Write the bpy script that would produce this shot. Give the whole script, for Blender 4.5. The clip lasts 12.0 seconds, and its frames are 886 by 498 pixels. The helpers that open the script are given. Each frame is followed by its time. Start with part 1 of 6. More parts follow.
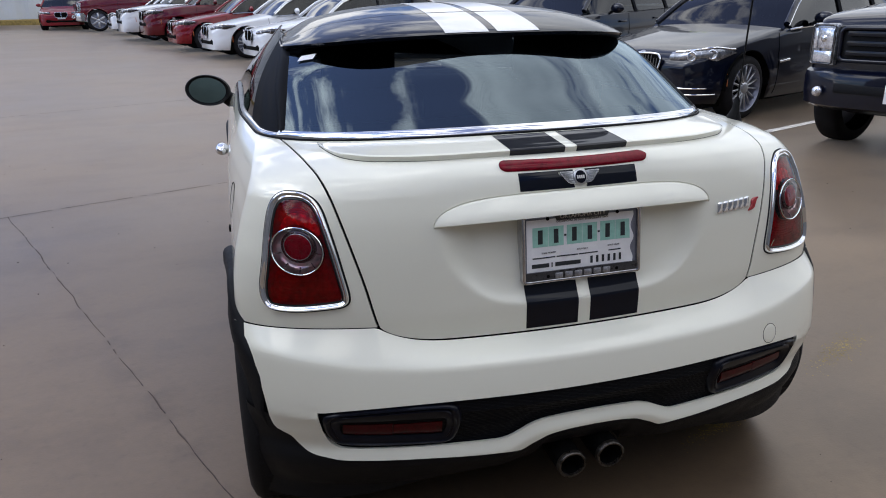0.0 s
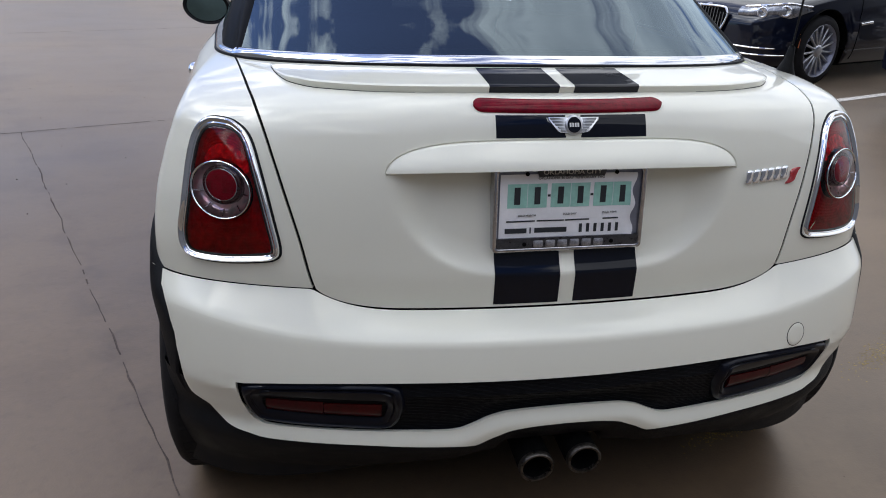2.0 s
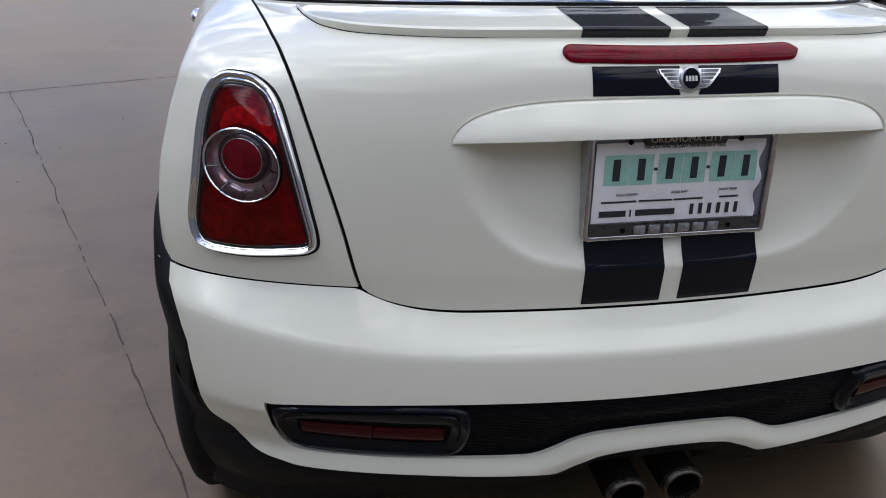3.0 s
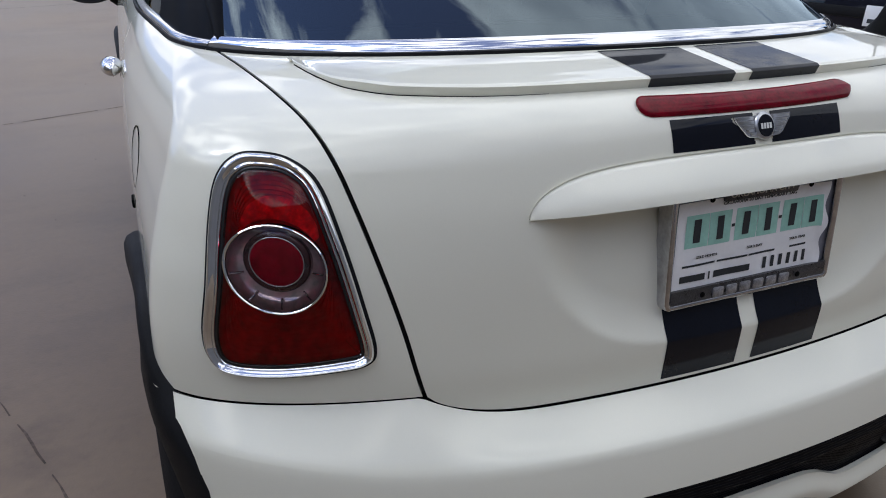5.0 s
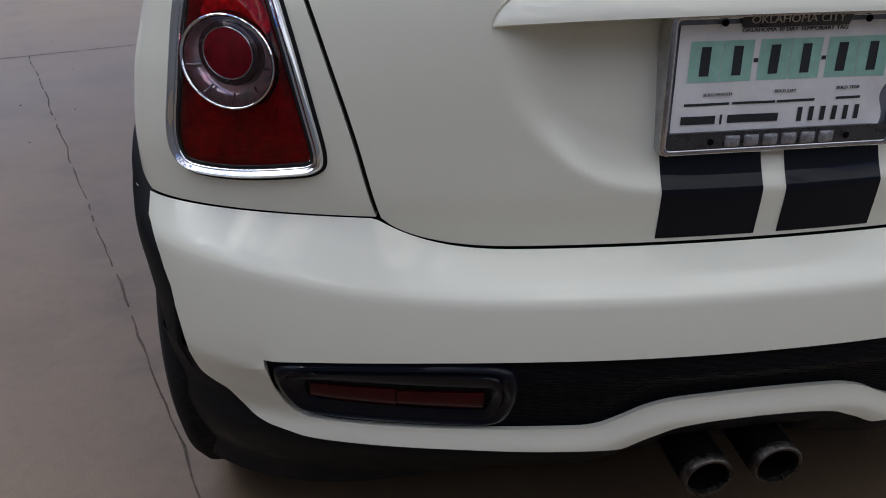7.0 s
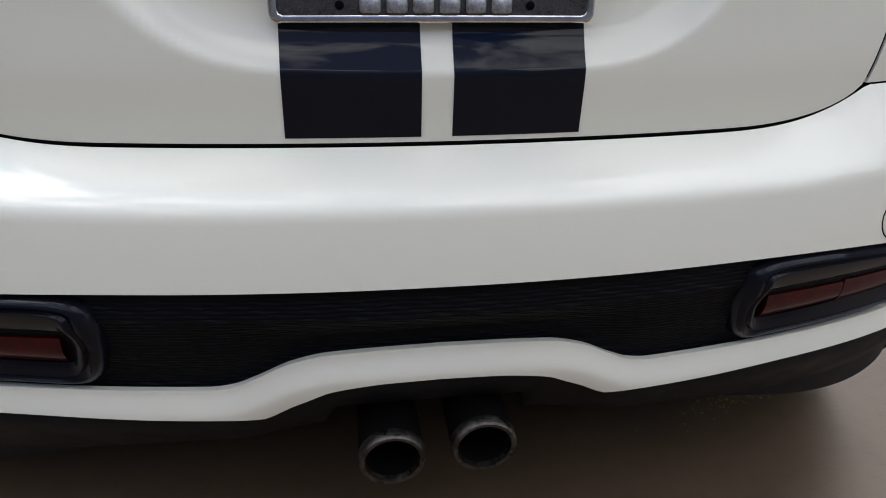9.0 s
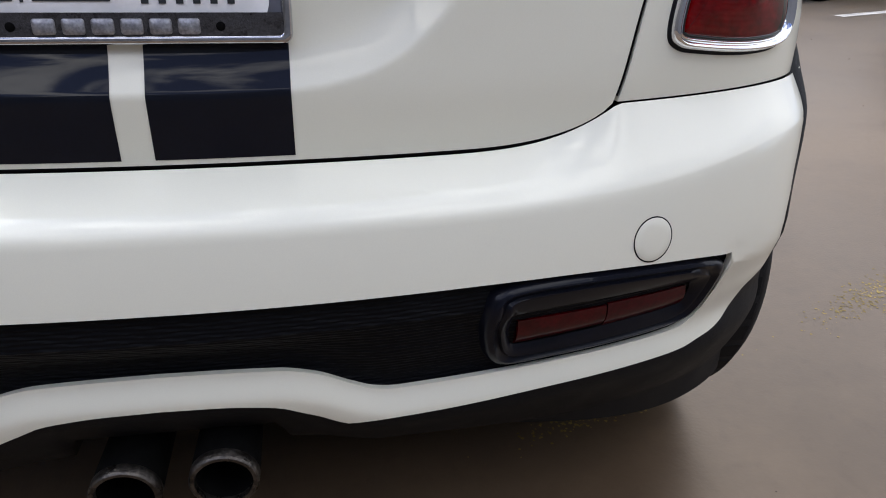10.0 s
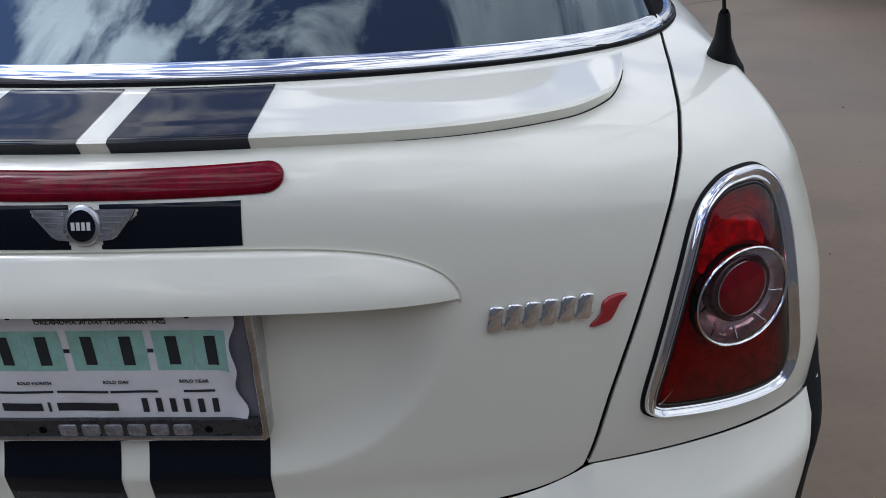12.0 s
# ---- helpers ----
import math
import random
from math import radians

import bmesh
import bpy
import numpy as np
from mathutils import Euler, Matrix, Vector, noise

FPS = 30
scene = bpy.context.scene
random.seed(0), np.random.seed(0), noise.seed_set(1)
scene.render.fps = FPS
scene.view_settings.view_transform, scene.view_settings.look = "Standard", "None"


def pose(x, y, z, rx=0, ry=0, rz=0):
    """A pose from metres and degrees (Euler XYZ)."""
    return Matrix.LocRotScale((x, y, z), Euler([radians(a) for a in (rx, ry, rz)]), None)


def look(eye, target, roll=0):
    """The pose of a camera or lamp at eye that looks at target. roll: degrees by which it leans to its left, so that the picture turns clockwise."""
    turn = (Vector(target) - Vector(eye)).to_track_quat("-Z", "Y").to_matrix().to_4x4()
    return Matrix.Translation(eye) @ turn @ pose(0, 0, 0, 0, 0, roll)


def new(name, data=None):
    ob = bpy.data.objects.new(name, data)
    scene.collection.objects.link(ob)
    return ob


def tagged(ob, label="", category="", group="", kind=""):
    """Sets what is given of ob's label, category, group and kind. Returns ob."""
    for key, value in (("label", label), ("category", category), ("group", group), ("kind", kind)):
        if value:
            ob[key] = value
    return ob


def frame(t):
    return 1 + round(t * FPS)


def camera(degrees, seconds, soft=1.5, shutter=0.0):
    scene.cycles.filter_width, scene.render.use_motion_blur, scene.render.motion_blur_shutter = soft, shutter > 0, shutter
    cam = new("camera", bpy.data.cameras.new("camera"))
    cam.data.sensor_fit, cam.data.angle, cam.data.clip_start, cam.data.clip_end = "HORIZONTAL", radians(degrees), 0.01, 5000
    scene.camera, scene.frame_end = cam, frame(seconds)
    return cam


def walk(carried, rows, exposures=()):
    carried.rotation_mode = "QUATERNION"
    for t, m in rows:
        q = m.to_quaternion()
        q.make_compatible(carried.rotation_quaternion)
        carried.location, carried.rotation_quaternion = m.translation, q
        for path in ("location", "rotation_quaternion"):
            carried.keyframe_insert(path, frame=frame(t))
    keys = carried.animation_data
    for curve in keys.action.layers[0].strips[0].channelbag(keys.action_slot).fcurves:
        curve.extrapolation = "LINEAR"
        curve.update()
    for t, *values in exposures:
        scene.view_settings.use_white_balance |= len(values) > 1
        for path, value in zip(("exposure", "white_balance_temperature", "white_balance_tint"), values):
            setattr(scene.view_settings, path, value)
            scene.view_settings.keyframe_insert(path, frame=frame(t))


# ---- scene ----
# ---- camera ----
def aim(x, y, z, turn, tilt, roll):
    """A camera pose from its place, its turn to the left of +y, its tilt up and its roll, in degrees."""
    a, b = radians(turn), radians(tilt)
    ahead = Vector((-math.sin(a) * math.cos(b), math.cos(a) * math.cos(b), math.sin(b)))
    return look((x, y, z), Vector((x, y, z)) + ahead, roll)


cam = camera(63.86, 12.0, 1.0)
PATH = [
    (0, aim(-0.7665, -1.4498, 1.3774, -15.373, -19.321, -1.146)),
    (0.5, aim(-0.6652, -1.5044, 1.3850, -12.942, -18.823, 0.489)),
    (1, aim(-0.5879, -1.4872, 1.3561, -12.126, -19.062, 0.080)),
    (1.5, aim(-0.5214, -1.3438, 1.3236, -12.459, -20.174, 2.770)),
    (2, aim(-0.5105, -1.2196, 1.2888, -11.331, -23.427, 2.071)),
    (2.5, aim(-0.5128, -1.0668, 1.2602, -10.922, -24.375, 1.806)),
    (3, aim(-0.5751, -0.9190, 1.2161, -11.281, -26.861, 1.671)),
    (3.2, aim(-0.6375, -0.8680, 1.2026, -14.061, -26.814, 0.940)),
    (4.8, aim(-0.7969, -0.6569, 1.1947, -23.422, -27.927, 1.029)),
    (5, aim(-0.7988, -0.6448, 1.2331, -23.401, -25.553, 1.271)),
    (5.5, aim(-0.7909, -0.6416, 1.2808, -22.670, -23.113, 1.498)),
    (6, aim(-0.7240, -0.6748, 1.2531, -19.636, -24.659, -0.329)),
    (6.5, aim(-0.6084, -0.7495, 1.1537, -12.288, -27.467, 0.798)),
    (6.7, aim(-0.5769, -0.7572, 1.1071, -9.682, -28.111, 1.226)),
    (8.3, aim(-0.3163, -0.6609, 0.8701, -5.939, -29.571, -2.329)),
    (8.4, aim(-0.2748, -0.6545, 0.8602, -5.659, -29.863, -1.248)),
    (8.5, aim(-0.2443, -0.6632, 0.8570, -5.617, -29.676, -0.992)),
    (9, aim(-0.1046, -0.6682, 0.8513, -9.444, -28.066, 1.794)),
    (9.5, aim(0.0352, -0.6919, 0.8565, -10.227, -26.607, 1.537)),
    (10, aim(0.1863, -0.6839, 0.8572, -9.769, -26.865, 1.463)),
    (10.5, aim(0.2954, -0.6715, 1.0004, -6.260, -28.562, -0.461)),
    (11, aim(0.3729, -0.6507, 1.1445, -0.475, -29.137, -2.036)),
    (11.5, aim(0.4237, -0.6067, 1.2482, 1.073, -30.974, -0.608)),
    (12, aim(0.3789, -0.5256, 1.2889, 2.607, -30.340, -2.065)),
]
# stops and white balance of the camera's own metering
METER = [
    (0.0, 0.80, 6880, 10), (2.0, 0.81, 6900, 10), (3.0, 0.76, 6850, 10), (5.0, 0.64, 6850, 10), (5.5, 0.46, 6850, 10), (6.5, 0.40, 6930, 11),
    (8.3, 0.93, 7000, 11), (9.0, 1.14, 6950, 11), (10.0, 1.22, 6900, 12), (10.5, 1.19, 6880, 12), (11.0, 0.86, 6780, 11), (11.5, 0.59, 6740, 11), (12.0, 0.37, 6650, 10),
]
walk(cam, PATH, METER)

# ---- sky and sun ----
SUN_UP, SUN_TURN = radians(52), radians(-72)  # height of the sun; turn from +y, to the left
world = bpy.data.worlds.new("sky")
scene.world = world
world.use_nodes = True
wt = world.node_tree
wt.nodes.clear()
w_out = wt.nodes.new("ShaderNodeOutputWorld")
w_bg = wt.nodes.new("ShaderNodeBackground")
w_sky = wt.nodes.new("ShaderNodeTexSky")
w_sky.sky_type = "NISHITA"
w_sky.sun_disc = False
w_sky.ozone_density = 2.0
w_sky.sun_elevation = SUN_UP
w_sky.sun_rotation = SUN_TURN
w_co = wt.nodes.new("ShaderNodeTexCoord")
w_map = wt.nodes.new("ShaderNodeMapping")
w_map.inputs["Scale"].default_value = (1.15, 0.9, 2.2)
w_n1 = wt.nodes.new("ShaderNodeTexNoise")
w_n1.inputs["Scale"].default_value = 3.6
w_n1.inputs["Detail"].default_value = 9
w_n1.inputs["Roughness"].default_value = 0.58
w_n1.inputs["Distortion"].default_value = 0.55
w_ramp = wt.nodes.new("ShaderNodeValToRGB")
w_ramp.color_ramp.elements[0].position = 0.47
w_ramp.color_ramp.elements[1].position = 0.595
w_n2 = wt.nodes.new("ShaderNodeTexNoise")
w_n2.inputs["Scale"].default_value = 4.5
w_n2.inputs["Detail"].default_value = 4
w_cloud = wt.nodes.new("ShaderNodeMix")
w_cloud.data_type = "RGBA"
w_cloud.inputs[6].default_value = (5.2, 5.75, 6.8, 1)
w_cloud.inputs[7].default_value = (16.2, 16.9, 18.0, 1)
w_mix = wt.nodes.new("ShaderNodeMix")
w_mix.data_type = "RGBA"
wt.links.new(w_co.outputs["Generated"], w_map.inputs["Vector"])
wt.links.new(w_map.outputs["Vector"], w_n1.inputs["Vector"])
wt.links.new(w_map.outputs["Vector"], w_n2.inputs["Vector"])
# the cloud deck thickens towards the east
w_east = wt.nodes.new("ShaderNodeSeparateXYZ")
w_bank = wt.nodes.new("ShaderNodeMapRange")
w_bank.interpolation_type = "SMOOTHSTEP"
w_bank.inputs["From Min"].default_value, w_bank.inputs["From Max"].default_value = 0.10, 0.50
w_bank.inputs["To Min"].default_value, w_bank.inputs["To Max"].default_value = -0.005, 0.12
w_cover = wt.nodes.new("ShaderNodeMath")
w_cover.operation = "ADD"
wt.links.new(w_co.outputs["Generated"], w_east.inputs[0])
wt.links.new(w_east.outputs["X"], w_bank.inputs["Value"])
wt.links.new(w_bank.outputs["Result"], w_cover.inputs[0])
wt.links.new(w_n1.outputs["Fac"], w_cover.inputs[1])
wt.links.new(w_cover.outputs[0], w_ramp.inputs["Fac"])
# and the thick deck is a greyer, more even veil
w_veil = wt.nodes.new("ShaderNodeMath")
w_veil.operation = "MULTIPLY_ADD"
w_veil.use_clamp = True
w_veil.inputs[1].default_value = -3.1
wt.links.new(w_bank.outputs["Result"], w_veil.inputs[0])
wt.links.new(w_n2.outputs["Fac"], w_veil.inputs[2])
wt.links.new(w_veil.outputs[0], w_cloud.inputs[0])
wt.links.new(w_ramp.outputs["Color"], w_mix.inputs[0])
w_blue = wt.nodes.new("ShaderNodeMix")
w_blue.data_type, w_blue.blend_type = "RGBA", "MULTIPLY"
w_blue.inputs[0].default_value = 1.0
w_blue.inputs[7].default_value = (0.25, 0.48, 0.92, 1)
wt.links.new(w_sky.outputs["Color"], w_blue.inputs[6])
wt.links.new(w_blue.outputs[2], w_mix.inputs[6])
# thin cloud glows round the hidden sun
w_dot = wt.nodes.new("ShaderNodeVectorMath")
w_dot.operation = "DOT_PRODUCT"
w_dot.inputs[1].default_value = (math.sin(SUN_TURN) * math.cos(SUN_UP), math.cos(SUN_TURN) * math.cos(SUN_UP), math.sin(SUN_UP))
w_pow = wt.nodes.new("ShaderNodeMath")
w_pow.operation = "POWER"
w_pow.use_clamp = True
w_pow.inputs[1].default_value = 14.0
w_gain = wt.nodes.new("ShaderNodeMath")
w_gain.operation = "MULTIPLY_ADD"
w_gain.inputs[1].default_value = 2.2
w_gain.inputs[2].default_value = 0.95
# a brighter heart where the sun stands
w_core = wt.nodes.new("ShaderNodeMath")
w_core.operation = "POWER"
w_core.use_clamp = True
w_core.inputs[1].default_value = 420.0
w_sum = wt.nodes.new("ShaderNodeMath")
w_sum.operation = "MULTIPLY_ADD"
w_sum.inputs[1].default_value = 9.0
# an overcast sky is brighter overhead than at the horizon
w_sep = wt.nodes.new("ShaderNodeSeparateXYZ")
w_rise = wt.nodes.new("ShaderNodeMapRange")
w_rise.inputs["From Min"].default_value, w_rise.inputs["From Max"].default_value = 0.0, 1.0
w_rise.inputs["To Min"].default_value, w_rise.inputs["To Max"].default_value = 0.90, 1.30
w_lift = wt.nodes.new("ShaderNodeMath")
w_lift.operation = "MULTIPLY"
w_glow = wt.nodes.new("ShaderNodeVectorMath")
w_glow.operation = "SCALE"
wt.links.new(w_co.outputs["Generated"], w_dot.inputs[0])
wt.links.new(w_dot.outputs["Value"], w_pow.inputs[0])
wt.links.new(w_pow.outputs[0], w_gain.inputs[0])
wt.links.new(w_cloud.outputs[2], w_glow.inputs[0])
wt.links.new(w_dot.outputs["Value"], w_core.inputs[0])
wt.links.new(w_core.outputs[0], w_sum.inputs[0])
wt.links.new(w_gain.outputs[0], w_sum.inputs[2])
wt.links.new(w_co.outputs["Generated"], w_sep.inputs[0])
wt.links.new(w_sep.outputs["Z"], w_rise.inputs["Value"])
wt.links.new(w_sum.outputs[0], w_lift.inputs[0])
wt.links.new(w_rise.outputs["Result"], w_lift.inputs[1])
wt.links.new(w_lift.outputs[0], w_glow.inputs["Scale"])
wt.links.new(w_glow.outputs["Vector"], w_mix.inputs[7])
wt.links.new(w_mix.outputs[2], w_bg.inputs["Color"])
w_bg.inputs["Strength"].default_value = 0.098
wt.links.new(w_bg.outputs["Background"], w_out.inputs["Surface"])

# The sun shines through thin cloud.
sun = new("sun", bpy.data.lights.new("sun", "SUN"))
sun.data.energy = 0.35
sun.data.angle = radians(150)
sun.data.color = (1.0, 0.95, 0.88)
sun.matrix_world = look((math.sin(SUN_TURN) * 30, math.cos(SUN_TURN) * 30, 38.4), (0, 0, 0))
scene.view_settings.exposure = 0.45

# ---- materials ----
def surface(name, base, rough=0.5, metal=0.0, coat=0.0, grain=(60, 0.06), stain=(3, 0.06), bump=(0, 0), rough_var=0.0, spec=0.5, shift=None):
    """A node material: base colour varied at two scales, gloss, clear coat and fine relief. shift: a second colour that the stains lean to."""
    m = bpy.data.materials.new(name)
    m.use_nodes = True
    nt = m.node_tree
    b = nt.nodes["Principled BSDF"]
    b.inputs["Roughness"].default_value = rough
    b.inputs["Metallic"].default_value = metal
    b.inputs["Coat Weight"].default_value = coat
    b.inputs["Coat Roughness"].default_value = 0.03
    b.inputs["Specular IOR Level"].default_value = spec
    co = nt.nodes.new("ShaderNodeTexCoord")

    def noise_node(scale, detail):
        n = nt.nodes.new("ShaderNodeTexNoise")
        n.inputs["Scale"].default_value, n.inputs["Detail"].default_value = scale, detail
        nt.links.new(co.outputs["Object"], n.inputs["Vector"])
        return n.outputs["Fac"]

    def spread(fac, lo, hi):
        r = nt.nodes.new("ShaderNodeMapRange")
        r.inputs["From Min"].default_value, r.inputs["From Max"].default_value = 0.3, 0.7
        r.inputs["To Min"].default_value, r.inputs["To Max"].default_value = lo, hi
        nt.links.new(fac, r.inputs["Value"])
        return r.outputs["Result"]

    fine, broad = noise_node(grain[0], 4), noise_node(stain[0], 5)
    mul = nt.nodes.new("ShaderNodeMath")
    mul.operation = "MULTIPLY"
    nt.links.new(spread(fine, 1 - grain[1], 1 + grain[1]), mul.inputs[0])
    nt.links.new(spread(broad, 1 - stain[1], 1 + stain[1]), mul.inputs[1])
    mix = nt.nodes.new("ShaderNodeMix")
    mix.data_type = "RGBA"
    mix.blend_type = "MULTIPLY"
    mix.inputs[0].default_value = 1.0
    if shift:
        two = nt.nodes.new("ShaderNodeMix")
        two.data_type = "RGBA"
        two.inputs[6].default_value, two.inputs[7].default_value = (*base, 1), (*shift, 1)
        nt.links.new(spread(broad, 0, 1), two.inputs[0])
        nt.links.new(two.outputs[2], mix.inputs[6])
    else:
        mix.inputs[6].default_value = (*base, 1)
    nt.links.new(mul.outputs[0], mix.inputs[7])
    nt.links.new(mix.outputs[2], b.inputs["Base Color"])
    if rough_var:
        nt.links.new(spread(broad, max(0.01, rough - rough_var), min(1, rough + rough_var)), b.inputs["Roughness"])
    if bump[1]:
        k = nt.nodes.new("ShaderNodeBump")
        k.inputs["Strength"].default_value, k.inputs["Distance"].default_value = bump[1], 0.002
        nt.links.new(noise_node(bump[0], 5), k.inputs["Height"])
        nt.links.new(k.outputs["Normal"], b.inputs["Normal"])
    return m


def window_glass(name, tint, gloss=1.6, shine=(1, 1, 1)):
    """Tinted glass: clear straight through, glossy at a slant."""
    m = bpy.data.materials.new(name)
    m.use_nodes = True
    nt = m.node_tree
    nt.nodes.clear()
    out = nt.nodes.new("ShaderNodeOutputMaterial")
    mix = nt.nodes.new("ShaderNodeMixShader")
    tr = nt.nodes.new("ShaderNodeBsdfTransparent")
    gl = nt.nodes.new("ShaderNodeBsdfGlossy")
    fr = nt.nodes.new("ShaderNodeFresnel")
    tr.inputs["Color"].default_value = (*tint, 1)
    gl.inputs["Roughness"].default_value = 0.005
    gl.inputs["Color"].default_value = (*shine, 1)
    fr.inputs["IOR"].default_value = gloss
    nt.links.new(fr.outputs["Fac"], mix.inputs["Fac"])
    nt.links.new(tr.outputs["BSDF"], mix.inputs[1])
    nt.links.new(gl.outputs["BSDF"], mix.inputs[2])
    nt.links.new(mix.outputs["Shader"], out.inputs["Surface"])
    return m


WHITE_PAINT = surface("cream white car paint", (0.80, 0.79, 0.68), 0.4, coat=1.0, spec=0.15, grain=(900, 0.015), stain=(2.5, 0.015))
DARK_STRIPE = surface("black vinyl stripe", (0.004, 0.0055, 0.011), 0.4, coat=0.52, spec=0.02, grain=(300, 0.1), stain=(20, 0.1))
WHITE_STRIPE = surface("white vinyl stripe", (0.72, 0.72, 0.70), 0.3, coat=0.5, grain=(300, 0.02), stain=(8, 0.03))
BLACK_PAINT = surface("black roof paint", (0.003, 0.0045, 0.009), 0.3, coat=0.62, spec=0.03, grain=(500, 0.05), stain=(4, 0.1))
BLACK_PLASTIC = surface("black grained plastic", (0.0075, 0.008, 0.0095), 0.6, spec=0.15, grain=(400, 0.25), stain=(15, 0.2), bump=(900, 0.25), rough_var=0.08)
GRILLE_PLASTIC = surface("ribbed black plastic", (0.0035, 0.004, 0.0055), 0.5, spec=0.10, grain=(300, 0.2), stain=(20, 0.15))
CHROME = surface("chrome", (0.78, 0.79, 0.81), 0.05, metal=1.0, grain=(200, 0.02), stain=(30, 0.03))
WORN_CHROME = surface("worn black frame band", (0.03, 0.03, 0.034), 0.35, metal=0.0, grain=(500, 0.5), stain=(90, 0.4), bump=(700, 0.5), rough_var=0.15)
FOG_RED = surface("dark red fog lens", (0.045, 0.0005, 0.002), 0.3, coat=0.5, spec=0.02, grain=(200, 0.2), stain=(40, 0.4))
DEEP_LENS = surface("deep red fog lamp plastic", (0.065, 0.0006, 0.004), 0.3, coat=0.5, spec=0.02, grain=(150, 0.2), stain=(40, 0.5), shift=(0.025, 0.0003, 0.0015))
BRIGHT_RED_LENS = surface("bright red lamp plastic", (0.15, 0.001, 0.009), 0.3, spec=0.02, coat=0.4, grain=(250, 0.2), stain=(60, 0.3))
CLEAR_LENS = surface("clear lamp plastic over reflector", (0.40, 0.20, 0.22), 0.14, metal=0.75, coat=0.6, spec=0.1, grain=(90, 0.3), stain=(38, 0.5), bump=(60, 0.5), shift=(0.07, 0.012, 0.018))
RED_GLASS = window_glass("red lamp glass", (0.88, 0.10, 0.19), 1.38)
CLEAR_COVER = window_glass("clear lamp cover", (0.95, 0.92, 0.92), 1.45)
LAMP_BOWL = surface("red faceted lamp reflector", (0.60, 0.003, 0.026), 0.4, metal=0.0, spec=0.05, grain=(90, 0.3), stain=(30, 0.35), bump=(55, 0.5), shift=(0.17, 0.001, 0.008))
BRIGHT_BOWL = surface("bright red lamp reflector", (0.64, 0.02, 0.038), 0.3, metal=0.0, grain=(120, 0.25), stain=(60, 0.4), bump=(90, 0.8))
# pink base colour stands in for red mirrored in the chrome bowl
PINK_CHROME = surface("chrome with red reflections in its colour", (0.88, 0.78, 0.80), 0.10, metal=0.55, coat=0.6, grain=(90, 0.2), stain=(45, 0.3), bump=(30, 0.5), shift=(0.72, 0.34, 0.38))
SATIN = surface("satin grey lamp ledge", (0.022, 0.021, 0.023), 0.3, metal=0.3, coat=0.3, grain=(200, 0.1), stain=(30, 0.15))
RUBBER = surface("tyre rubber", (0.009, 0.009, 0.010), 0.75, spec=0.2, grain=(200, 0.25), stain=(12, 0.2), bump=(300, 0.3))
RIM_METAL = surface("silver alloy", (0.45, 0.46, 0.48), 0.28, metal=0.85, coat=0.3, grain=(200, 0.04), stain=(12, 0.08))
EXHAUST = surface("sooty exhaust steel", (0.08, 0.072, 0.065), 0.35, metal=0.9, grain=(160, 0.4), stain=(40, 0.4), bump=(300, 0.4), rough_var=0.15)
GLOSS_BLACK = surface("semi-gloss black plastic", (0.004, 0.005, 0.010), 0.35, coat=0.26, spec=0.08, grain=(200, 0.1), stain=(30, 0.1))
SMOKE = surface("smoky lamp plastic", (0.055, 0.012, 0.015), 0.15, coat=0.5, grain=(90, 0.2), stain=(30, 0.3))
# near-black for soot, joints, black parts, and shade painted on the exhaust bodies
SOOT_SHADE = surface("soot", (0.004, 0.004, 0.004), 0.9, spec=0.06, grain=(60, 0.3), stain=(20, 0.2))
PAPER = surface("white paper tag", (0.86, 0.86, 0.87), 0.6, grain=(150, 0.02), stain=(25, 0.05), bump=(45, 0.25))
MINT = surface("mint green print", (0.33, 0.62, 0.53), 0.6, grain=(200, 0.04), stain=(60, 0.08))
INK = surface("dark ink", (0.02, 0.025, 0.03), 0.6, grain=(100, 0.05), stain=(40, 0.1))
GREY_PLATE = surface("grey plate backing", (0.20, 0.21, 0.26), 0.3, metal=0.3, coat=0.5, grain=(100, 0.05), stain=(30, 0.15))
SCRIPT_RED = surface("red enamel", (0.35, 0.02, 0.025), 0.25, coat=0.8, grain=(100, 0.04), stain=(40, 0.08))
SEAT_CLOTH = surface("black seat cloth", (0.02, 0.02, 0.022), 0.85, grain=(300, 0.3), stain=(10, 0.2), bump=(400, 0.3))
REAR_GLASS = window_glass("tinted rear glass", (0.20, 0.24, 0.27), 1.85, (0.72, 0.89, 1.0))
FRONT_GLASS = window_glass("clear windscreen glass", (0.72, 0.77, 0.76), 1.5)
SIDE_GLASS = window_glass("tinted side glass", (0.14, 0.155, 0.165), 1.20)
PILLAR_BLACK = surface("black pillar trim", (0.004, 0.0045, 0.006), 0.5, coat=0.015, spec=0.02, grain=(400, 0.05), stain=(6, 0.1))
CAR_GLASS = window_glass("car window glass", (0.10, 0.12, 0.13), 1.5)
MIRROR = surface("mirror glass", (0.30, 0.43, 0.41), 0.01, metal=1.0, grain=(50, 0.01), stain=(10, 0.02))
YELLOW = surface("worn yellow paint", (0.33, 0.240, 0.075), 0.8, grain=(60, 0.3), stain=(9, 0.35), bump=(90, 0.4))
LINE_WHITE = surface("worn white road paint", (0.62, 0.58, 0.52), 0.8, grain=(80, 0.2), stain=(5, 0.25), bump=(120, 0.3))
JOINT = surface("dark joint filler", (0.085, 0.062, 0.048), 0.9, grain=(60, 0.4), stain=(6, 0.4), bump=(100, 0.6))
# neutral grey of the two unseen walls added to hold back skylight
SHADE_WALL = surface("grey of the added walls", (0.185, 0.185, 0.185), 0.8, grain=(30, 0.05), stain=(0.5, 0.1))
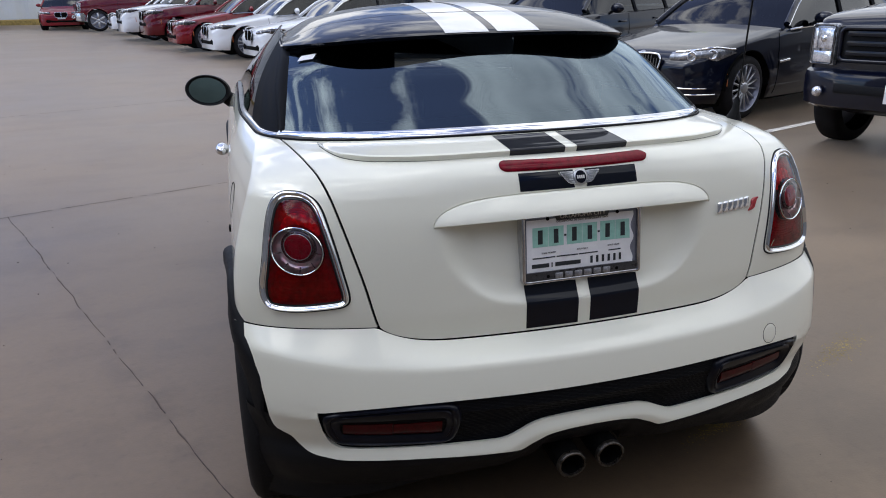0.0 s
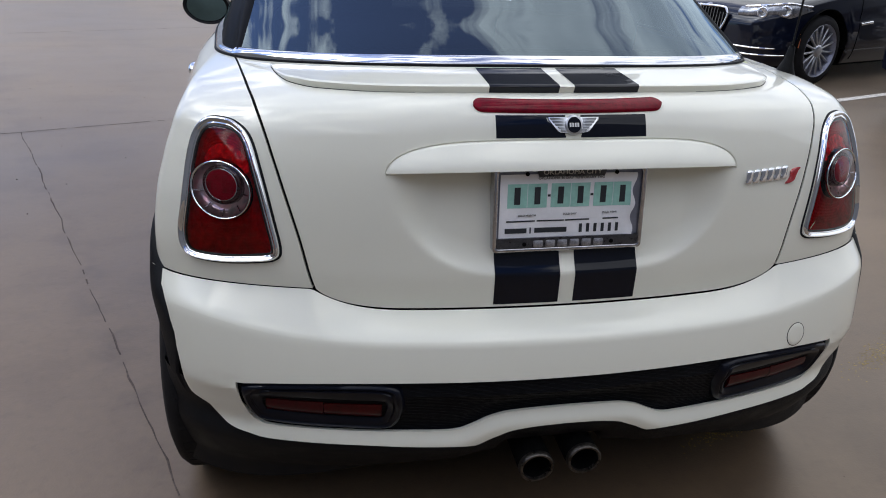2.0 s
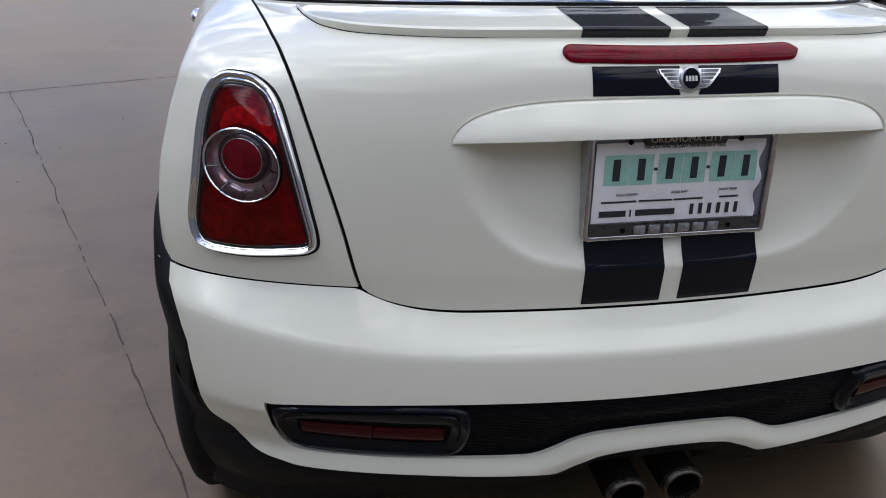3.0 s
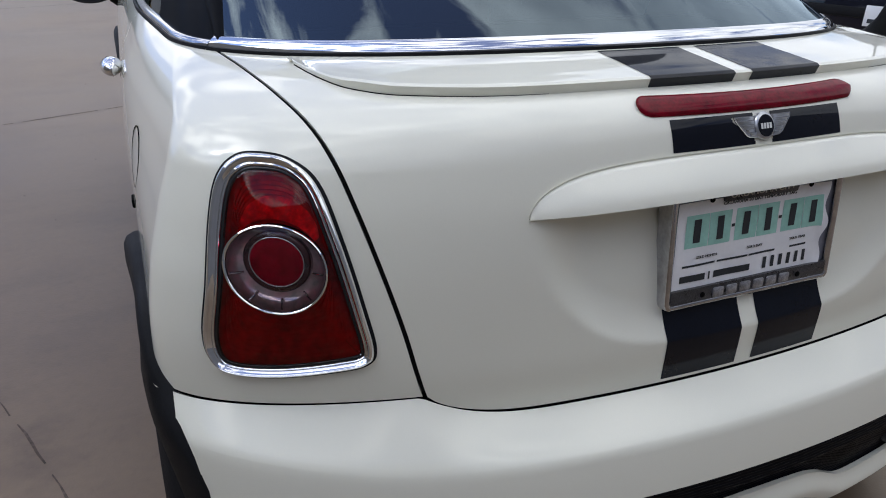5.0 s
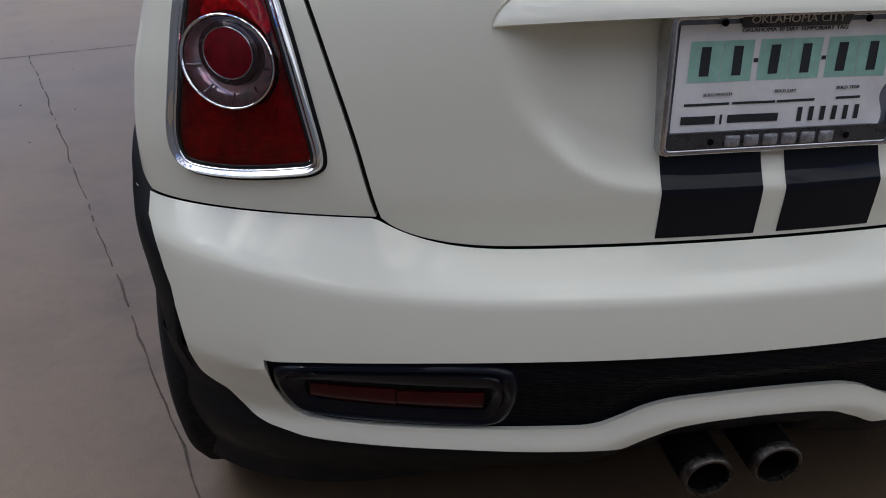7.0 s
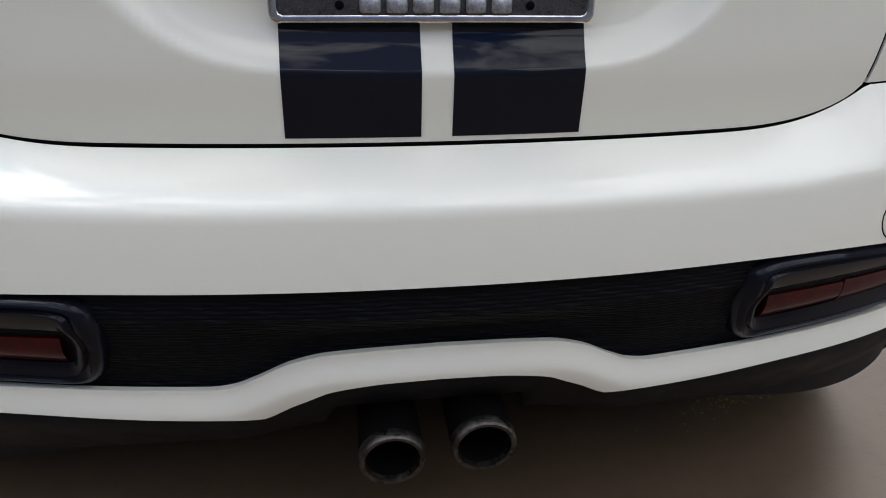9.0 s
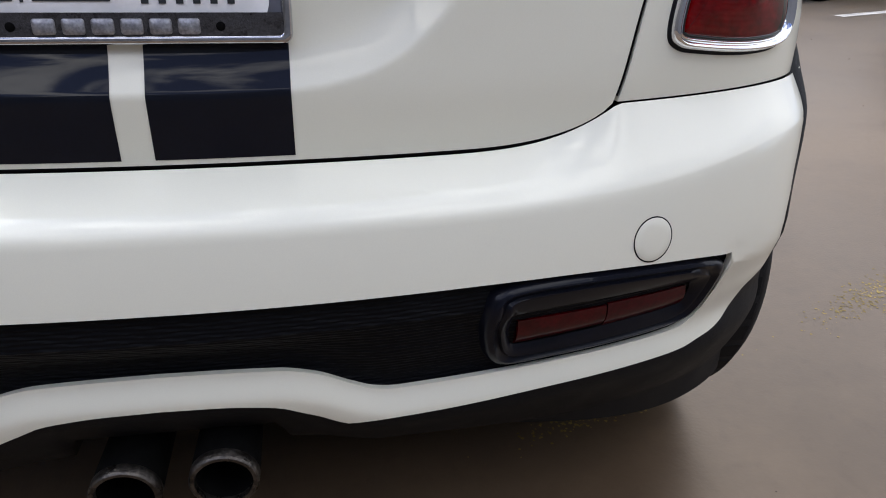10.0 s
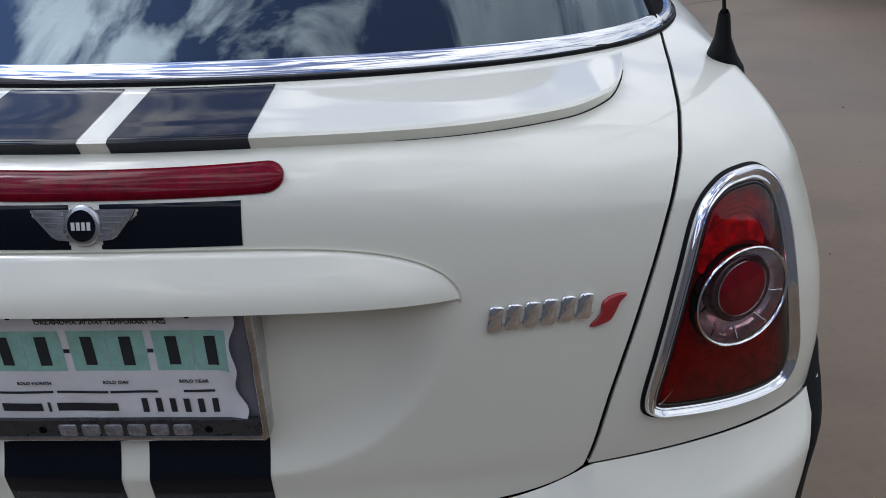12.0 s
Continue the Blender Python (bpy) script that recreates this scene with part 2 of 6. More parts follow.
DARK_CHROME = surface("dark chrome for worn frame and dark reflections", (0.52, 0.52, 0.54), 0.08, metal=1.0, grain=(200, 0.1), stain=(40, 0.2))
DULL_METAL = surface("dull worn metal", (0.30, 0.30, 0.32), 0.3, metal=0.6, grain=(400, 0.3), stain=(90, 0.3))
METAL_WALL = surface("white ribbed cladding", (0.55, 0.58, 0.60), 0.5, grain=(30, 0.03), stain=(0.6, 0.08))

def concrete():
    """Brushed lot concrete: broad pale and brown patches, fine speckle, a few dark stains."""
    m = surface("lot concrete", (0.106, 0.0695, 0.0415), 0.42, grain=(34, 0.06), stain=(0.45, 0.12), bump=(140, 0.22), shift=(0.142, 0.0960, 0.0585), rough_var=0.08, spec=1.0)
    nt = m.node_tree
    b = nt.nodes["Principled BSDF"]
    b.inputs["Specular Tint"].default_value = (1.0, 0.84, 0.67, 1)
    # warm sheen added to brighten the slab where it is seen at a low slant
    b.inputs["Sheen Weight"].default_value, b.inputs["Sheen Roughness"].default_value = 0.50, 0.33
    b.inputs["Sheen Tint"].default_value = (1.0, 0.84, 0.66, 1)
    old = b.inputs["Base Color"].links[0].from_socket
    co = next(n for n in nt.nodes if n.bl_idname == "ShaderNodeTexCoord")
    mp = nt.nodes.new("ShaderNodeMapping")
    mp.inputs["Rotation"].default_value = (0, 0, radians(20))
    mp.inputs["Scale"].default_value = (0.8, 1.0, 1)
    nt.links.new(co.outputs["Object"], mp.inputs["Vector"])
    n = nt.nodes.new("ShaderNodeTexNoise")
    n.inputs["Scale"].default_value, n.inputs["Detail"].default_value, n.inputs["Distortion"].default_value = 1.1, 6, 0.6
    nt.links.new(mp.outputs["Vector"], n.inputs["Vector"])
    r = nt.nodes.new("ShaderNodeValToRGB")
    r.color_ramp.elements[0].position, r.color_ramp.elements[0].color = 0.30, (0.66, 0.65, 0.66, 1)
    r.color_ramp.elements[1].position, r.color_ramp.elements[1].color = 0.52, (1, 1, 1, 1)
    nt.links.new(n.outputs["Fac"], r.inputs["Fac"])
    mix = nt.nodes.new("ShaderNodeMix")
    mix.data_type, mix.blend_type = "RGBA", "MULTIPLY"
    mix.inputs[0].default_value = 0.50
    nt.links.new(old, mix.inputs[6])
    nt.links.new(r.outputs["Color"], mix.inputs[7])
    # grime gathers in uneven bands along the two near joints and in cloudy smears across the slab
    def math_node(op, a, c=None):
        q = nt.nodes.new("ShaderNodeMath")
        q.operation = op
        for slot, v in ((0, a), (1, c)):
            if v is None:
                continue
            if isinstance(v, (int, float)):
                q.inputs[slot].default_value = v
            else:
                nt.links.new(v, q.inputs[slot])
        return q.outputs[0]

    def noise(size, detail, stretch=(1, 1, 1)):
        mq = nt.nodes.new("ShaderNodeMapping")
        mq.inputs["Rotation"].default_value = (0, 0, radians(-20))
        mq.inputs["Scale"].default_value = stretch
        nt.links.new(co.outputs["Object"], mq.inputs["Vector"])
        q = nt.nodes.new("ShaderNodeTexNoise")
        q.inputs["Scale"].default_value, q.inputs["Detail"].default_value, q.inputs["Roughness"].default_value = size, detail, 0.6
        nt.links.new(mq.outputs["Vector"], q.inputs["Vector"])
        return q.outputs["Fac"]

    def between(v, lo, hi, a, c):
        q = nt.nodes.new("ShaderNodeMapRange")
        q.interpolation_type = "SMOOTHSTEP"
        for k, w in (("From Min", lo), ("From Max", hi), ("To Min", a), ("To Max", c)):
            q.inputs[k].default_value = w
        nt.links.new(v, q.inputs["Value"])
        return q.outputs["Result"]

    ragged = noise(5.0, 6)
    dirt = None
    for nx, ny, wide in ((0.922, 0.387, 0.13), (-0.342, 0.94, 0.10)):
        dot = nt.nodes.new("ShaderNodeVectorMath")
        dot.operation = "DOT_PRODUCT"
        dot.inputs[1].default_value = (nx, ny, 0)
        nt.links.new(co.outputs["Object"], dot.inputs[0])
        off = math_node("ABSOLUTE", math_node("SUBTRACT", dot.outputs["Value"], nx * -2.42 + ny * 3.96))
        near = math_node("MULTIPLY", between(off, 0.0, wide, 1.0, 0.0), between(ragged, 0.40, 0.66, 0.0, 1.0))
        dirt = near if dirt is None else math_node("MAXIMUM", dirt, near)
    smear = between(noise(1.3, 7, (1.0, 1.7, 1)), 0.45, 0.70, 0.0, 0.70)
    fine = between(noise(26.0, 4), 0.52, 0.74, 0.0, 0.30)
    dirt = math_node("ADD", math_node("MULTIPLY", dirt, 0.75), math_node("ADD", smear, fine))
    dirty = nt.nodes.new("ShaderNodeMix")
    dirty.data_type, dirty.blend_type = "RGBA", "MULTIPLY"
    dirty.inputs[7].default_value = (0.56, 0.52, 0.52, 1)
    nt.links.new(dirt, dirty.inputs[0])
    nt.links.new(mix.outputs[2], dirty.inputs[6])
    nt.links.new(dirty.outputs[2], b.inputs["Base Color"])
    return m


CONCRETE = concrete()

# ---- shape of the coupe's skin ----
# Levels of the body, bottom to top: height at the centre line, depth of the rear at the centre line,
# half width, depth of the rounded corner, height on the flank.
LEVELS = [
    (0.20, 0.05, 0.800, 0.24, 0.20),
    (0.45, 0.02, 0.832, 0.24, 0.45),
    (0.60, 0.022, 0.842, 0.24, 0.60),
    (0.66, 0.021, 0.843, 0.24, 0.66),
    (0.72, 0.027, 0.844, 0.235, 0.72),
    (0.80, 0.037, 0.842, 0.235, 0.80),
    (0.878, 0.050, 0.835, 0.24, 0.874),
    (0.944, 0.070, 0.821, 0.238, 0.935),
    (0.985, 0.088, 0.803, 0.270, 0.972),
    (1.010, 0.115, 0.792, 0.350, 0.993),
    (1.030, 0.180, 0.781, 0.430, 1.005),
    (1.048, 0.278, 0.772, 0.515, 1.013),
]


def smooth_row(rows, t):
    """A row between the rows, by a monotone cubic on the first column."""
    n = len(rows)
    if t <= rows[0][0]:
        return rows[0][1:]
    if t >= rows[-1][0]:
        return rows[-1][1:]
    i = max(k for k in range(n - 1) if rows[k][0] <= t)
    h = rows[i + 1][0] - rows[i][0]
    a = (t - rows[i][0]) / h
    out = []
    for c in range(1, len(rows[0])):
        def slope(k):
            if k == 0 or k == n - 1:
                j = 0 if k == 0 else n - 2
                return (rows[j + 1][c] - rows[j][c]) / (rows[j + 1][0] - rows[j][0])
            d0 = (rows[k][c] - rows[k - 1][c]) / (rows[k][0] - rows[k - 1][0])
            d1 = (rows[k + 1][c] - rows[k][c]) / (rows[k + 1][0] - rows[k][0])
            return 0.0 if d0 * d1 <= 0 else 2 * d0 * d1 / (d0 + d1)
        p, q, m0, m1 = rows[i][c], rows[i + 1][c], slope(i) * h, slope(i + 1) * h
        out.append((2 * a**3 - 3 * a**2 + 1) * p + (a**3 - 2 * a**2 + a) * m0 + (3 * a**2 - 2 * a**3) * q + (a**3 - a**2) * m1)
    return out


# How much narrower the body is at its rear corner than at the door, by level.
TAPER = [(0.20, 0.002), (0.60, 0.004), (0.72, 0.010), (0.80, 0.020), (0.878, 0.034), (0.944, 0.042), (0.985, 0.040), (1.010, 0.042), (1.030, 0.046), (1.048, 0.052)]


def flank_x(y, z):
    """Half width of the flank behind the rear corner: it widens on to the door."""
    yc, w, d, _ = smooth_row(LEVELS, z)
    start, end = yc + 0.55 * d, max(1.0, yc + d + 0.53)
    t = min(1.0, max(0.0, (y - start) / (end - start)))
    return w - smooth_row(TAPER, z)[0] * (1 - t * t * (3 - 2 * t))


def skin(u, z):
    """The body's surface. u: 0 on the centre line of the rear, 1 where the corner ends, then on along the flank in metres; signed. z: level."""
    yc, w, d, zs = smooth_row(LEVELS, z)
    s = math.copysign(1, u)
    a = abs(u)
    if a <= 1:
        t = a * math.pi / 2
        k = math.sin(t)
        y = yc + d * (1 - math.cos(t))
        return (s * flank_x(y, z) * k, y, z + (zs - z) * k * k)
    y = yc + d + (a - 1)
    return (s * flank_x(y, z), y, zs)


def skin_x(x, z):
    """The body's surface at a distance x from the centre line."""
    w = smooth_row(LEVELS, z)[1] - smooth_row(TAPER, z)[0]
    return skin(math.copysign(math.asin(min(1, abs(x) / w)) * 2 / math.pi, x), z)


# Below 0.45: metres further down, depth.
LOW_BULGE = [(0.0, 0.1045), (0.036, 0.0914), (0.05, 0.088), (0.095, 0.074), (0.128, 0.086), (0.142, 0.085), (0.165, 0.076), (0.20, 0.058), (0.26, 0.020)]
# Height of the hump over the exhaust, by distance from the centre line.
HUMP = [(0.0, 0.046), (0.05, 0.045), (0.122, 0.041), (0.161, 0.032), (0.20, 0.013), (0.226, 0.002), (0.25, 0.0), (0.85, 0.0)]


def bumper_top(x):
    """Height of the joint over the bumper."""
    a = abs(x)
    if a < 0.30:
        return 0.601
    if a < 0.515:
        k = (a - 0.30) / 0.215
        return 0.601 + 0.043 * k**3.2
    return 0.644


def bumper_crease(x):
    """Height of the edge where the bumper's shelf turns down."""
    t = min(1.0, max(0.0, (abs(x) - 0.50) / 0.32))
    return 0.570 + 0.034 * t * t * (3 - 2 * t)


def bumper(u, z):
    """The bumper's surface, u as in skin(): a shelf under the lid, a soft crease, then the face."""
    w, d = 0.842, 0.24
    s, a = math.copysign(1, u), abs(u)
    t = min(a, 1) * math.pi / 2
    x = w * math.sin(t)
    top, crease = bumper_top(x), bumper_crease(x)
    drop = top - z
    width = top - crease

    def face(d):
        return 0.075 + 0.30 * d - 0.5 * d * d

    r = min(0.012, 0.55 * width)
    if drop < width - r:
        b = 0.075 * drop / width
    elif drop > width + r:
        b = face(drop - width)
    else:
        k = (drop - width + r) / (2 * r)
        lo, hi = 0.075 * (width - r) / width, face(r)
        m0, m1 = 0.075 / width * 2 * r, (0.30 - r) * 2 * r
        b = (2 * k**3 - 3 * k**2 + 1) * lo + (k**3 - 2 * k**2 + k) * m0 + (3 * k**2 - 2 * k**3) * hi + (k**3 - k**2) * m1
    if z < 0.45:
        down = 0.45 - z
        k = min(1.0, down / 0.04)
        b = smooth_row(LOW_BULGE, down + smooth_row(HUMP, x)[0] * k * k * (3 - 2 * k))[0] + (face(max(0.0, top - 0.45 - width)) - 0.1045) * max(0.0, 1 - (0.45 - z) / 0.07)
    # a short dent runs out from the insert's upper corner
    if 0.66 < x < 0.75 and abs(z - 0.463) < 0.02:
        b -= 0.0035 * math.exp(-(((z - 0.463) / 0.006) ** 2)) * min(1.0, (x - 0.66) / 0.015) * min(1.0, (0.75 - x) / 0.05)
    fade = max(0.0, math.cos(t)) ** 0.5
    y = 0.022 - b * (0.25 + 0.75 * fade) + d * (1 - math.cos(t)) + max(0, a - 1)
    return (s * x, y, z)


def bumper_x(x, z):
    return bumper(math.copysign(math.asin(min(1, abs(x) / 0.842)) * 2 / math.pi, x), z)

# ---- mesh helpers ----
def thing(name, label, category, m=None, group="", kind=""):
    """An empty at the base of a thing that has parts."""
    ob = new(name)
    ob.empty_display_size = 0.1
    if m is not None:
        ob.matrix_world = m
    return tagged(ob, label, category, group, kind)


def part(name, bm, material, parent=None, label="", smooth=True, mirror=False):
    """Links a bmesh as one mesh object, under its thing or part."""
    if mirror:
        bmesh.ops.scale(bm, vec=(-1, 1, 1), verts=bm.verts)
        bmesh.ops.reverse_faces(bm, faces=bm.faces)
    me = bpy.data.meshes.new(name)
    bm.to_mesh(me)
    bm.free()
    me.materials.append(material)
    if smooth:
        me.polygons.foreach_set("use_smooth", [True] * len(me.polygons))
        me.set_sharp_from_angle(angle=radians(50))
    ob = new(name, me)
    if parent is not None:
        ob.parent = parent
    if label:
        tagged(ob, label)
    return ob


def sharpen(ob, degrees=35):
    """Keeps hard edges hard under smooth shading."""
    ob.data.set_sharp_from_angle(angle=radians(degrees))
    return ob


def grid(fn, us, vs, closed=False, flip=False):
    """A sheet of quads through fn(u, v)."""
    bm = bmesh.new()
    rows = [[bm.verts.new(fn(u, v)) for u in us] for v in vs]
    n = len(us)
    for a, b in zip(rows, rows[1:]):
        for i in range(n if closed else n - 1):
            j = (i + 1) % n
            q = [a[i], a[j], b[j], b[i]]
            if flip:
                q.reverse()
            bm.faces.new(q)
    bm.normal_update()
    return bm


def span(a, b, n):
    return [a + (b - a) * i / n for i in range(n + 1)]


def skirt(bm, *depths):
    """Turns the free edges of a sheet inward, so that it reads as a thick panel."""
    bm.normal_update()
    edges = [e for e in bm.edges if e.is_boundary]
    pull = {tuple(round(c, 6) for c in v.co): v.normal.copy() for e in edges for v in e.verts}
    for d in depths:
        made = bmesh.ops.extrude_edge_only(bm, edges=edges)["geom"]
        after = {}
        for v in made:
            if isinstance(v, bmesh.types.BMVert):
                n = pull.get(tuple(round(c, 6) for c in v.co))
                if n is not None:
                    v.co -= n * d
                    after[tuple(round(c, 6) for c in v.co)] = n
        pull = after
        edges = [e for e in made if isinstance(e, bmesh.types.BMEdge) and e.is_boundary]
    return bm


def outward(bm, centre):
    """Turns a sheet's faces away from a centre."""
    bm.normal_update()
    c = Vector(centre)
    if sum(f.normal.dot(f.calc_center_median() - c) * f.calc_area() for f in bm.faces) < 0:
        bmesh.ops.reverse_faces(bm, faces=bm.faces)
    return bm


def tube(points, radius, sides=12, closed=False, taper=None, cap=True):
    """A round bar along points."""
    pts = [Vector(p) for p in points]
    bm, rings, n = bmesh.new(), [], len(pts)
    up = Vector((0.13, 0.21, 0.97)).normalized()
    for i, p in enumerate(pts):
        a = pts[(i - 1) % n] if closed or i else pts[i]
        b = pts[(i + 1) % n] if closed or i < n - 1 else pts[i]
        t = (b - a).normalized()
        s = t.cross(up)
        s = (t.cross(Vector((1, 0, 0))) if s.length < 1e-3 else s).normalized()
        q = s.cross(t)
        r = radius if taper is None else radius * taper(i / max(1, n - 1))
        rings.append([bm.verts.new(p + (s * math.cos(k) + q * math.sin(k)) * r) for k in [2 * math.pi * j / sides for j in range(sides)]])
    for i in range(n if closed else n - 1):
        a, b = rings[i], rings[(i + 1) % n]
        for j in range(sides):
            k = (j + 1) % sides
            bm.faces.new((a[j], a[k], b[k], b[j]))
    if cap and not closed:
        bm.faces.new(rings[0][::-1])
        bm.faces.new(rings[-1])
    bmesh.ops.recalc_face_normals(bm, faces=bm.faces)
    return bm


def lathe(profile, sides=48, axis="x"):
    """A turned shape. profile: rows of distance along the axis and radius."""
    bm, rings = bmesh.new(), []
    for d, r in profile:
        ring = []
        for k in range(sides):
            a = 2 * math.pi * k / sides
            c, s = r * math.cos(a), r * math.sin(a)
            ring.append(bm.verts.new({"x": (d, c, s), "y": (c, d, s), "z": (c, s, d)}[axis]))
        rings.append(ring)
    for a, b in zip(rings, rings[1:]):
        for j in range(sides):
            k = (j + 1) % sides
            bm.faces.new((a[j], a[k], b[k], b[j]))
    bmesh.ops.recalc_face_normals(bm, faces=bm.faces)
    return bm


def box(x0, x1, y0, y1, z0, z1, bevel=0.0, segments=2):
    bm = bmesh.new()
    bmesh.ops.create_cube(bm, size=1.0)
    for v in bm.verts:
        v.co = Vector((x0 if v.co.x < 0 else x1, y0 if v.co.y < 0 else y1, z0 if v.co.z < 0 else z1))
    if bevel:
        bmesh.ops.bevel(bm, geom=bm.edges[:], offset=bevel, segments=segments, profile=0.6, affect="EDGES")
    return bm


def moved(bm, m):
    bmesh.ops.transform(bm, matrix=m, verts=bm.verts)
    return bm


def prism(outline, depth, put, bevel=0.0):
    """A flat plate with the given outline (u, v), put(u, v, w) laying it into place; w runs from 0 to depth."""
    bm = bmesh.new()
    n = len(outline)
    low = [bm.verts.new((u, v, 0)) for u, v in outline]
    top = [bm.verts.new((u, v, depth)) for u, v in outline]
    if bevel:
        cu, cv = sum(p[0] for p in outline) / n, sum(p[1] for p in outline) / n
        for v in top:
            d = Vector((v.co.x - cu, v.co.y - cv, 0))
            v.co.z = depth - bevel
        cap = []
        for v in top:
            d = Vector((v.co.x - cu, v.co.y - cv, 0))
            k = max(0.0, 1 - bevel / max(d.length, 1e-6))
            cap.append(bm.verts.new((cu + d.x * k, cv + d.y * k, depth)))
        for i in range(n):
            j = (i + 1) % n
            bm.faces.new((top[i], top[j], cap[j], cap[i]))
        bm.faces.new(cap)
    else:
        bm.faces.new(top)
    bm.faces.new(low[::-1])
    for i in range(n):
        j = (i + 1) % n
        bm.faces.new((low[i], low[j], top[j], top[i]))
    for v in bm.verts:
        v.co = Vector(put(*v.co))
    bmesh.ops.recalc_face_normals(bm, faces=bm.faces)
    return bm


def round_loop(points, steps=6):
    """A closed smooth curve through flat points."""
    n, out = len(points), []
    for i in range(n):
        p0, p1, p2, p3 = (points[(i + k) % n] for k in (-1, 0, 1, 2))
        for j in range(steps):
            t = j / steps
            out.append(tuple(0.5 * (2 * b + (c - a) * t + (2 * a - 5 * b + 4 * c - d) * t * t + (3 * b - a - 3 * c + d) * t**3) for a, b, c, d in zip(p0, p1, p2, p3)))
    return out


def smoothstep(a, b, x):
    t = min(1.0, max(0.0, (x - a) / (b - a)))
    return t * t * (3 - 2 * t)


def lettering(name, text, size, m, material, parent, width=None):
    """Raised letters in the built-in font, as one mesh. m lays the middle of the line into place."""
    cu = bpy.data.curves.new(name, "FONT")
    cu.body, cu.size, cu.align_x, cu.align_y, cu.extrude = text, size, "CENTER", "CENTER", 0.0004
    cu.resolution_u = 3
    ob = bpy.data.objects.new(name, cu)
    scene.collection.objects.link(ob)
    bpy.context.view_layer.update()
    me = bpy.data.meshes.new_from_object(ob.evaluated_get(bpy.context.evaluated_depsgraph_get()))
    bpy.data.objects.remove(ob)
    k = 1.0
    if width:
        xs = [v.co.x for v in me.vertices]
        k = width / max(1e-6, max(xs) - min(xs))
    me.transform(m @ Matrix.Diagonal((k, 1, 1, 1)))
    me.materials.clear()
    me.materials.append(material)
    made = new(name, me)
    made.parent = parent
    return made

# ---- the coupe: panels ----
coupe = thing("coupe", "cream white two-door coupe with black roof and black racing stripes", "car")
WHEEL_R, AXLE_R, AXLE_F, ARCH, ARCH_Z = 0.31, 0.47, 2.937, 0.405, 0.325
BELT = 1.048


def skin_normal(x, z, fn=None):
    fn = fn or skin_x
    e = 0.002
    z0, z1 = (z - e, z) if z + e > BELT else (z, z + e)
    p = Vector(fn(x, z))
    dx = Vector(fn(x + e, z)) - Vector(fn(x - e, z))
    dz = Vector(fn(x, z1)) - Vector(fn(x, z0))
    return dx.cross(dz).normalized()


def on_skin(x, z, out=0.0, fn=None):
    """A place on a surface fn(x, z), lifted off it."""
    fn = fn or skin_x
    return Vector(fn(x, z)) + skin_normal(x, z, fn) * out


# Half width of the boot lid, by level.
LID_EDGE = [(0.60, 0.490), (0.65, 0.512), (0.745, 0.535), (0.829, 0.558), (0.90, 0.578), (0.96, 0.596), (0.995, 0.611), (1.020, 0.632), (1.037, 0.655), (1.048, 0.677)]


def lid_edge(z):
    return smooth_row(LID_EDGE, z)[0]


def lid_bottom(x):
    a = abs(x)
    if a < 0.34:
        return 0.6045
    k = min(1.0, (a - 0.34) / 0.174)
    return 0.6045 + 0.048 * (1 - math.sqrt(max(0.0, 1 - k**2.6)))


def scoop(x, z):
    """How deep the number plate's recess is: a crease along its foot, then a slope back, rounded off at the sides."""
    a = abs(x)
    foot = 0.674 + 0.16 * (a / 0.36) ** 5
    if z > 0.892 or z < foot:
        return 0.0
    side = 1 - smoothstep(0.26, 0.368, a)
    t = min(1.0, (z - foot) / 0.060)
    return (0.021 * (1 - (1 - t) ** 1.7) + 0.013 * smoothstep(0.72, 0.87, z)) * side


def lid_x(x, z):
    p = skin_x(x, z)
    return (p[0], p[1] + scoop(x, z), p[2])


def lid_sheet(a, b):
    x0 = a * 0.512
    low = lid_bottom(x0)
    z = low + b * (BELT - 0.0005 - low)
    return lid_x(a * (lid_edge(z) - 0.0030), z)


boot_lid = part("boot_lid", skirt(grid(lid_sheet, span(-1, 1, 150), [k**0.9 for k in span(0, 1, 110)]), 0.002, 0.018), WHITE_PAINT, coupe, "cream white boot lid with recessed plate bay")


part("inner_shell", grid(lambda u, z: tuple(Vector(skin(u, z)) + Vector((-0.03 * u, 0.050, -0.02 * (z > 0.95)))), span(-0.93, 0.93, 40), span(0.5, 1.030, 20)), SOOT_SHADE, coupe, "dark inner panel behind the joints")


def arch_low(y, axle, sill):
    d = ARCH**2 - (y - axle) ** 2
    return max(sill, ARCH_Z + math.sqrt(d)) if d > 0 else sill


def quarter_sheet(a, b):
    """The panel beside the lid, round the corner and on to the door: a runs from the lid's edge to the door, b up."""
    reach = max(0.0, (a - 0.70) / 0.30)
    low = 0.6457 if a < 0.60 else max(0.6457, arch_low(skin(min(1, a / 0.70), 0.66)[1] if a <= 0.70 else 0.262 + 0.898 * reach, AXLE_R, 0.3))
    z = low + b * (BELT - 0.0005 - low)
    yc, w, d, zs = smooth_row(LEVELS, z)
    u0 = math.asin(min(1, (lid_edge(z) + 0.0030) / (w - smooth_row(TAPER, z)[0]))) * 2 / math.pi
    if a <= 0.70:
        return skin(u0 + (1 - u0) * a / 0.70, z)
    y = yc + d + (1.16 - yc - d) * reach
    return (flank_x(y, z), y, zs)


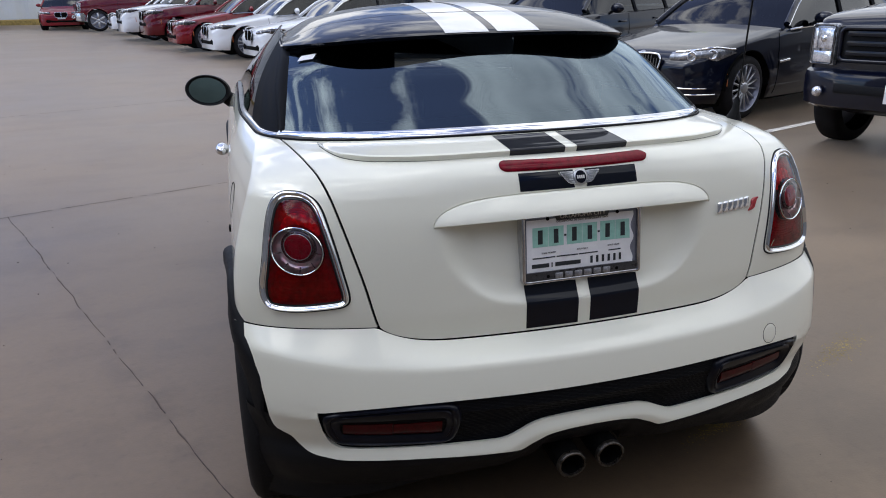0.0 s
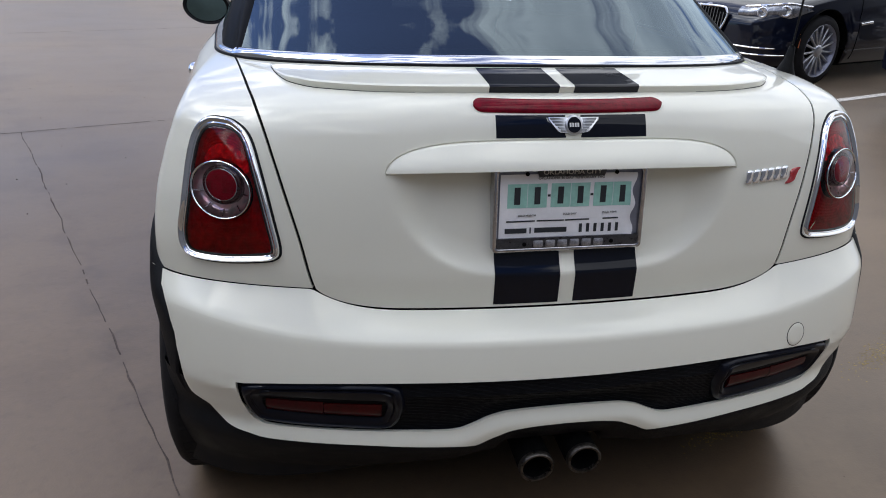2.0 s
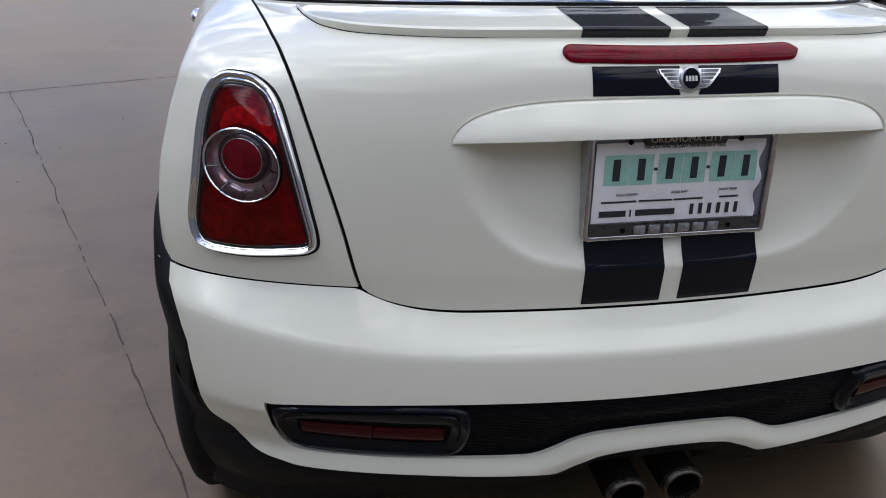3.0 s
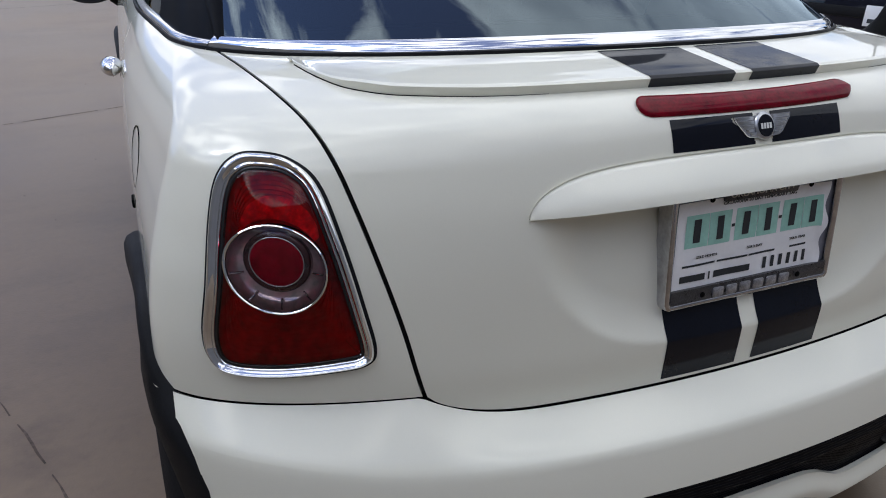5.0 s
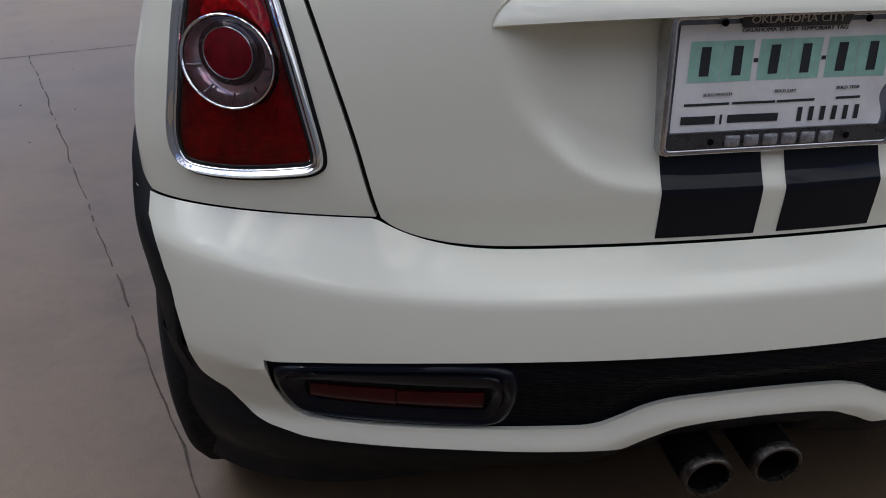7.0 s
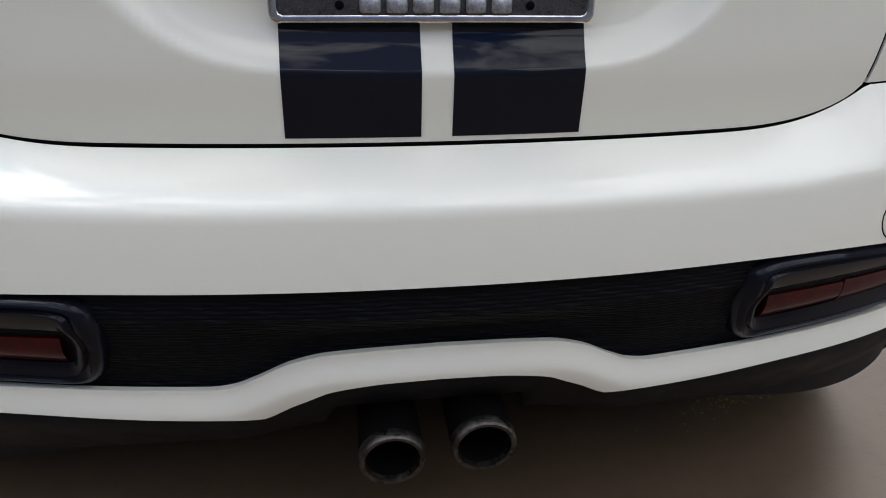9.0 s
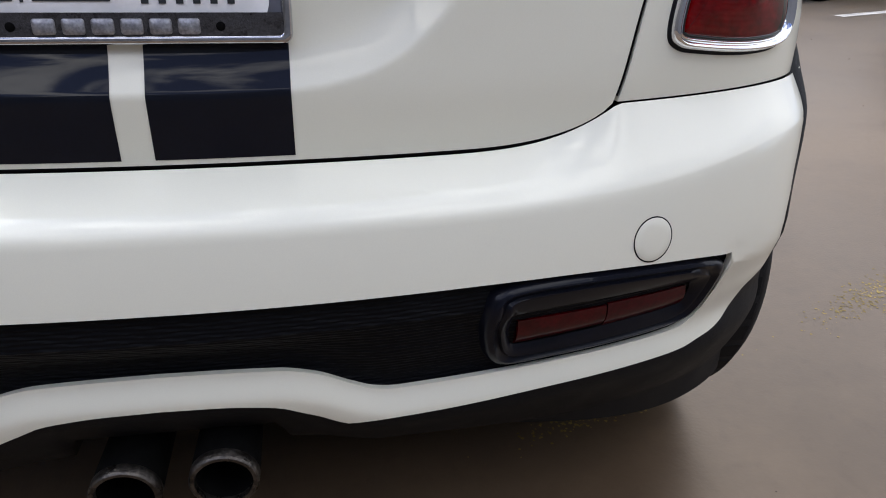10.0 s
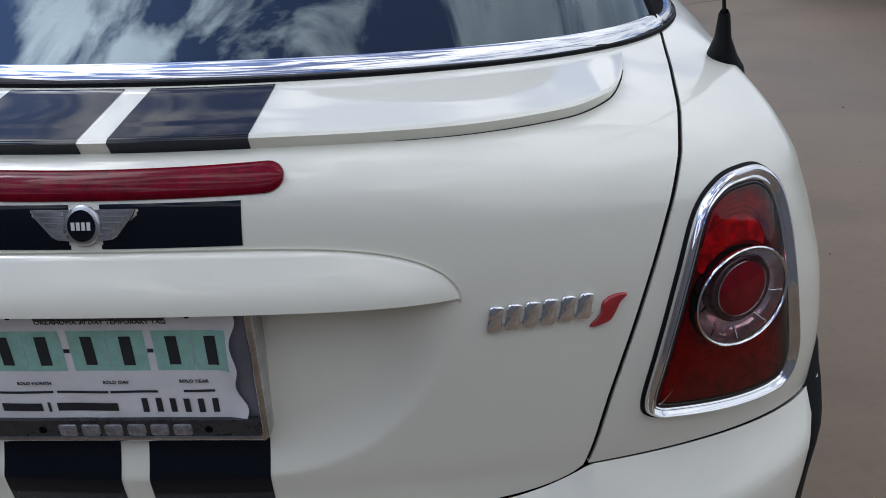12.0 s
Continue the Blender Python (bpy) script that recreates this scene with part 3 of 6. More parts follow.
LAMP = [(0.675, 0.964), (0.702, 0.960), (0.724, 0.939), (0.740, 0.891), (0.757, 0.802), (0.768, 0.742), (0.763, 0.708), (0.742, 0.693), (0.687, 0.691), (0.617, 0.698), (0.585, 0.705), (0.575, 0.723), (0.585, 0.780), (0.604, 0.871), (0.621, 0.934), (0.645, 0.958)]
LAMP_MID = (0.676, 0.815)


def lamp_hole(bm):
    """Cuts the lamp's opening out of the panel; its edge lies hidden under the bezel."""
    edge = []
    for x, z in round_loop(LAMP, 6):
        d = Vector((LAMP_MID[0] - x, LAMP_MID[1] - z)).normalized() * 0.011
        p = on_skin(x + d.x, z + d.y)
        edge.append((p.x, p.z))

    def inside(x, z):
        hit = False
        for (x0, z0), (x1, z1) in zip(edge, edge[1:] + edge[:1]):
            if (z0 > z) != (z1 > z) and x < x0 + (x1 - x0) * (z - z0) / (z1 - z0):
                hit = not hit
        return hit

    within = {v for v in bm.verts if v.co.y < 0.6 and inside(v.co.x, v.co.z)}
    bmesh.ops.delete(bm, geom=[f for f in bm.faces if all(v in within for v in f.verts)], context="FACES")
    return bm


quarter_cols = span(0, 0.70, 90) + [0.70 + 0.30 * k / 40 for k in range(1, 41)]
for side, label in ((True, "cream white rear quarter panel"), (False, "cream white rear quarter panel")):
    part("quarter_panel", skirt(lamp_hole(grid(quarter_sheet, quarter_cols, span(0, 1, 90))), 0.002, 0.016), WHITE_PAINT, coupe, label, mirror=side)


# Edges of the bumper's opening and of its painted part, as heights over x.
GRILLE_TOP = [(0.0, 0.4875), (0.30, 0.4865), (0.42, 0.484), (0.594, 0.473), (0.668, 0.464), (0.70, 0.460)]
GRILLE_LOW = [(0.0, 0.400), (0.05, 0.399), (0.122, 0.395), (0.161, 0.386), (0.20, 0.367), (0.226, 0.356), (0.25, 0.353), (0.56, 0.353), (0.62, 0.354), (0.645, 0.366), (0.662, 0.40), (0.672, 0.45), (0.676, 0.463)]
PAINT_LOW = [(0.0, 0.365), (0.06, 0.363), (0.10, 0.3585), (0.122, 0.354), (0.142, 0.345), (0.162, 0.336), (0.176, 0.328), (0.194, 0.3205), (0.29, 0.3215), (0.45, 0.3255), (0.60, 0.3255), (0.63, 0.3265), (0.656, 0.331), (0.68, 0.335), (0.702, 0.343), (0.722, 0.362), (0.738, 0.384), (0.755, 0.394), (0.772, 0.405), (0.782, 0.430), (0.787, 0.465), (0.792, 0.500), (0.799, 0.541), (0.808, 0.589), (0.820, 0.618), (0.842, 0.630)]
OPENING = 0.674


def paint_low(x):
    return smooth_row(PAINT_LOW, abs(x))[0]


def bumper_end(z):
    """Where the bumper's flank meets the wheel arch, along u."""
    d = (ARCH + 0.002) ** 2 - (z - ARCH_Z) ** 2
    y = AXLE_R - math.sqrt(max(0.0, d))
    return 1 + max(0.0, y - 0.24)


def bumper_mesh():
    """One painted skin with the long opening cut out of it."""
    bm = bmesh.new()
    xs = sorted({round(v, 4) for v in span(0, OPENING, 70) + span(OPENING, 0.835, 44)})
    us = [math.asin(min(1, x / 0.842)) * 2 / math.pi for x in xs]
    cols = []
    for i, u in enumerate(us):
        x = 0.842 * math.sin(min(u, 1) * math.pi / 2)
        top, gt, gb, low = bumper_top(x) - 0.0006, smooth_row(GRILLE_TOP, x)[0], smooth_row(GRILLE_LOW, min(x, 0.676))[0], paint_low(x)
        if x > OPENING:
            gb = max(low + 0.002, gt - (gt - 0.45) - 0.003 * (x - OPENING) * 100)
            gt = gb + 0.004
            low = min(low, gb - 0.002)
        mid = max(min(bumper_crease(x), top - 0.006), gt + 0.007)
        col = [top + (mid + 0.005 - top) * k / 8 for k in range(8)] + [mid + 0.005 - 0.010 * k / 6 for k in range(6)] + [mid - 0.005 + (gt - mid + 0.005) * k / 12 for k in range(13)] + [gb + (low - gb) * k / 12 for k in range(13)]
        pts = []
        for z in col:
            uu = u
            if u > 1:
                uu = 1 + (u - 1) * (bumper_end(z) - 1)
            pts.append(bumper(uu, z))
        cols.append((x, pts))
    for s in (1, -1):
        made = [[bm.verts.new((s * p[0], p[1], p[2])) for p in pts] for _, pts in cols]
        for i in range(len(made) - 1):
            for k in range(len(made[i]) - 1):
                if k == 26 and cols[i + 1][0] <= OPENING + 1e-6:
                    continue
                q = [made[i][k], made[i][k + 1], made[i + 1][k + 1], made[i + 1][k]]
                bm.faces.new(q if s > 0 else q[::-1])
    bmesh.ops.remove_doubles(bm, verts=bm.verts, dist=1e-5)
    bmesh.ops.recalc_face_normals(bm, faces=bm.faces)
    if sum(f.normal.y for f in bm.faces) > 0:
        bmesh.ops.reverse_faces(bm, faces=bm.faces)
    return skirt(bm, 0.002, 0.007)


part("rear_bumper", bumper_mesh(), WHITE_PAINT, coupe, "cream white rear bumper with long black insert")


def insert_x(x, z):
    p = bumper_x(x, z)
    return (p[0], p[1] + 0.014, p[2])


def rib(x, z):
    """The insert is moulded as many fine level ribs."""
    k = 0.0009 * math.sin(z * 2 * math.pi / 0.0047 + 0.5 * math.sin(x * 31) + 0.6 * math.sin(x * 83 + z * 220)) * (0.6 + 0.4 * math.sin(x * 140 + z * 700))
    p = insert_x(x, z)
    return (p[0], p[1] + k, p[2])


part("bumper_insert", grid(lambda a, b: rib(a * 0.69, 0.335 + b * 0.17), span(-1, 1, 240), span(0, 1, 150)), GRILLE_PLASTIC, coupe, "ribbed black plastic insert")


def fog_lamp(side):
    """A reflector in a rounded black surround."""
    outline = round_loop([(0.345, 0.410), (0.347, 0.452), (0.365, 0.474), (0.45, 0.476), (0.58, 0.468), (0.652, 0.456), (0.660, 0.430), (0.648, 0.392), (0.625, 0.369), (0.55, 0.363), (0.43, 0.362), (0.365, 0.366)], 5)
    lens = round_loop([(0.385, 0.395), (0.383, 0.428), (0.40, 0.436), (0.50, 0.436), (0.60, 0.430), (0.618, 0.422), (0.615, 0.400), (0.60, 0.393), (0.50, 0.390), (0.405, 0.388)], 5)
    cx, cz = 0.50, 0.415

    def lay(pts, out):
        return [tuple(on_skin(x, z, out, insert_x)) for x, z in pts]

    def toward(pts, k):
        return [(cx + (x - cx) * (1 - k * 0.5), cz + (z - cz) * (1 - k)) for x, z in pts]

    rings = [lay(toward(outline, -0.06), -0.004), lay(outline, 0.008), lay(toward(outline, 0.05), 0.014), lay(toward(outline, 0.12), 0.015), lay(toward(outline, 0.18), 0.010),
             lay(toward(outline, 0.21), 0.009), lay(toward(outline, 0.25), 0.012), lay(toward(outline, 0.30), 0.011), lay([(x + (cx - x) * -0.04, z + (cz - z) * -0.06) for x, z in lens], 0.002)]
    bm = bmesh.new()
    vs = [[bm.verts.new(p) for p in r] for r in rings]
    n = len(vs[0])
    m = len(vs[-1])
    for a, b in zip(vs[:-2], vs[1:-1]):
        for i in range(n):
            bm.faces.new((a[i], a[(i + 1) % n], b[(i + 1) % n], b[i]))
    e1 = [bm.edges.get((vs[-2][i], vs[-2][(i + 1) % n])) for i in range(n)]
    e2 = [bm.edges.new((vs[-1][i], vs[-1][(i + 1) % m])) for i in range(m)]
    bmesh.ops.bridge_loops(bm, edges=e1 + e2)
    bmesh.ops.recalc_face_normals(bm, faces=bm.faces)
    if sum(f.normal.y * f.calc_area() for f in bm.faces) > 0:
        bmesh.ops.reverse_faces(bm, faces=bm.faces)
    surround = part("reflector_surround", bm, GLOSS_BLACK, coupe, "black surround with red reflector", mirror=side < 0)

    def red(bm_x0, bm_x1, out):
        b2 = grid(lambda a, b: tuple(on_skin(bm_x0 + (bm_x1 - bm_x0) * a, 0.390 + (0.036 - 0.006 * a) * b + 0.004 * a, out + 0.004 * math.sin(math.pi * b), insert_x)), span(0, 1, 14), span(0, 1, 8))
        return skirt(b2, 0.008)

    part("reflector_lens", red(0.386, 0.500, 0.003), FOG_RED, surround, "dark red reflector", mirror=side < 0)
    part("lamp_lens", red(0.502, 0.616, 0.0025), DEEP_LENS, surround, "red fog lamp lens", mirror=side < 0)


for s in (-1, 1):
    fog_lamp(s)


def valance_sheet(a, b):
    """The unpainted lower apron under the bumper."""
    x = a * 0.842
    top = min(paint_low(x) + 0.006, 0.44)
    floor_z = 0.242 + 0.048 * (1 - smoothstep(0.112, 0.128, abs(x + 0.004)))
    floor_z -= 0.086 * smoothstep(0.20, 0.72, abs(x))
    z = top + (floor_z - top) * min(1, b / 0.7)
    p = bumper_x(x, max(z, 0.21))
    back = 0.006 + 0.020 * min(1, b / 0.7) ** 2
    if b > 0.7:
        k = (b - 0.7) / 0.3
        back += 0.25 * k
        z -= 0.018 * k
    return (p[0], p[1] + back, z)


part("rear_apron", grid(valance_sheet, span(-1, 1, 220), span(0, 1, 30)), BLACK_PLASTIC, coupe, "black plastic rear apron with exhaust cut-out")
# dark underside behind the apron
part("underbody", box(-0.72, 0.72, 0.14, 3.4, 0.17, 0.30, 0.03), SOOT_SHADE, coupe, "dark underbody")


def exhaust_tip(x, z):
    c = Vector((x, -0.062, z))
    outer = 0.037
    bm = lathe([(0.0, outer - 0.004), (-0.003, outer - 0.001), (0.0, outer + 0.001), (0.02, outer + 0.001), (0.22, outer - 0.002)], 40, "y")
    for v in bm.verts:
        v.co.z *= 0.96
    # body painted black for the shade under the bumper as well as soot
    tip = part("exhaust_tip", moved(bm, Matrix.Translation(c)), SOOT_SHADE, coupe, "round steel exhaust tip, body blackened for soot and shade")
    rim = lathe([(0.010, outer + 0.0016), (-0.002, outer + 0.0016), (-0.0045, outer - 0.001), (-0.004, outer - 0.005), (0.004, outer - 0.006)], 40, "y")
    for v in rim.verts:
        v.co.z *= 0.96
    part("exhaust_rim", moved(rim, Matrix.Translation(c)), EXHAUST, tip, "burnt steel rim")
    inner = lathe([(-0.001, outer - 0.004), (0.012, outer - 0.006), (0.15, outer - 0.009), (0.15, 0.001)], 40, "y")
    part("exhaust_bore", moved(inner, Matrix.Translation(c)), SOOT_SHADE, tip, "black soot inside the pipe")


exhaust_tip(-0.055, 0.253)
exhaust_tip(0.052, 0.262)


# ---- lamps, trim and stripes on the rear ----
def tail_lamp(mirrored):
    loop = round_loop(LAMP, 6)
    cx, cz = LAMP_MID

    def inset(d):
        n, out = len(loop), []
        for i in range(n):
            (x0, z0), (x1, z1) = loop[(i - 1) % n], loop[(i + 1) % n]
            t = Vector((x1 - x0, z1 - z0)).normalized()
            nx, nz = -t.y, t.x
            x, z = loop[i]
            if (cx - x) * nx + (cz - z) * nz < 0:
                nx, nz = -nx, -nz
            out.append((x + nx * d, z + nz * d))
        return out

    def rings(rows):
        bm = bmesh.new()
        vs = [[bm.verts.new(on_skin(x, z, out)) for x, z in inset(d)] for d, out in rows]
        n = len(vs[0])
        for a, b in zip(vs, vs[1:]):
            for i in range(n):
                bm.faces.new((a[i], a[(i + 1) % n], b[(i + 1) % n], b[i]))
        return bm, vs

    bm, _ = rings([(-0.0025, -0.004), (-0.0022, 0.003), (-0.0010, 0.0075), (0.0010, 0.0108), (0.0030, 0.0118), (0.0050, 0.0104), (0.0064, 0.0074), (0.0076, 0.0064), (0.0092, 0.0072), (0.0108, 0.0060), (0.0118, 0.0)])
    bmesh.ops.recalc_face_normals(bm, faces=bm.faces)
    bezel = part("tail_lamp", bm, CHROME, coupe, "red tail lamp in a chrome bezel", mirror=mirrored)
    # dark gasket round the chrome
    bm, _ = rings([(-0.006, -0.002), (-0.0055, 0.0012), (-0.002, 0.0016)])
    part("gasket", bm, BLACK_PLASTIC, bezel, "thin black rubber gasket", mirror=mirrored)
    rx, rz, ox, oz = 0.0565, 0.0540, 0.676, 0.832
    hx, hz, hr = 0.674, 0.842, 0.029
    ring = []
    for x, z in loop:
        t = math.atan2((z - oz) / rz, (x - ox) / rx)
        ring.append((ox + rx * math.cos(t), oz + rz * math.sin(t)))

    def annulus(name, material, label, rows):
        """A sheet from the lamp's outline in to the round unit. rows: share of the way in, inset at the outline, height."""
        b2 = bmesh.new()
        made = []
        for k, d, out in rows:
            made.append([b2.verts.new(on_skin(p[0] + (q[0] - p[0]) * k, p[1] + (q[1] - p[1]) * k, out)) for p, q in zip(inset(d), ring)])
        n = len(ring)
        for a, b in zip(made, made[1:]):
            for i in range(n):
                b2.faces.new((a[i], a[(i + 1) % n], b[(i + 1) % n], b[i]))
        bmesh.ops.recalc_face_normals(b2, faces=b2.faces)
        if sum(f.normal.y * f.calc_area() for f in b2.faces) > 0:
            bmesh.ops.reverse_faces(b2, faces=b2.faces)
        return part(name, b2, material, bezel, label, mirror=mirrored)

    annulus("lens", RED_GLASS, "glossy dark red outer lens", [(0.0, 0.0140, 0.003), (0.0, 0.0144, 0.0058), (0.02, 0.0152, 0.0076)] + [(0.04 + 0.955 * k / 14, 0.0155, 0.0078 + 0.0042 * math.sin(k / 14 * math.pi / 2)) for k in range(15)])
    annulus("housing", LAMP_BOWL, "stepped reflector behind the lens", [(0.0, 0.0137, 0.003), (0.01, 0.0165, -0.002)] + [(0.04 + 0.94 * k / 40, 0.0175, -0.004 - 0.004 * math.sin(k / 40 * math.pi) + 0.0016 * (k % 4) / 4) for k in range(41)])
    # ledge between chrome and lens
    bm, _ = rings([(0.0112, 0.0030), (0.0118, 0.0050), (0.0130, 0.0054), (0.0140, 0.0050), (0.0146, 0.0040), (0.0148, 0.0)])
    part("inner_ledge", bm, SATIN, bezel, "satin grey inner ledge", mirror=mirrored)

    # bright reflector high up behind the lens
    def crescent(a, b):
        t = radians(146 - 92 * a)
        f = 1.12 + (0.12 + 0.42 * math.sin(math.pi * a) ** 0.8) * b
        return tuple(on_skin(0.676 + rx * f * 0.86 * math.cos(t), oz + rz * f * math.sin(t), 0.0005 - 0.003 * b + 0.0010 * math.sin(a * 40)))

    part("reflector", grid(crescent, span(0, 1, 48), span(0, 1, 5)), BRIGHT_BOWL, bezel, "bright red reflector band", mirror=mirrored)

    def disc(x0, z0, ax, az, rows, sides=56):
        b2 = bmesh.new()
        made = []
        for f, out in rows:
            made.append([b2.verts.new(on_skin(x0 + ax * f * math.cos(t), z0 + az * f * math.sin(t), out)) for t in [2 * math.pi * k / sides for k in range(sides)]])
        for a, b in zip(made, made[1:]):
            for i in range(sides):
                b2.faces.new((a[i], a[(i + 1) % sides], b[(i + 1) % sides], b[i]))
        if rows[-1][0] < 0.2:
            b2.faces.new(made[-1])
        bmesh.ops.recalc_face_normals(b2, faces=b2.faces)
        if b2.faces and sum(f.normal.y * f.calc_area() for f in b2.faces) > 0:
            bmesh.ops.reverse_faces(b2, faces=b2.faces)
        return b2

    # round reversing lamp: bright bowl and fins under a clear cover, a red lens on a smoky barrel in its middle
    part("ring", disc(ox, oz, rx, rz, [(1.02, 0.009), (1.015, 0.0132), (0.99, 0.0142), (0.965, 0.0132), (0.955, 0.010)]), CHROME, bezel, "bright ring", mirror=mirrored)
    bowl = part("bowl", disc(ox, oz, rx, rz, [(0.97, 0.011), (0.94, 0.006), (0.88, 0.001), (0.78, -0.003), (0.64, -0.005), (0.45, -0.006), (0.1, -0.006)]), PINK_CHROME, bezel, "bright bowl of the reversing lamp", mirror=mirrored)
    part("clear_cover", disc(ox, oz, rx, rz, [(0.962, 0.0122), (0.85, 0.0140), (0.6, 0.0156), (0.3, 0.0162), (0.1, 0.0163)]), CLEAR_COVER, bezel, "clear round cover", mirror=mirrored)
    part("barrel", disc(hx, hz, hr, hr, [(1.34, -0.014), (1.30, 0.004), (1.27, 0.0098), (1.20, 0.0112), (1.06, 0.0108)]), SMOKE, bezel, "smoky barrel round the centre lens", mirror=mirrored)
    part("heart_ring", disc(hx, hz, hr, hr, [(1.06, 0.0104), (1.045, 0.0118), (1.02, 0.0121), (1.0, 0.0119), (0.985, 0.0108)]), CHROME, bezel, "thin bright inner ring", mirror=mirrored)
    part("heart_lens", disc(hx, hz, hr, hr, [(1.0, 0.0106), (0.9, 0.0116), (0.6, 0.0128), (0.3, 0.0134), (0.08, 0.0135)]), LAMP_BOWL, bezel, "round red centre lens", mirror=mirrored)
    for k in range(5):
        t = radians(-172 + k * 41)
        a = on_skin(ox + rx * 0.70 * math.cos(t), oz + rz * 0.70 * math.sin(t), 0.0010)
        b = on_skin(ox + rx * 0.93 * math.cos(t), oz + rz * 0.93 * math.sin(t), 0.0085)
        part("fin", tube([a, (a + b) / 2 + Vector((0, -0.001, 0)), b], 0.0017, 8), CHROME, bowl, mirror=mirrored)


tail_lamp(True)
tail_lamp(False)


# lip spoiler on the lid
LIP_EDGE = [(0.0, 1.0185), (0.15, 1.0185), (0.358, 1.0175), (0.486, 1.0195), (0.542, 1.0245), (0.570, 1.033), (0.584, 1.0405)]
LIP_TOP = 1.0462


def lip(x, k):
    """The lip: k from 0 at its foot over its edge to 1 at the window."""
    low = smooth_row(LIP_EDGE, abs(x))[0]
    end = 1 - smoothstep(0.52, 0.584, abs(x)) * 0.6
    if k < 0.12:
        z, h = low, 0.0135 * (k / 0.12)
    elif k < 0.2:
        t = (k - 0.12) / 0.08
        z, h = low + 0.0012 * t, 0.0135 + 0.0008 * math.sin(t * math.pi / 2)
    else:
        t = (k - 0.2) / 0.8
        z, h = low + 0.0012 + (LIP_TOP - low - 0.0012) * t, 0.0143 * (1 - t) ** 1.3 + 0.0006
    return skin_x(x, z), h * end


def lip_at(x, k, out=0.0):
    p, h = lip(x, k)
    low = smooth_row(LIP_EDGE, abs(x))[0]
    z = low if k < 0.2 else low + (LIP_TOP - low) * (k - 0.2) / 0.8
    n = skin_normal(x, min(z, BELT - 0.004))
    n = (n + Vector((0, -0.25, 0.5))).normalized() if k < 0.45 else n
    extra = Vector((0, -1, 0.1)) * out if k < 0.14 else n * out
    return Vector(p) + n * h + extra


lip_rows = span(0, 0.12, 3) + [0.14, 0.16, 0.18, 0.2] + [0.2 + 0.8 * k / 22 for k in range(1, 23)]
lip_cols = span(-0.584, 0.584, 120)
part("lip_spoiler", skirt(grid(lambda x, k: tuple(lip_at(x, k)), lip_cols, lip_rows), 0.004), WHITE_PAINT, coupe, "cream white lip spoiler")

for s in (-1, 1):
    part("lip_gap", tube([lip_at(s * x, 0.0) for x in span(0.30, 0.583, 40)], 0.0014, 6, taper=lambda t: 0.3 + 0.7 * t), SOOT_SHADE, coupe, "dark line under the lip spoiler")

# stripes laid on the lid
for s in (-1, 1):
    part("lid_stripe", grid(lambda a, k: tuple(lip_at(s * (0.0155 + 0.141 * (a if s > 0 else 1 - a)), k, 0.0007)), span(0, 1, 10), [k if k < 0.97 else 0.955 for k in lip_rows]), DARK_STRIPE, coupe, "black stripe over the lip spoiler")

    bm = bmesh.new()
    cols, rows = span(0.0155, 0.1545, 90), span(0.9445, 0.985, 36)
    vs = [[bm.verts.new(on_skin(s * x, z, 0.0006)) for x in cols] for z in rows]
    for i in range(len(rows) - 1):
        for j in range(len(cols) - 1):
            xm, zm = (cols[j] + cols[j + 1]) / 2, (rows[i] + rows[i + 1]) / 2
            if xm < 0.0165 + 0.037 * smoothstep(0.9515, 0.979, zm) and 0.9495 < zm < 0.981:
                continue
            q = [vs[i][j], vs[i][j + 1], vs[i + 1][j + 1], vs[i + 1][j]]
            bm.faces.new(q if s > 0 else q[::-1])
    loose = [v for v in bm.verts if not v.link_faces]
    bmesh.ops.delete(bm, geom=loose, context="VERTS")
    part("badge_stripe", bm, DARK_STRIPE, coupe, "black stripe beside the emblem")
    part("lower_stripe", grid(lambda a, b: tuple(on_skin(s * (0.0160 + 0.1365 * (a if s > 0 else 1 - a)), 0.610 + b * 0.125, 0.0006, lid_x)), span(0, 1, 10), span(0, 1, 40)), DARK_STRIPE, coupe, "black stripe under the number plate")


# third brake lamp
def brake_lamp(a, b):
    x = 0.195 * math.sin(a * math.pi / 2)
    h = 0.0106 * math.sqrt(max(0.0, 1 - (max(0.0, abs(x) - 0.176) / 0.019) ** 2)) + 0.0004
    return tuple(on_skin(x, 0.9985 + 0.0025 * (abs(x) / 0.197) ** 2 + h * b, 0.0055 * math.sqrt(max(0, 1 - b * b * 0.98)) + 0.0006))


brake = part("brake_lamp", skirt(grid(brake_lamp, span(-1, 1, 60), span(-1, 1, 12)), 0.004), BRIGHT_RED_LENS, coupe, "long red third brake lamp")


# grip trim over the plate
def grip_top(x):
    k = abs(x) / 0.367
    return 0.8795 + 0.061 * max(0.0, 1 - k**5.0) ** 0.5 - 0.004 * k * k


def grip(a, b):
    x = 0.367 * math.sin(a * math.pi / 2)
    k = abs(x) / 0.367
    top, low = grip_top(x), 0.886 - 0.0075 * k * k
    top = max(top, low + 0.0006)
    swell = 0.040 * (1 - k**6) + 0.002
    if b < 0.75:
        t = b / 0.75
        z = top + (low - top) * t
        out = 0.0035 * min(1, t * 12) * (1 - k**8) + swell * (0.10 * t + 0.42 * math.sin(t * math.pi / 2) ** 1.2)
        return tuple(on_skin(x, z, out + 0.0004))
    t = (b - 0.75) / 0.25
    p = on_skin(x, low, 0.0004 + 0.0035 * (1 - k**8) + swell * 0.52)
    return (p.x, p.y + (0.045 * (1 - k**8) + 0.004) * t, p.z - 0.003 * math.sin(min(1, t * 4) * math.pi / 2))


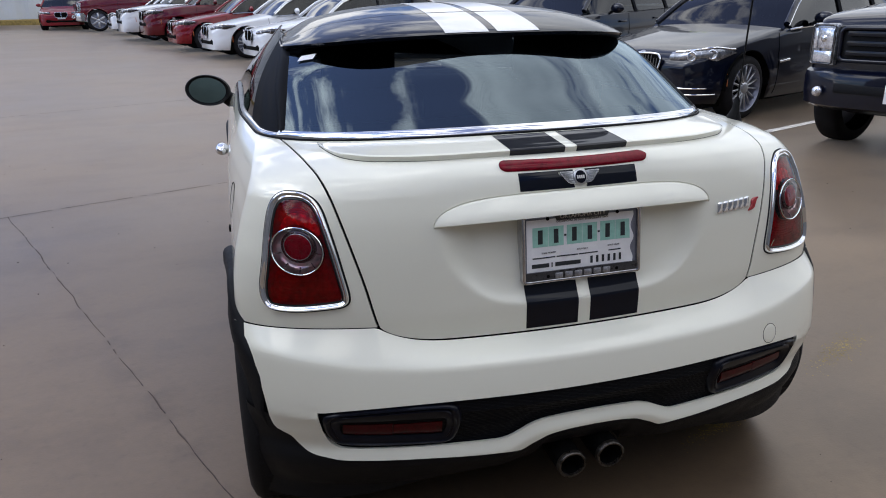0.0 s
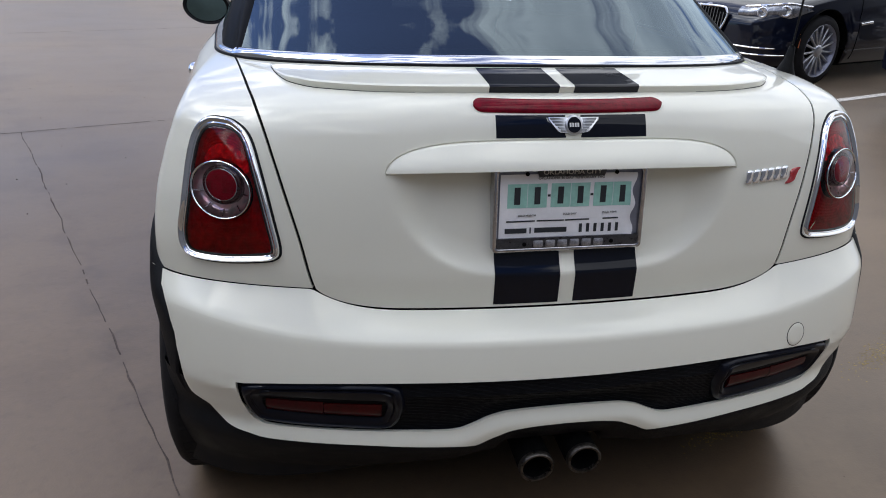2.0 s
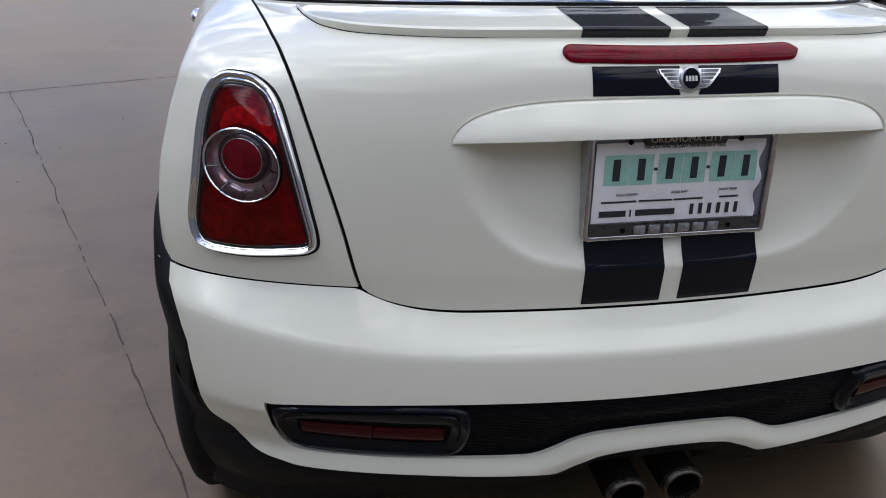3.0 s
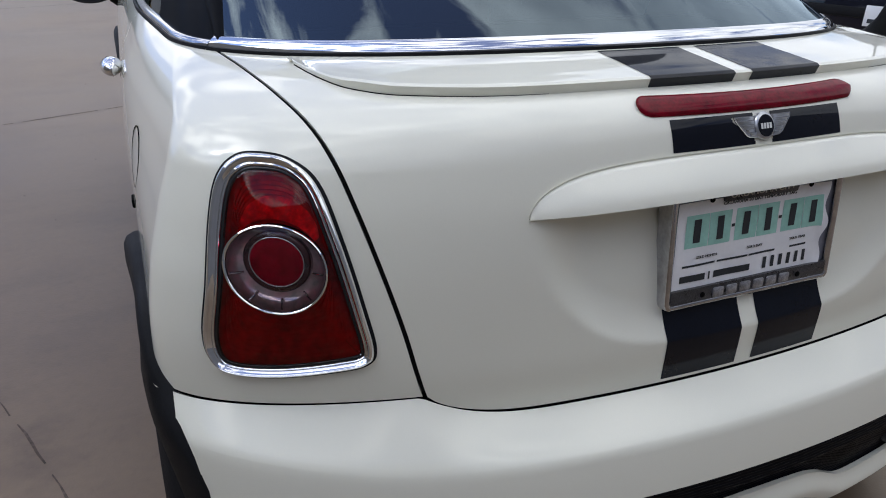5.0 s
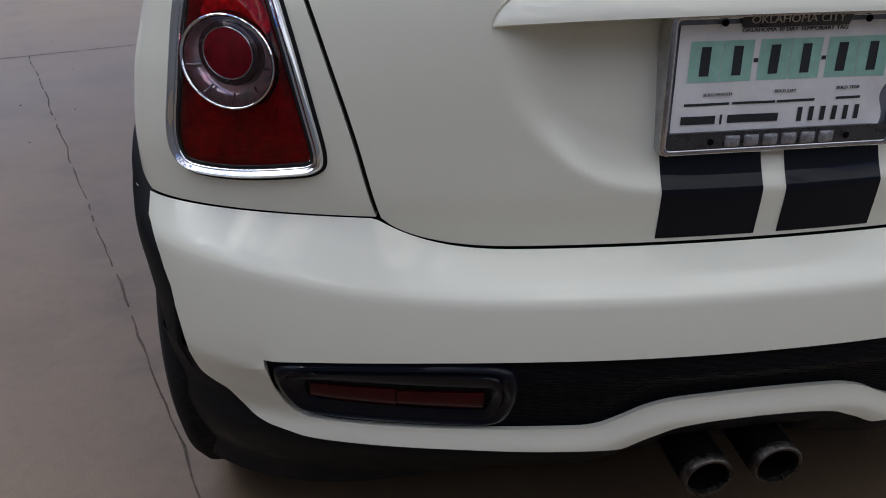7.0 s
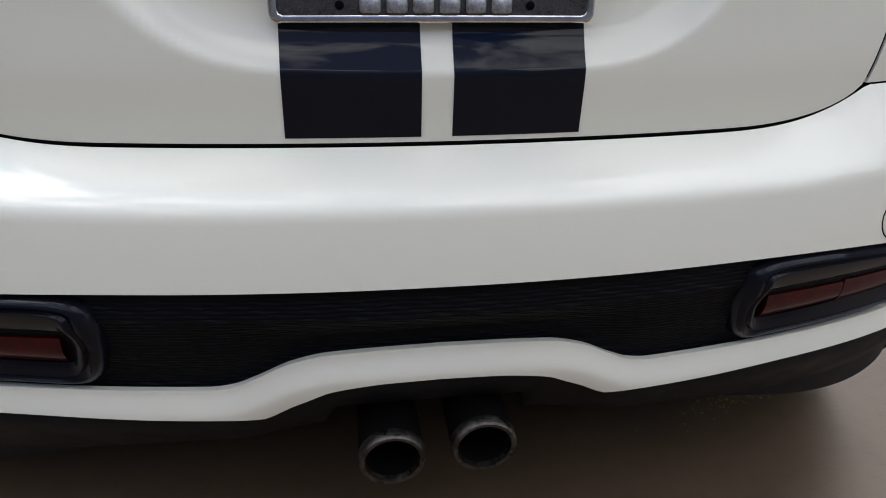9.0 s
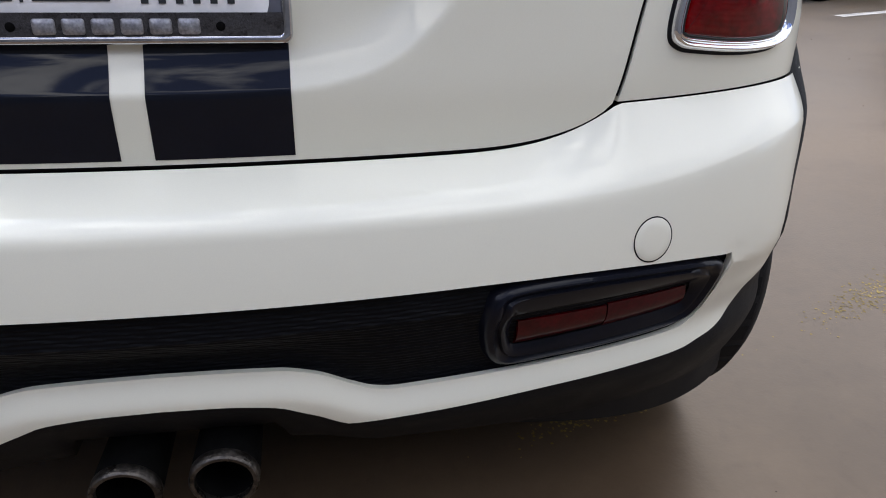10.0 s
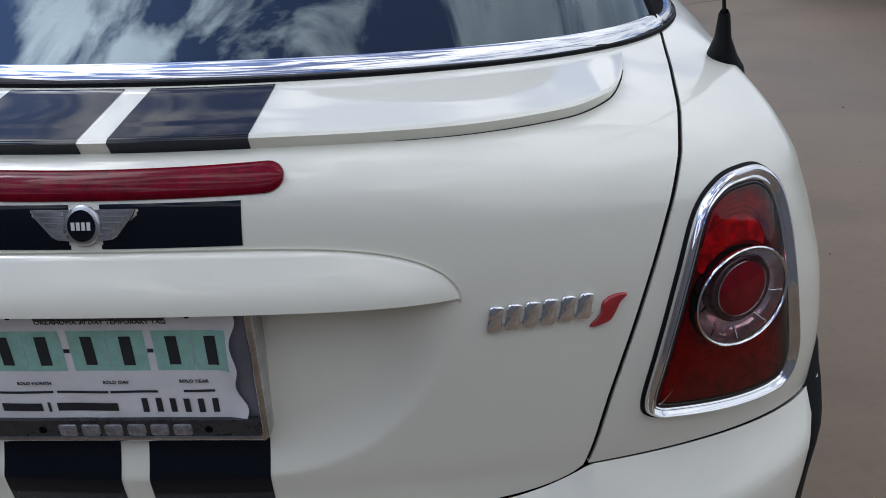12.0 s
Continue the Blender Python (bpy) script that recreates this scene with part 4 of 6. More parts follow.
part("grip_trim", skirt(grid(grip, span(-1, 1, 90), span(0, 1, 32)), 0.003), WHITE_PAINT, coupe, "cream white grip trim over the number plate")

# dark joints between lid, quarter panels and bumper
def joint(points, r):
    part("panel_gap", tube(points, r, 6), SOOT_SHADE, coupe, "dark joint between body panels")


for s in (-1, 1):
    joint([on_skin(s * lid_edge(z), z, -0.0024) for z in span(0.652, 1.046, 60)], 0.0017)
    joint([Vector(skin(s * u, 0.6445)) + Vector((-s * 0.0012 * u, 0.0012, 0)) for u in span(0.43, 1.0, 30)], 0.0009)
joint([Vector(lid_sheet(a, 0.0)) + Vector((0, 0.0022, -0.0022)) for a in span(-1, 1, 100)], 0.0015)

# round cover of the towing eye
bm = bmesh.new()
for r0, r1, out in ((0.0262, 0.0262, 0),):
    n = 48
    rows = []
    for f, o in ((1.0, -0.003), (1.0, 0.0006), (0.96, 0.0012), (0.6, 0.0014), (0.2, 0.0014)):
        rows.append([bm.verts.new(on_skin(0.546 + 0.0248 * f * math.cos(t), 0.506 + 0.0248 * f * math.sin(t), o, bumper_x)) for t in [2 * math.pi * k / n for k in range(n)]])
    for a, b in zip(rows, rows[1:]):
        for i in range(n):
            bm.faces.new((a[i], a[(i + 1) % n], b[(i + 1) % n], b[i]))
    bm.faces.new(rows[-1])
bmesh.ops.recalc_face_normals(bm, faces=bm.faces)
part("tow_cover", bm, WHITE_PAINT, coupe, "round cream white cover in the bumper")
ringpts = [on_skin(0.546 + 0.0256 * math.cos(t), 0.506 + 0.0256 * math.sin(t), 0.0001, bumper_x) for t in [2 * math.pi * k / 48 for k in range(48)]]
part("cover_gap", tube(ringpts, 0.0008, 6, closed=True), SOOT_SHADE, coupe, "thin dark gap round the cover")

# winged emblem, plain
emblem = part("emblem", prism([(0.0180 * math.cos(t), 0.0180 * math.sin(t)) for t in [2 * math.pi * k / 40 for k in range(40)]], 0.0048, lambda u, v, w: on_skin(u, 0.9665 + v, 0.001 + w), 0.002), RIM_METAL, coupe, "round black emblem with chrome wings")
part("emblem_disc", prism([(0.0138 * math.cos(t), 0.0138 * math.sin(t)) for t in [2 * math.pi * k / 40 for k in range(40)]], 0.0012, lambda u, v, w: on_skin(u, 0.9665 + v, 0.0056 + w)), DARK_STRIPE, emblem, "black enamel disc")
for s in (-1, 1):
    part("wing", prism([(s * u, v) for u, v in ((0.012, 0.0145), (0.0525, 0.0145), (0.0500, 0.0085), (0.0330, -0.0105), (0.0270, -0.0135), (0.012, -0.0145))], 0.0026, lambda u, v, w: on_skin(u, 0.9665 + v, 0.001 + w), 0.0012), CHROME, emblem, "chrome wing")
    for k, (x1, v0, v1) in enumerate(((0.049, 0.0085, 0.0125), (0.0445, 0.0035, 0.0078), (0.0395, -0.0015, 0.0028), (0.034, -0.0065, -0.0022), (0.028, -0.0115, -0.0072))):
        x0 = 0.0190 if k < 4 else 0.0160
        part("wing_bar", prism([(s * x0, v0 + 0.0004), (s * (x1 - 0.0035), v0 + 0.0004), (s * (x1 - 0.001), v1), (s * x0, v1)], 0.0046, lambda u, v, w: on_skin(u, 0.9665 + v, 0.001 + w), 0.001), RIM_METAL, emblem)

for k in range(4):
    u0 = -0.0098 + k * 0.0052
    part("emblem_bar", prism([(u0, -0.0035), (u0 + 0.0034, -0.0035), (u0 + 0.0034, 0.0035), (u0, 0.0035)], 0.0006, lambda u, v, w: on_skin(u, 0.9665 + v, 0.0068 + w)), WHITE_STRIPE, emblem)

# slanting bright blocks beside the lamp
script = part("model_script", prism([(0.408, 0.8445), (0.5075, 0.8445), (0.5075, 0.8455), (0.408, 0.8455)], 0.0008, lambda u, v, w: on_skin(u, v, 0.0006 + w)), CHROME, coupe, "small bright raised script")
for k in range(6):
    x0 = 0.393 + k * 0.0190
    z0 = 0.838 + 0.0006 * k
    part("script_block", prism(round_loop([(x0, z0 + 0.004), (x0 + 0.002, z0), (x0 + 0.0145, z0), (x0 + 0.0168, z0 + 0.014), (x0 + 0.0185, z0 + 0.024), (x0 + 0.0165, z0 + 0.0275), (x0 + 0.0045, z0 + 0.0275), (x0 + 0.002, z0 + 0.014)], 3), 0.0045, lambda u, v, w: on_skin(u, v, 0.0006 + w), 0.0012), CHROME, script)
part("script_block", prism(round_loop([(0.504, 0.830), (0.523, 0.833), (0.530, 0.841), (0.5365, 0.855), (0.543, 0.8625), (0.527, 0.862), (0.517, 0.855), (0.515, 0.842)], 3), 0.0045, lambda u, v, w: on_skin(u, v, 0.0006 + w), 0.0012), SCRIPT_RED, script, "red enamel block")

# ---- number plate and its frame ----
PLATE = Matrix.Translation((-0.001, 0.052, 0.800)) @ Matrix.Rotation(radians(84), 4, "X") @ Matrix.Scale(1.022, 4)  # leans back a little


def on_plate(u, v, w=0.0):
    """A place on the plate: u to the right, v up, w towards the viewer."""
    return PLATE @ Vector((u, v, w))


def rounded(w, h, r, n=5):
    pts = []
    for cx, cy, a0 in ((w - r, h - r, 0), (-w + r, h - r, 90), (-w + r, -h + r, 180), (w - r, -h + r, 270)):
        for k in range(n + 1):
            a = radians(a0 + 90 * k / n)
            pts.append((cx + r * math.cos(a), cy + r * math.sin(a)))
    return pts


plate = part("number_plate", prism(rounded(0.152, 0.081, 0.008), 0.002, lambda u, v, w: on_plate(u, v + 0.0045, w)), GREY_PLATE, coupe, "temporary paper tag in a bright worn plate frame")


def frame_rim():
    """Raised rounded rim of the frame."""
    rows = [(0.1550, 0.0795, 0.010, -0.020), (0.1555, 0.080, 0.010, 0.0), (0.1555, 0.080, 0.010, 0.007), (0.1545, 0.079, 0.009, 0.0095), (0.1515, 0.076, 0.007, 0.0105), (0.148, 0.0725, 0.006, 0.0095), (0.1462, 0.0707, 0.005, 0.007), (0.1455, 0.070, 0.005, 0.003)]
    bm = bmesh.new()
    vs = [[bm.verts.new(on_plate(u, v + 0.0045, d)) for u, v in rounded(w, h + 0.0045, r)] for w, h, r, d in rows]
    n = len(vs[0])
    for a, b in zip(vs, vs[1:]):
        for i in range(n):
            bm.faces.new((a[i], a[(i + 1) % n], b[(i + 1) % n], b[i]))
    bmesh.ops.recalc_face_normals(bm, faces=bm.faces)
    return bm


part("plate_frame", frame_rim(), DARK_CHROME, plate, "chrome plate frame")
part("frame_band", prism(rounded(0.1475, 0.0120, 0.003), 0.0065, lambda u, v, w: on_plate(u, v - 0.0635, 0.003 + w), 0.001), WORN_CHROME, plate, "worn black lower band")
part("frame_tab", prism([(-0.066, -0.0075), (0.066, -0.0075), (0.072, 0.0095), (-0.072, 0.0095)], 0.0062, lambda u, v, w: on_plate(u, v + 0.0775, 0.0035 + w), 0.001), WORN_CHROME, plate, "worn black upper tab")
for k in range(6):
    u = -0.0625 + k * 0.025
    part("band_block", prism(rounded(0.0098, 0.0072, 0.003), 0.0016, lambda a, b, w, u=u: on_plate(u + a, b - 0.0635, 0.0095 + w), 0.0006), DULL_METAL, plate)
for u, v in ((-0.0905, 0.0765), (0.0905, 0.0765), (-0.0905, -0.0635), (0.0905, -0.0635)):
    part("plate_screw", prism([(0.0042 * math.cos(t), 0.0042 * math.sin(t)) for t in [2 * math.pi * k / 16 for k in range(16)]], 0.0022, lambda a, b, w, u=u, v=v: on_plate(u + a, v + b, 0.0088 + w), 0.0008), SOOT_SHADE, plate)


def paper_point(u, v, lift=0.0):
    """The paper lies wavy on the plate and curls up along its right edge."""
    w = 0.0042 + 0.0007 * math.sin(u * 70 + v * 30) * math.sin(v * 55)
    c = smoothstep(0.100, 0.140, u)
    w += 0.010 * c * c * (0.6 + 0.4 * math.sin(v * 60 + 0.6))
    return on_plate(u - 0.006 * c * c, v, w + lift)


def paper_edge(v):
    return 0.1385 - 0.004 * math.sin((v + 0.05) * 26) + 0.004 * math.sin(v * 120)


bm = grid(lambda a, b: tuple(paper_point(-0.142 + (paper_edge(-0.0585 + 0.133 * b) + 0.142) * a, -0.0585 + 0.133 * b)), span(0, 1, 60), span(0, 1, 30))
part("paper_tag", skirt(bm, 0.0004), PAPER, plate, "wavy white paper tag with a curled edge")


def printed(name, u0, u1, v0, v1, material, lift=0.0005, slant=0.0):
    bm = grid(lambda a, b: tuple(paper_point(u0 + (u1 - u0) * a + slant * b, v0 + (v1 - v0) * b, lift)), span(0, 1, 6), span(0, 1, 6))
    return part(name, bm, material, plate)


for k, u in enumerate((-0.127, -0.0868, -0.0395, 0.0007, 0.0480, 0.0882)):
    printed("mint_square", u, u + 0.0392, 0.0085, 0.0560, MINT)
    printed("print_bar", u + 0.0135, u + 0.0255, 0.0155, 0.0495, INK, 0.0010)
for u in (-0.0460, 0.0415):
    printed("print_dash", u - 0.0005, u + 0.0055, 0.0300, 0.0345, INK, 0.0010)
for u0, u1, v0, v1 in ((-0.128, -0.0700, -0.0195, -0.0165), (-0.066, -0.0105, -0.0195, -0.0165), (-0.0085, 0.0420, -0.0195, -0.0165), (0.0700, 0.1030, -0.0185, -0.0155),
                       (-0.130, -0.0860, -0.0420, -0.0320), (-0.0800, -0.0770, -0.0430, -0.0310), (-0.0700, -0.0040, -0.0420, -0.0320)):
    printed("print_bar", u0, u1, v0, v1, INK, 0.0008)
for k in range(6):
    printed("print_bar", 0.0220 + k * 0.0152, 0.0285 + k * 0.0152, -0.0440, -0.0265, INK, 0.0008)


def flat_words(text, size, u, v, lift, material, width=None):
    return lettering("tag_text", text, size, PLATE @ Matrix.Translation((u, v, lift)), material, plate, width)


flat_words("OKLAHOMA CITY", 0.0125, 0.0, 0.0785, 0.0102, LINE_WHITE, 0.118)
flat_words("OKLAHOMA 30 DAY TEMPORARY TAG", 0.0065, 0.0, 0.0668, 0.0066, INK, 0.134)
flat_words("SOLD MONTH", 0.0052, -0.0870, -0.0065, 0.0060, INK, 0.036)
flat_words("SOLD DAY", 0.0052, 0.0005, -0.0055, 0.0060, INK, 0.028)
flat_words("SOLD YEAR", 0.0052, 0.0830, -0.0045, 0.0060, INK, 0.031)

# ---- the coupe: windows, roof, flanks, front ----
def belt(u):
    p = skin(u, BELT)
    return Vector(p)


def belt_x(x):
    return Vector(skin_x(x, BELT))


def rear_glass(a, b):
    base = belt_x(a * 0.664) + Vector((0, 0.012 - 0.008 * abs(a), 0.010))
    top = Vector((a * 0.588, 0.985 + 0.105 * abs(a) ** 2.2, 1.290 - 0.046 * abs(a) ** 2.5))
    p = base.lerp(top, b)
    p += Vector((0, -0.35, 0.94)) * (0.022 * math.sin(math.pi * b) + 0.022 * smoothstep(0.2, 0.7, b) * smoothstep(1.0, 0.75, b)) * (1 - 0.4 * a * a)
    return tuple(p)


part("rear_window", grid(rear_glass, span(-1, 1, 60), span(0, 1, 30)), REAR_GLASS, coupe, "sloping tinted rear window")


def trim_bar(points, n, profile):
    """A bar of constant section along points; profile in (out, up)."""
    bm, rings = bmesh.new(), []
    pts = [Vector(p) for p in points]
    for i, p in enumerate(pts):
        t = (pts[min(i + 1, len(pts) - 1)] - pts[max(i - 1, 0)]).normalized()
        out = t.cross(Vector((0, 0, 1))).normalized()
        if out.dot(Vector((p.x, p.y - 1.2, 0))) < 0:
            out = -out
        rings.append([bm.verts.new(p + out * a + Vector((0, 0, b))) for a, b in profile])
    m = len(profile)
    for a, b in zip(rings, rings[1:]):
        for j in range(m - 1):
            bm.faces.new((a[j], a[j + 1], b[j + 1], b[j]))
    bmesh.ops.recalc_face_normals(bm, faces=bm.faces)
    return bm


TRIM = [(0.006, -0.006), (0.0075, -0.001), (0.006, 0.006), (0.001, 0.013), (-0.006, 0.018), (-0.013, 0.0195), (-0.016, 0.017), (-0.016, 0.002)]
LOW_SEAL = [(0.0105, -0.006), (0.0114, -0.001), (0.0102, 0.0035), (0.004, 0.0045)]
rear_belt = [belt_x(x) for x in [0.678 * math.sin(k * math.pi / 2) for k in span(-1, 1, 90)]]
part("window_trim", trim_bar(rear_belt, 0, TRIM), CHROME, coupe, "bright chrome strip under the rear window")
part("window_seal", trim_bar(rear_belt, 0, LOW_SEAL), BLACK_PLASTIC, coupe, "thin black seal under the chrome")
PILLAR = 0.783
side_belt = [belt(u) for u in span(PILLAR, 1.0, 24)] + [belt(u) for u in span(1.02, 2.40, 40)]
for _ in range(6):
    side_belt = [side_belt[0]] + [(a + b * 2 + c) / 4 for a, b, c in zip(side_belt, side_belt[1:], side_belt[2:])] + [side_belt[-1]]
SIDE_TRIM = [(0.0065, -0.006), (0.0075, -0.001), (0.0070, 0.005), (0.0050, 0.009), (0.001, 0.012), (-0.008, 0.013), (-0.014, 0.011), (-0.014, 0.002)]
for m in (True, False):
    # darker chrome colour stands in for dark surroundings mirrored in the strip
    part("side_trim", trim_bar(side_belt, 0, SIDE_TRIM), DARK_CHROME, coupe, "chrome strip along the waistline, darkened for its reflections", mirror=m)
    part("side_seal", trim_bar(side_belt, 0, LOW_SEAL), BLACK_PLASTIC, coupe, "thin black seal along the waistline", mirror=m)


def roof_edge(a):
    """Rear edge of the roof, a from -1 to 1."""
    k = abs(a)
    return Vector((0.618 * a, 0.70 + 0.335 * k**4.5, 1.279 - 0.036 * k**3))


def roof_mid(a, t):
    """The roof from the spoiler's edge (0) to the windscreen (1)."""
    e = roof_edge(a)
    front = Vector((0.55 * a, 2.03 - 0.10 * a * a, 1.345 - 0.070 * a * a))
    p = e.lerp(front, t)
    crown = 0.075 * math.sin(math.pi * t**0.72) * (1 - 0.55 * a**4)
    side = 0.030 * math.sin(math.pi * min(1, t * 1.1)) * (1 - abs(a) ** 6)
    edge_drop = 0.030 * smoothstep(0.82, 1.0, abs(a)) * smoothstep(0.0, 0.2, t) * 0.6
    return Vector((p.x, p.y, p.z + 0.68 * crown + side * 0.25 - edge_drop))


SEAM = 0.19
a_cols = [math.copysign(abs(k) ** 0.85, k) for k in span(-1, 1, 80)]
spoiler = part("roof_spoiler", skirt(grid(lambda a, t: tuple(roof_mid(a, t)), a_cols, span(0, SEAM - 0.002, 14)), 0.003, 0.009), BLACK_PAINT, coupe, "glossy black roof spoiler with white stripes")
part("roof", skirt(grid(lambda a, t: tuple(roof_mid(a, t)), a_cols, span(SEAM + 0.002, 1, 46)), 0.003, 0.012), BLACK_PAINT, coupe, "glossy black roof")
for s in (-1, 1):
    for name, t0, t1, lo in (("spoiler_stripe", 0.004, SEAM - 0.004, 0.0), ("roof_stripe", SEAM + 0.004, 0.99, 0.0)):
        def stripe(q, t):
            x = 0.0135 + 0.1400 * (q if s > 0 else 1 - q)
            p = roof_mid(s * x / 0.618, t)
            d = roof_mid(s * x / 0.618, t + 0.01) - p
            n = Vector((1, 0, 0)).cross(d).normalized()
            return tuple(p + n * 0.0007)
        part(name, grid(stripe, span(0, 1, 8), span(t0, t1, 30)), WHITE_STRIPE, coupe, "white roof stripe")


def under_spoiler(a, b):
    e = roof_edge(a * 0.995) + Vector((0, 0.004, -0.010))
    g = Vector(rear_glass(a * 0.97, 0.86 + 0.03 * abs(a) ** 3)) + Vector((0, 0, 0.004))
    p = e.lerp(g, b)
    return (p.x, p.y, p.z - 0.012 * math.sin(math.pi * b) * 0.5)


part("spoiler_underside", grid(under_spoiler, a_cols, span(0, 1, 10), flip=True), BLACK_PLASTIC, coupe, "matt black underside of the roof spoiler")


def side_glass(a, b):
    """Side window between the rear pillar and the windscreen pillar; its foot follows the waistline."""
    base = belt(PILLAR + (2.40 - PILLAR) * a**0.8) + Vector((-0.008, 0.002, 0.008))
    top = Vector((0.612, 1.115, 1.246)).lerp(Vector((0.556, 1.90, 1.285)), a)
    top += Vector((0.012, 0, 0.022)) * math.sin(math.pi * a)
    p = base.lerp(top, b)
    p.x += 0.020 * math.sin(math.pi * b)
    return tuple(p)


for m in (True, False):
    part("side_window", grid(side_glass, span(0.17, 1, 30), span(0, 1, 14)), SIDE_GLASS, coupe, "tinted side window", mirror=m)
    # black rear pillar between the two windows
    def pillar(a, b):
        if a > 1:
            return side_glass(0.17 * (a - 1), b)
        p = Vector(rear_glass(0.995, min(1.0, b))).lerp(Vector(side_glass(0.0, b)), a)
        return tuple(p + Vector((0.7, -0.5, 0.5)).normalized() * 0.007 * math.sin(math.pi * a))
    part("rear_pillar", grid(pillar, span(0, 1, 10) + span(1.1, 2, 9), span(0, 1, 20)), PILLAR_BLACK, coupe, "glossy black rear pillar", mirror=m)
    # rail over the side window and the windscreen pillar
    def rail(a, b):
        g = Vector(side_glass(a, 0.97))
        r = roof_mid(1.0, 0.02 + 0.97 * a) + Vector((0, 0, -0.006))
        p = g.lerp(r, b)
        return (p.x + 0.006 * math.sin(math.pi * b), p.y, p.z)
    part("roof_rail", grid(rail, span(0, 1, 40), span(0, 1, 6)), BLACK_PAINT, coupe, "glossy black roof rail", mirror=m)


def flank_front(y, z):
    """The flank from the door forward, closing round the nose."""
    zs = smooth_row(LEVELS, z)[3]
    k = min(1.0, max(0.0, (y - 2.80) / 0.86))
    x = flank_x(y, z) * math.sqrt(max(0.0, 1 - k**2.6))
    drop = smoothstep(2.2, 3.66, y)
    zz = zs * (1 - 0.13 * drop * smoothstep(0.4, 1.0, zs))
    return (x, y - 0.05 * k * abs(zs - 0.5), zz)


def front_sheet(y0, y1, n, name, label, axle=None, sill=0.26):
    cols = span(y0, y1, n) if y1 < 3.3 else span(y0, 3.4, n // 2) + [3.4 + 0.26 * math.sin(k * math.pi / 2) for k in span(0, 1, n // 2)][1:]
    def f(y, b):
        low = arch_low(y, axle, sill) if axle else sill
        return flank_front(y, low + b * (BELT - 0.0005 - low))
    for m in (True, False):
        made.append(part(name, skirt(grid(f, cols, span(0, 1, 36)), 0.002, 0.014), WHITE_PAINT, coupe, label, mirror=m))


made = []
front_sheet(1.166, 2.36, 24, "door", "cream white door with chrome handle")
front_sheet(2.366, 3.66, 60, "front_wing", "cream white front wing", AXLE_F)
# sill below the quarter, ahead of the wheel
for m in (True, False):
    part("side_sill", skirt(grid(lambda y, b: flank_front(y, 0.26 + 0.3865 * b), span(0.86, 1.162, 8), span(0, 1, 10)), 0.002, 0.014), WHITE_PAINT, coupe, mirror=m)
doors = made[:2]
for k, door in enumerate(doors):
    s = -1 if k == 0 else 1
    bm = bmesh.new()
    bmesh.ops.create_uvsphere(bm, u_segments=24, v_segments=14, radius=1.0)
    moved(bm, Matrix.Translation((s * 0.853, 1.20, 0.888)) @ Matrix.Diagonal((0.024, 0.055, 0.021, 1)))
    part("door_handle", bm, CHROME, door, "rounded chrome door handle")


def bonnet(a, t):
    y0 = 2.61 - 0.21 * a * a
    y = y0 + t * (3.64 - y0)
    e = Vector(flank_front(y, BELT))
    return (e.x * a, e.y + 0.03 * (1 - a * a) * t, e.z + (0.03 + 0.018 * min(1, t * 2)) * (1 - a * a))


part("bonnet", skirt(grid(bonnet, span(-1, 1, 30), span(0, 1, 30)), 0.004), WHITE_PAINT, coupe, "cream white bonnet")


def windscreen(a, b):
    base = Vector((0.735 * a, 2.60 - 0.26 * a * a, 1.075 - 0.050 * a * a))
    top = roof_mid(a * 0.96, 1.0)
    p = base.lerp(top, b)
    return (p.x, p.y + 0.02 * math.sin(math.pi * b), p.z)


part("windscreen", outward(grid(windscreen, span(-1, 1, 30), span(0, 1, 16)), (0, 1.6, 0.9)), FRONT_GLASS, coupe, "clear windscreen")
part("scuttle", grid(lambda a, b: (0.69 * a, 2.585 - 0.245 * a * a + 0.07 * b, 1.058 - 0.045 * a * a), span(-1, 1, 16), span(0, 1, 4)), BLACK_PLASTIC, coupe, "black scuttle panel")
for s in (-1, 1):
    lamp = part("headlamp", moved(lathe([(0.0, 0.001), (0.012, 0.05), (0.004, 0.085), (-0.02, 0.092)], 32, "y"), Matrix.Translation((s * 0.56, 3.40, 0.74)) @ Matrix.Rotation(radians(-s * 25), 4, "Z")), CLEAR_LENS, coupe, "round clear headlamp")
part("front_grille", box(-0.42, 0.42, 3.56, 3.64, 0.40, 0.56, 0.02), GRILLE_PLASTIC, coupe, "black front grille")
part("front_apron", box(-0.70, 0.70, 3.20, 3.56, 0.20, 0.30, 0.03), BLACK_PLASTIC, coupe, "black front apron")


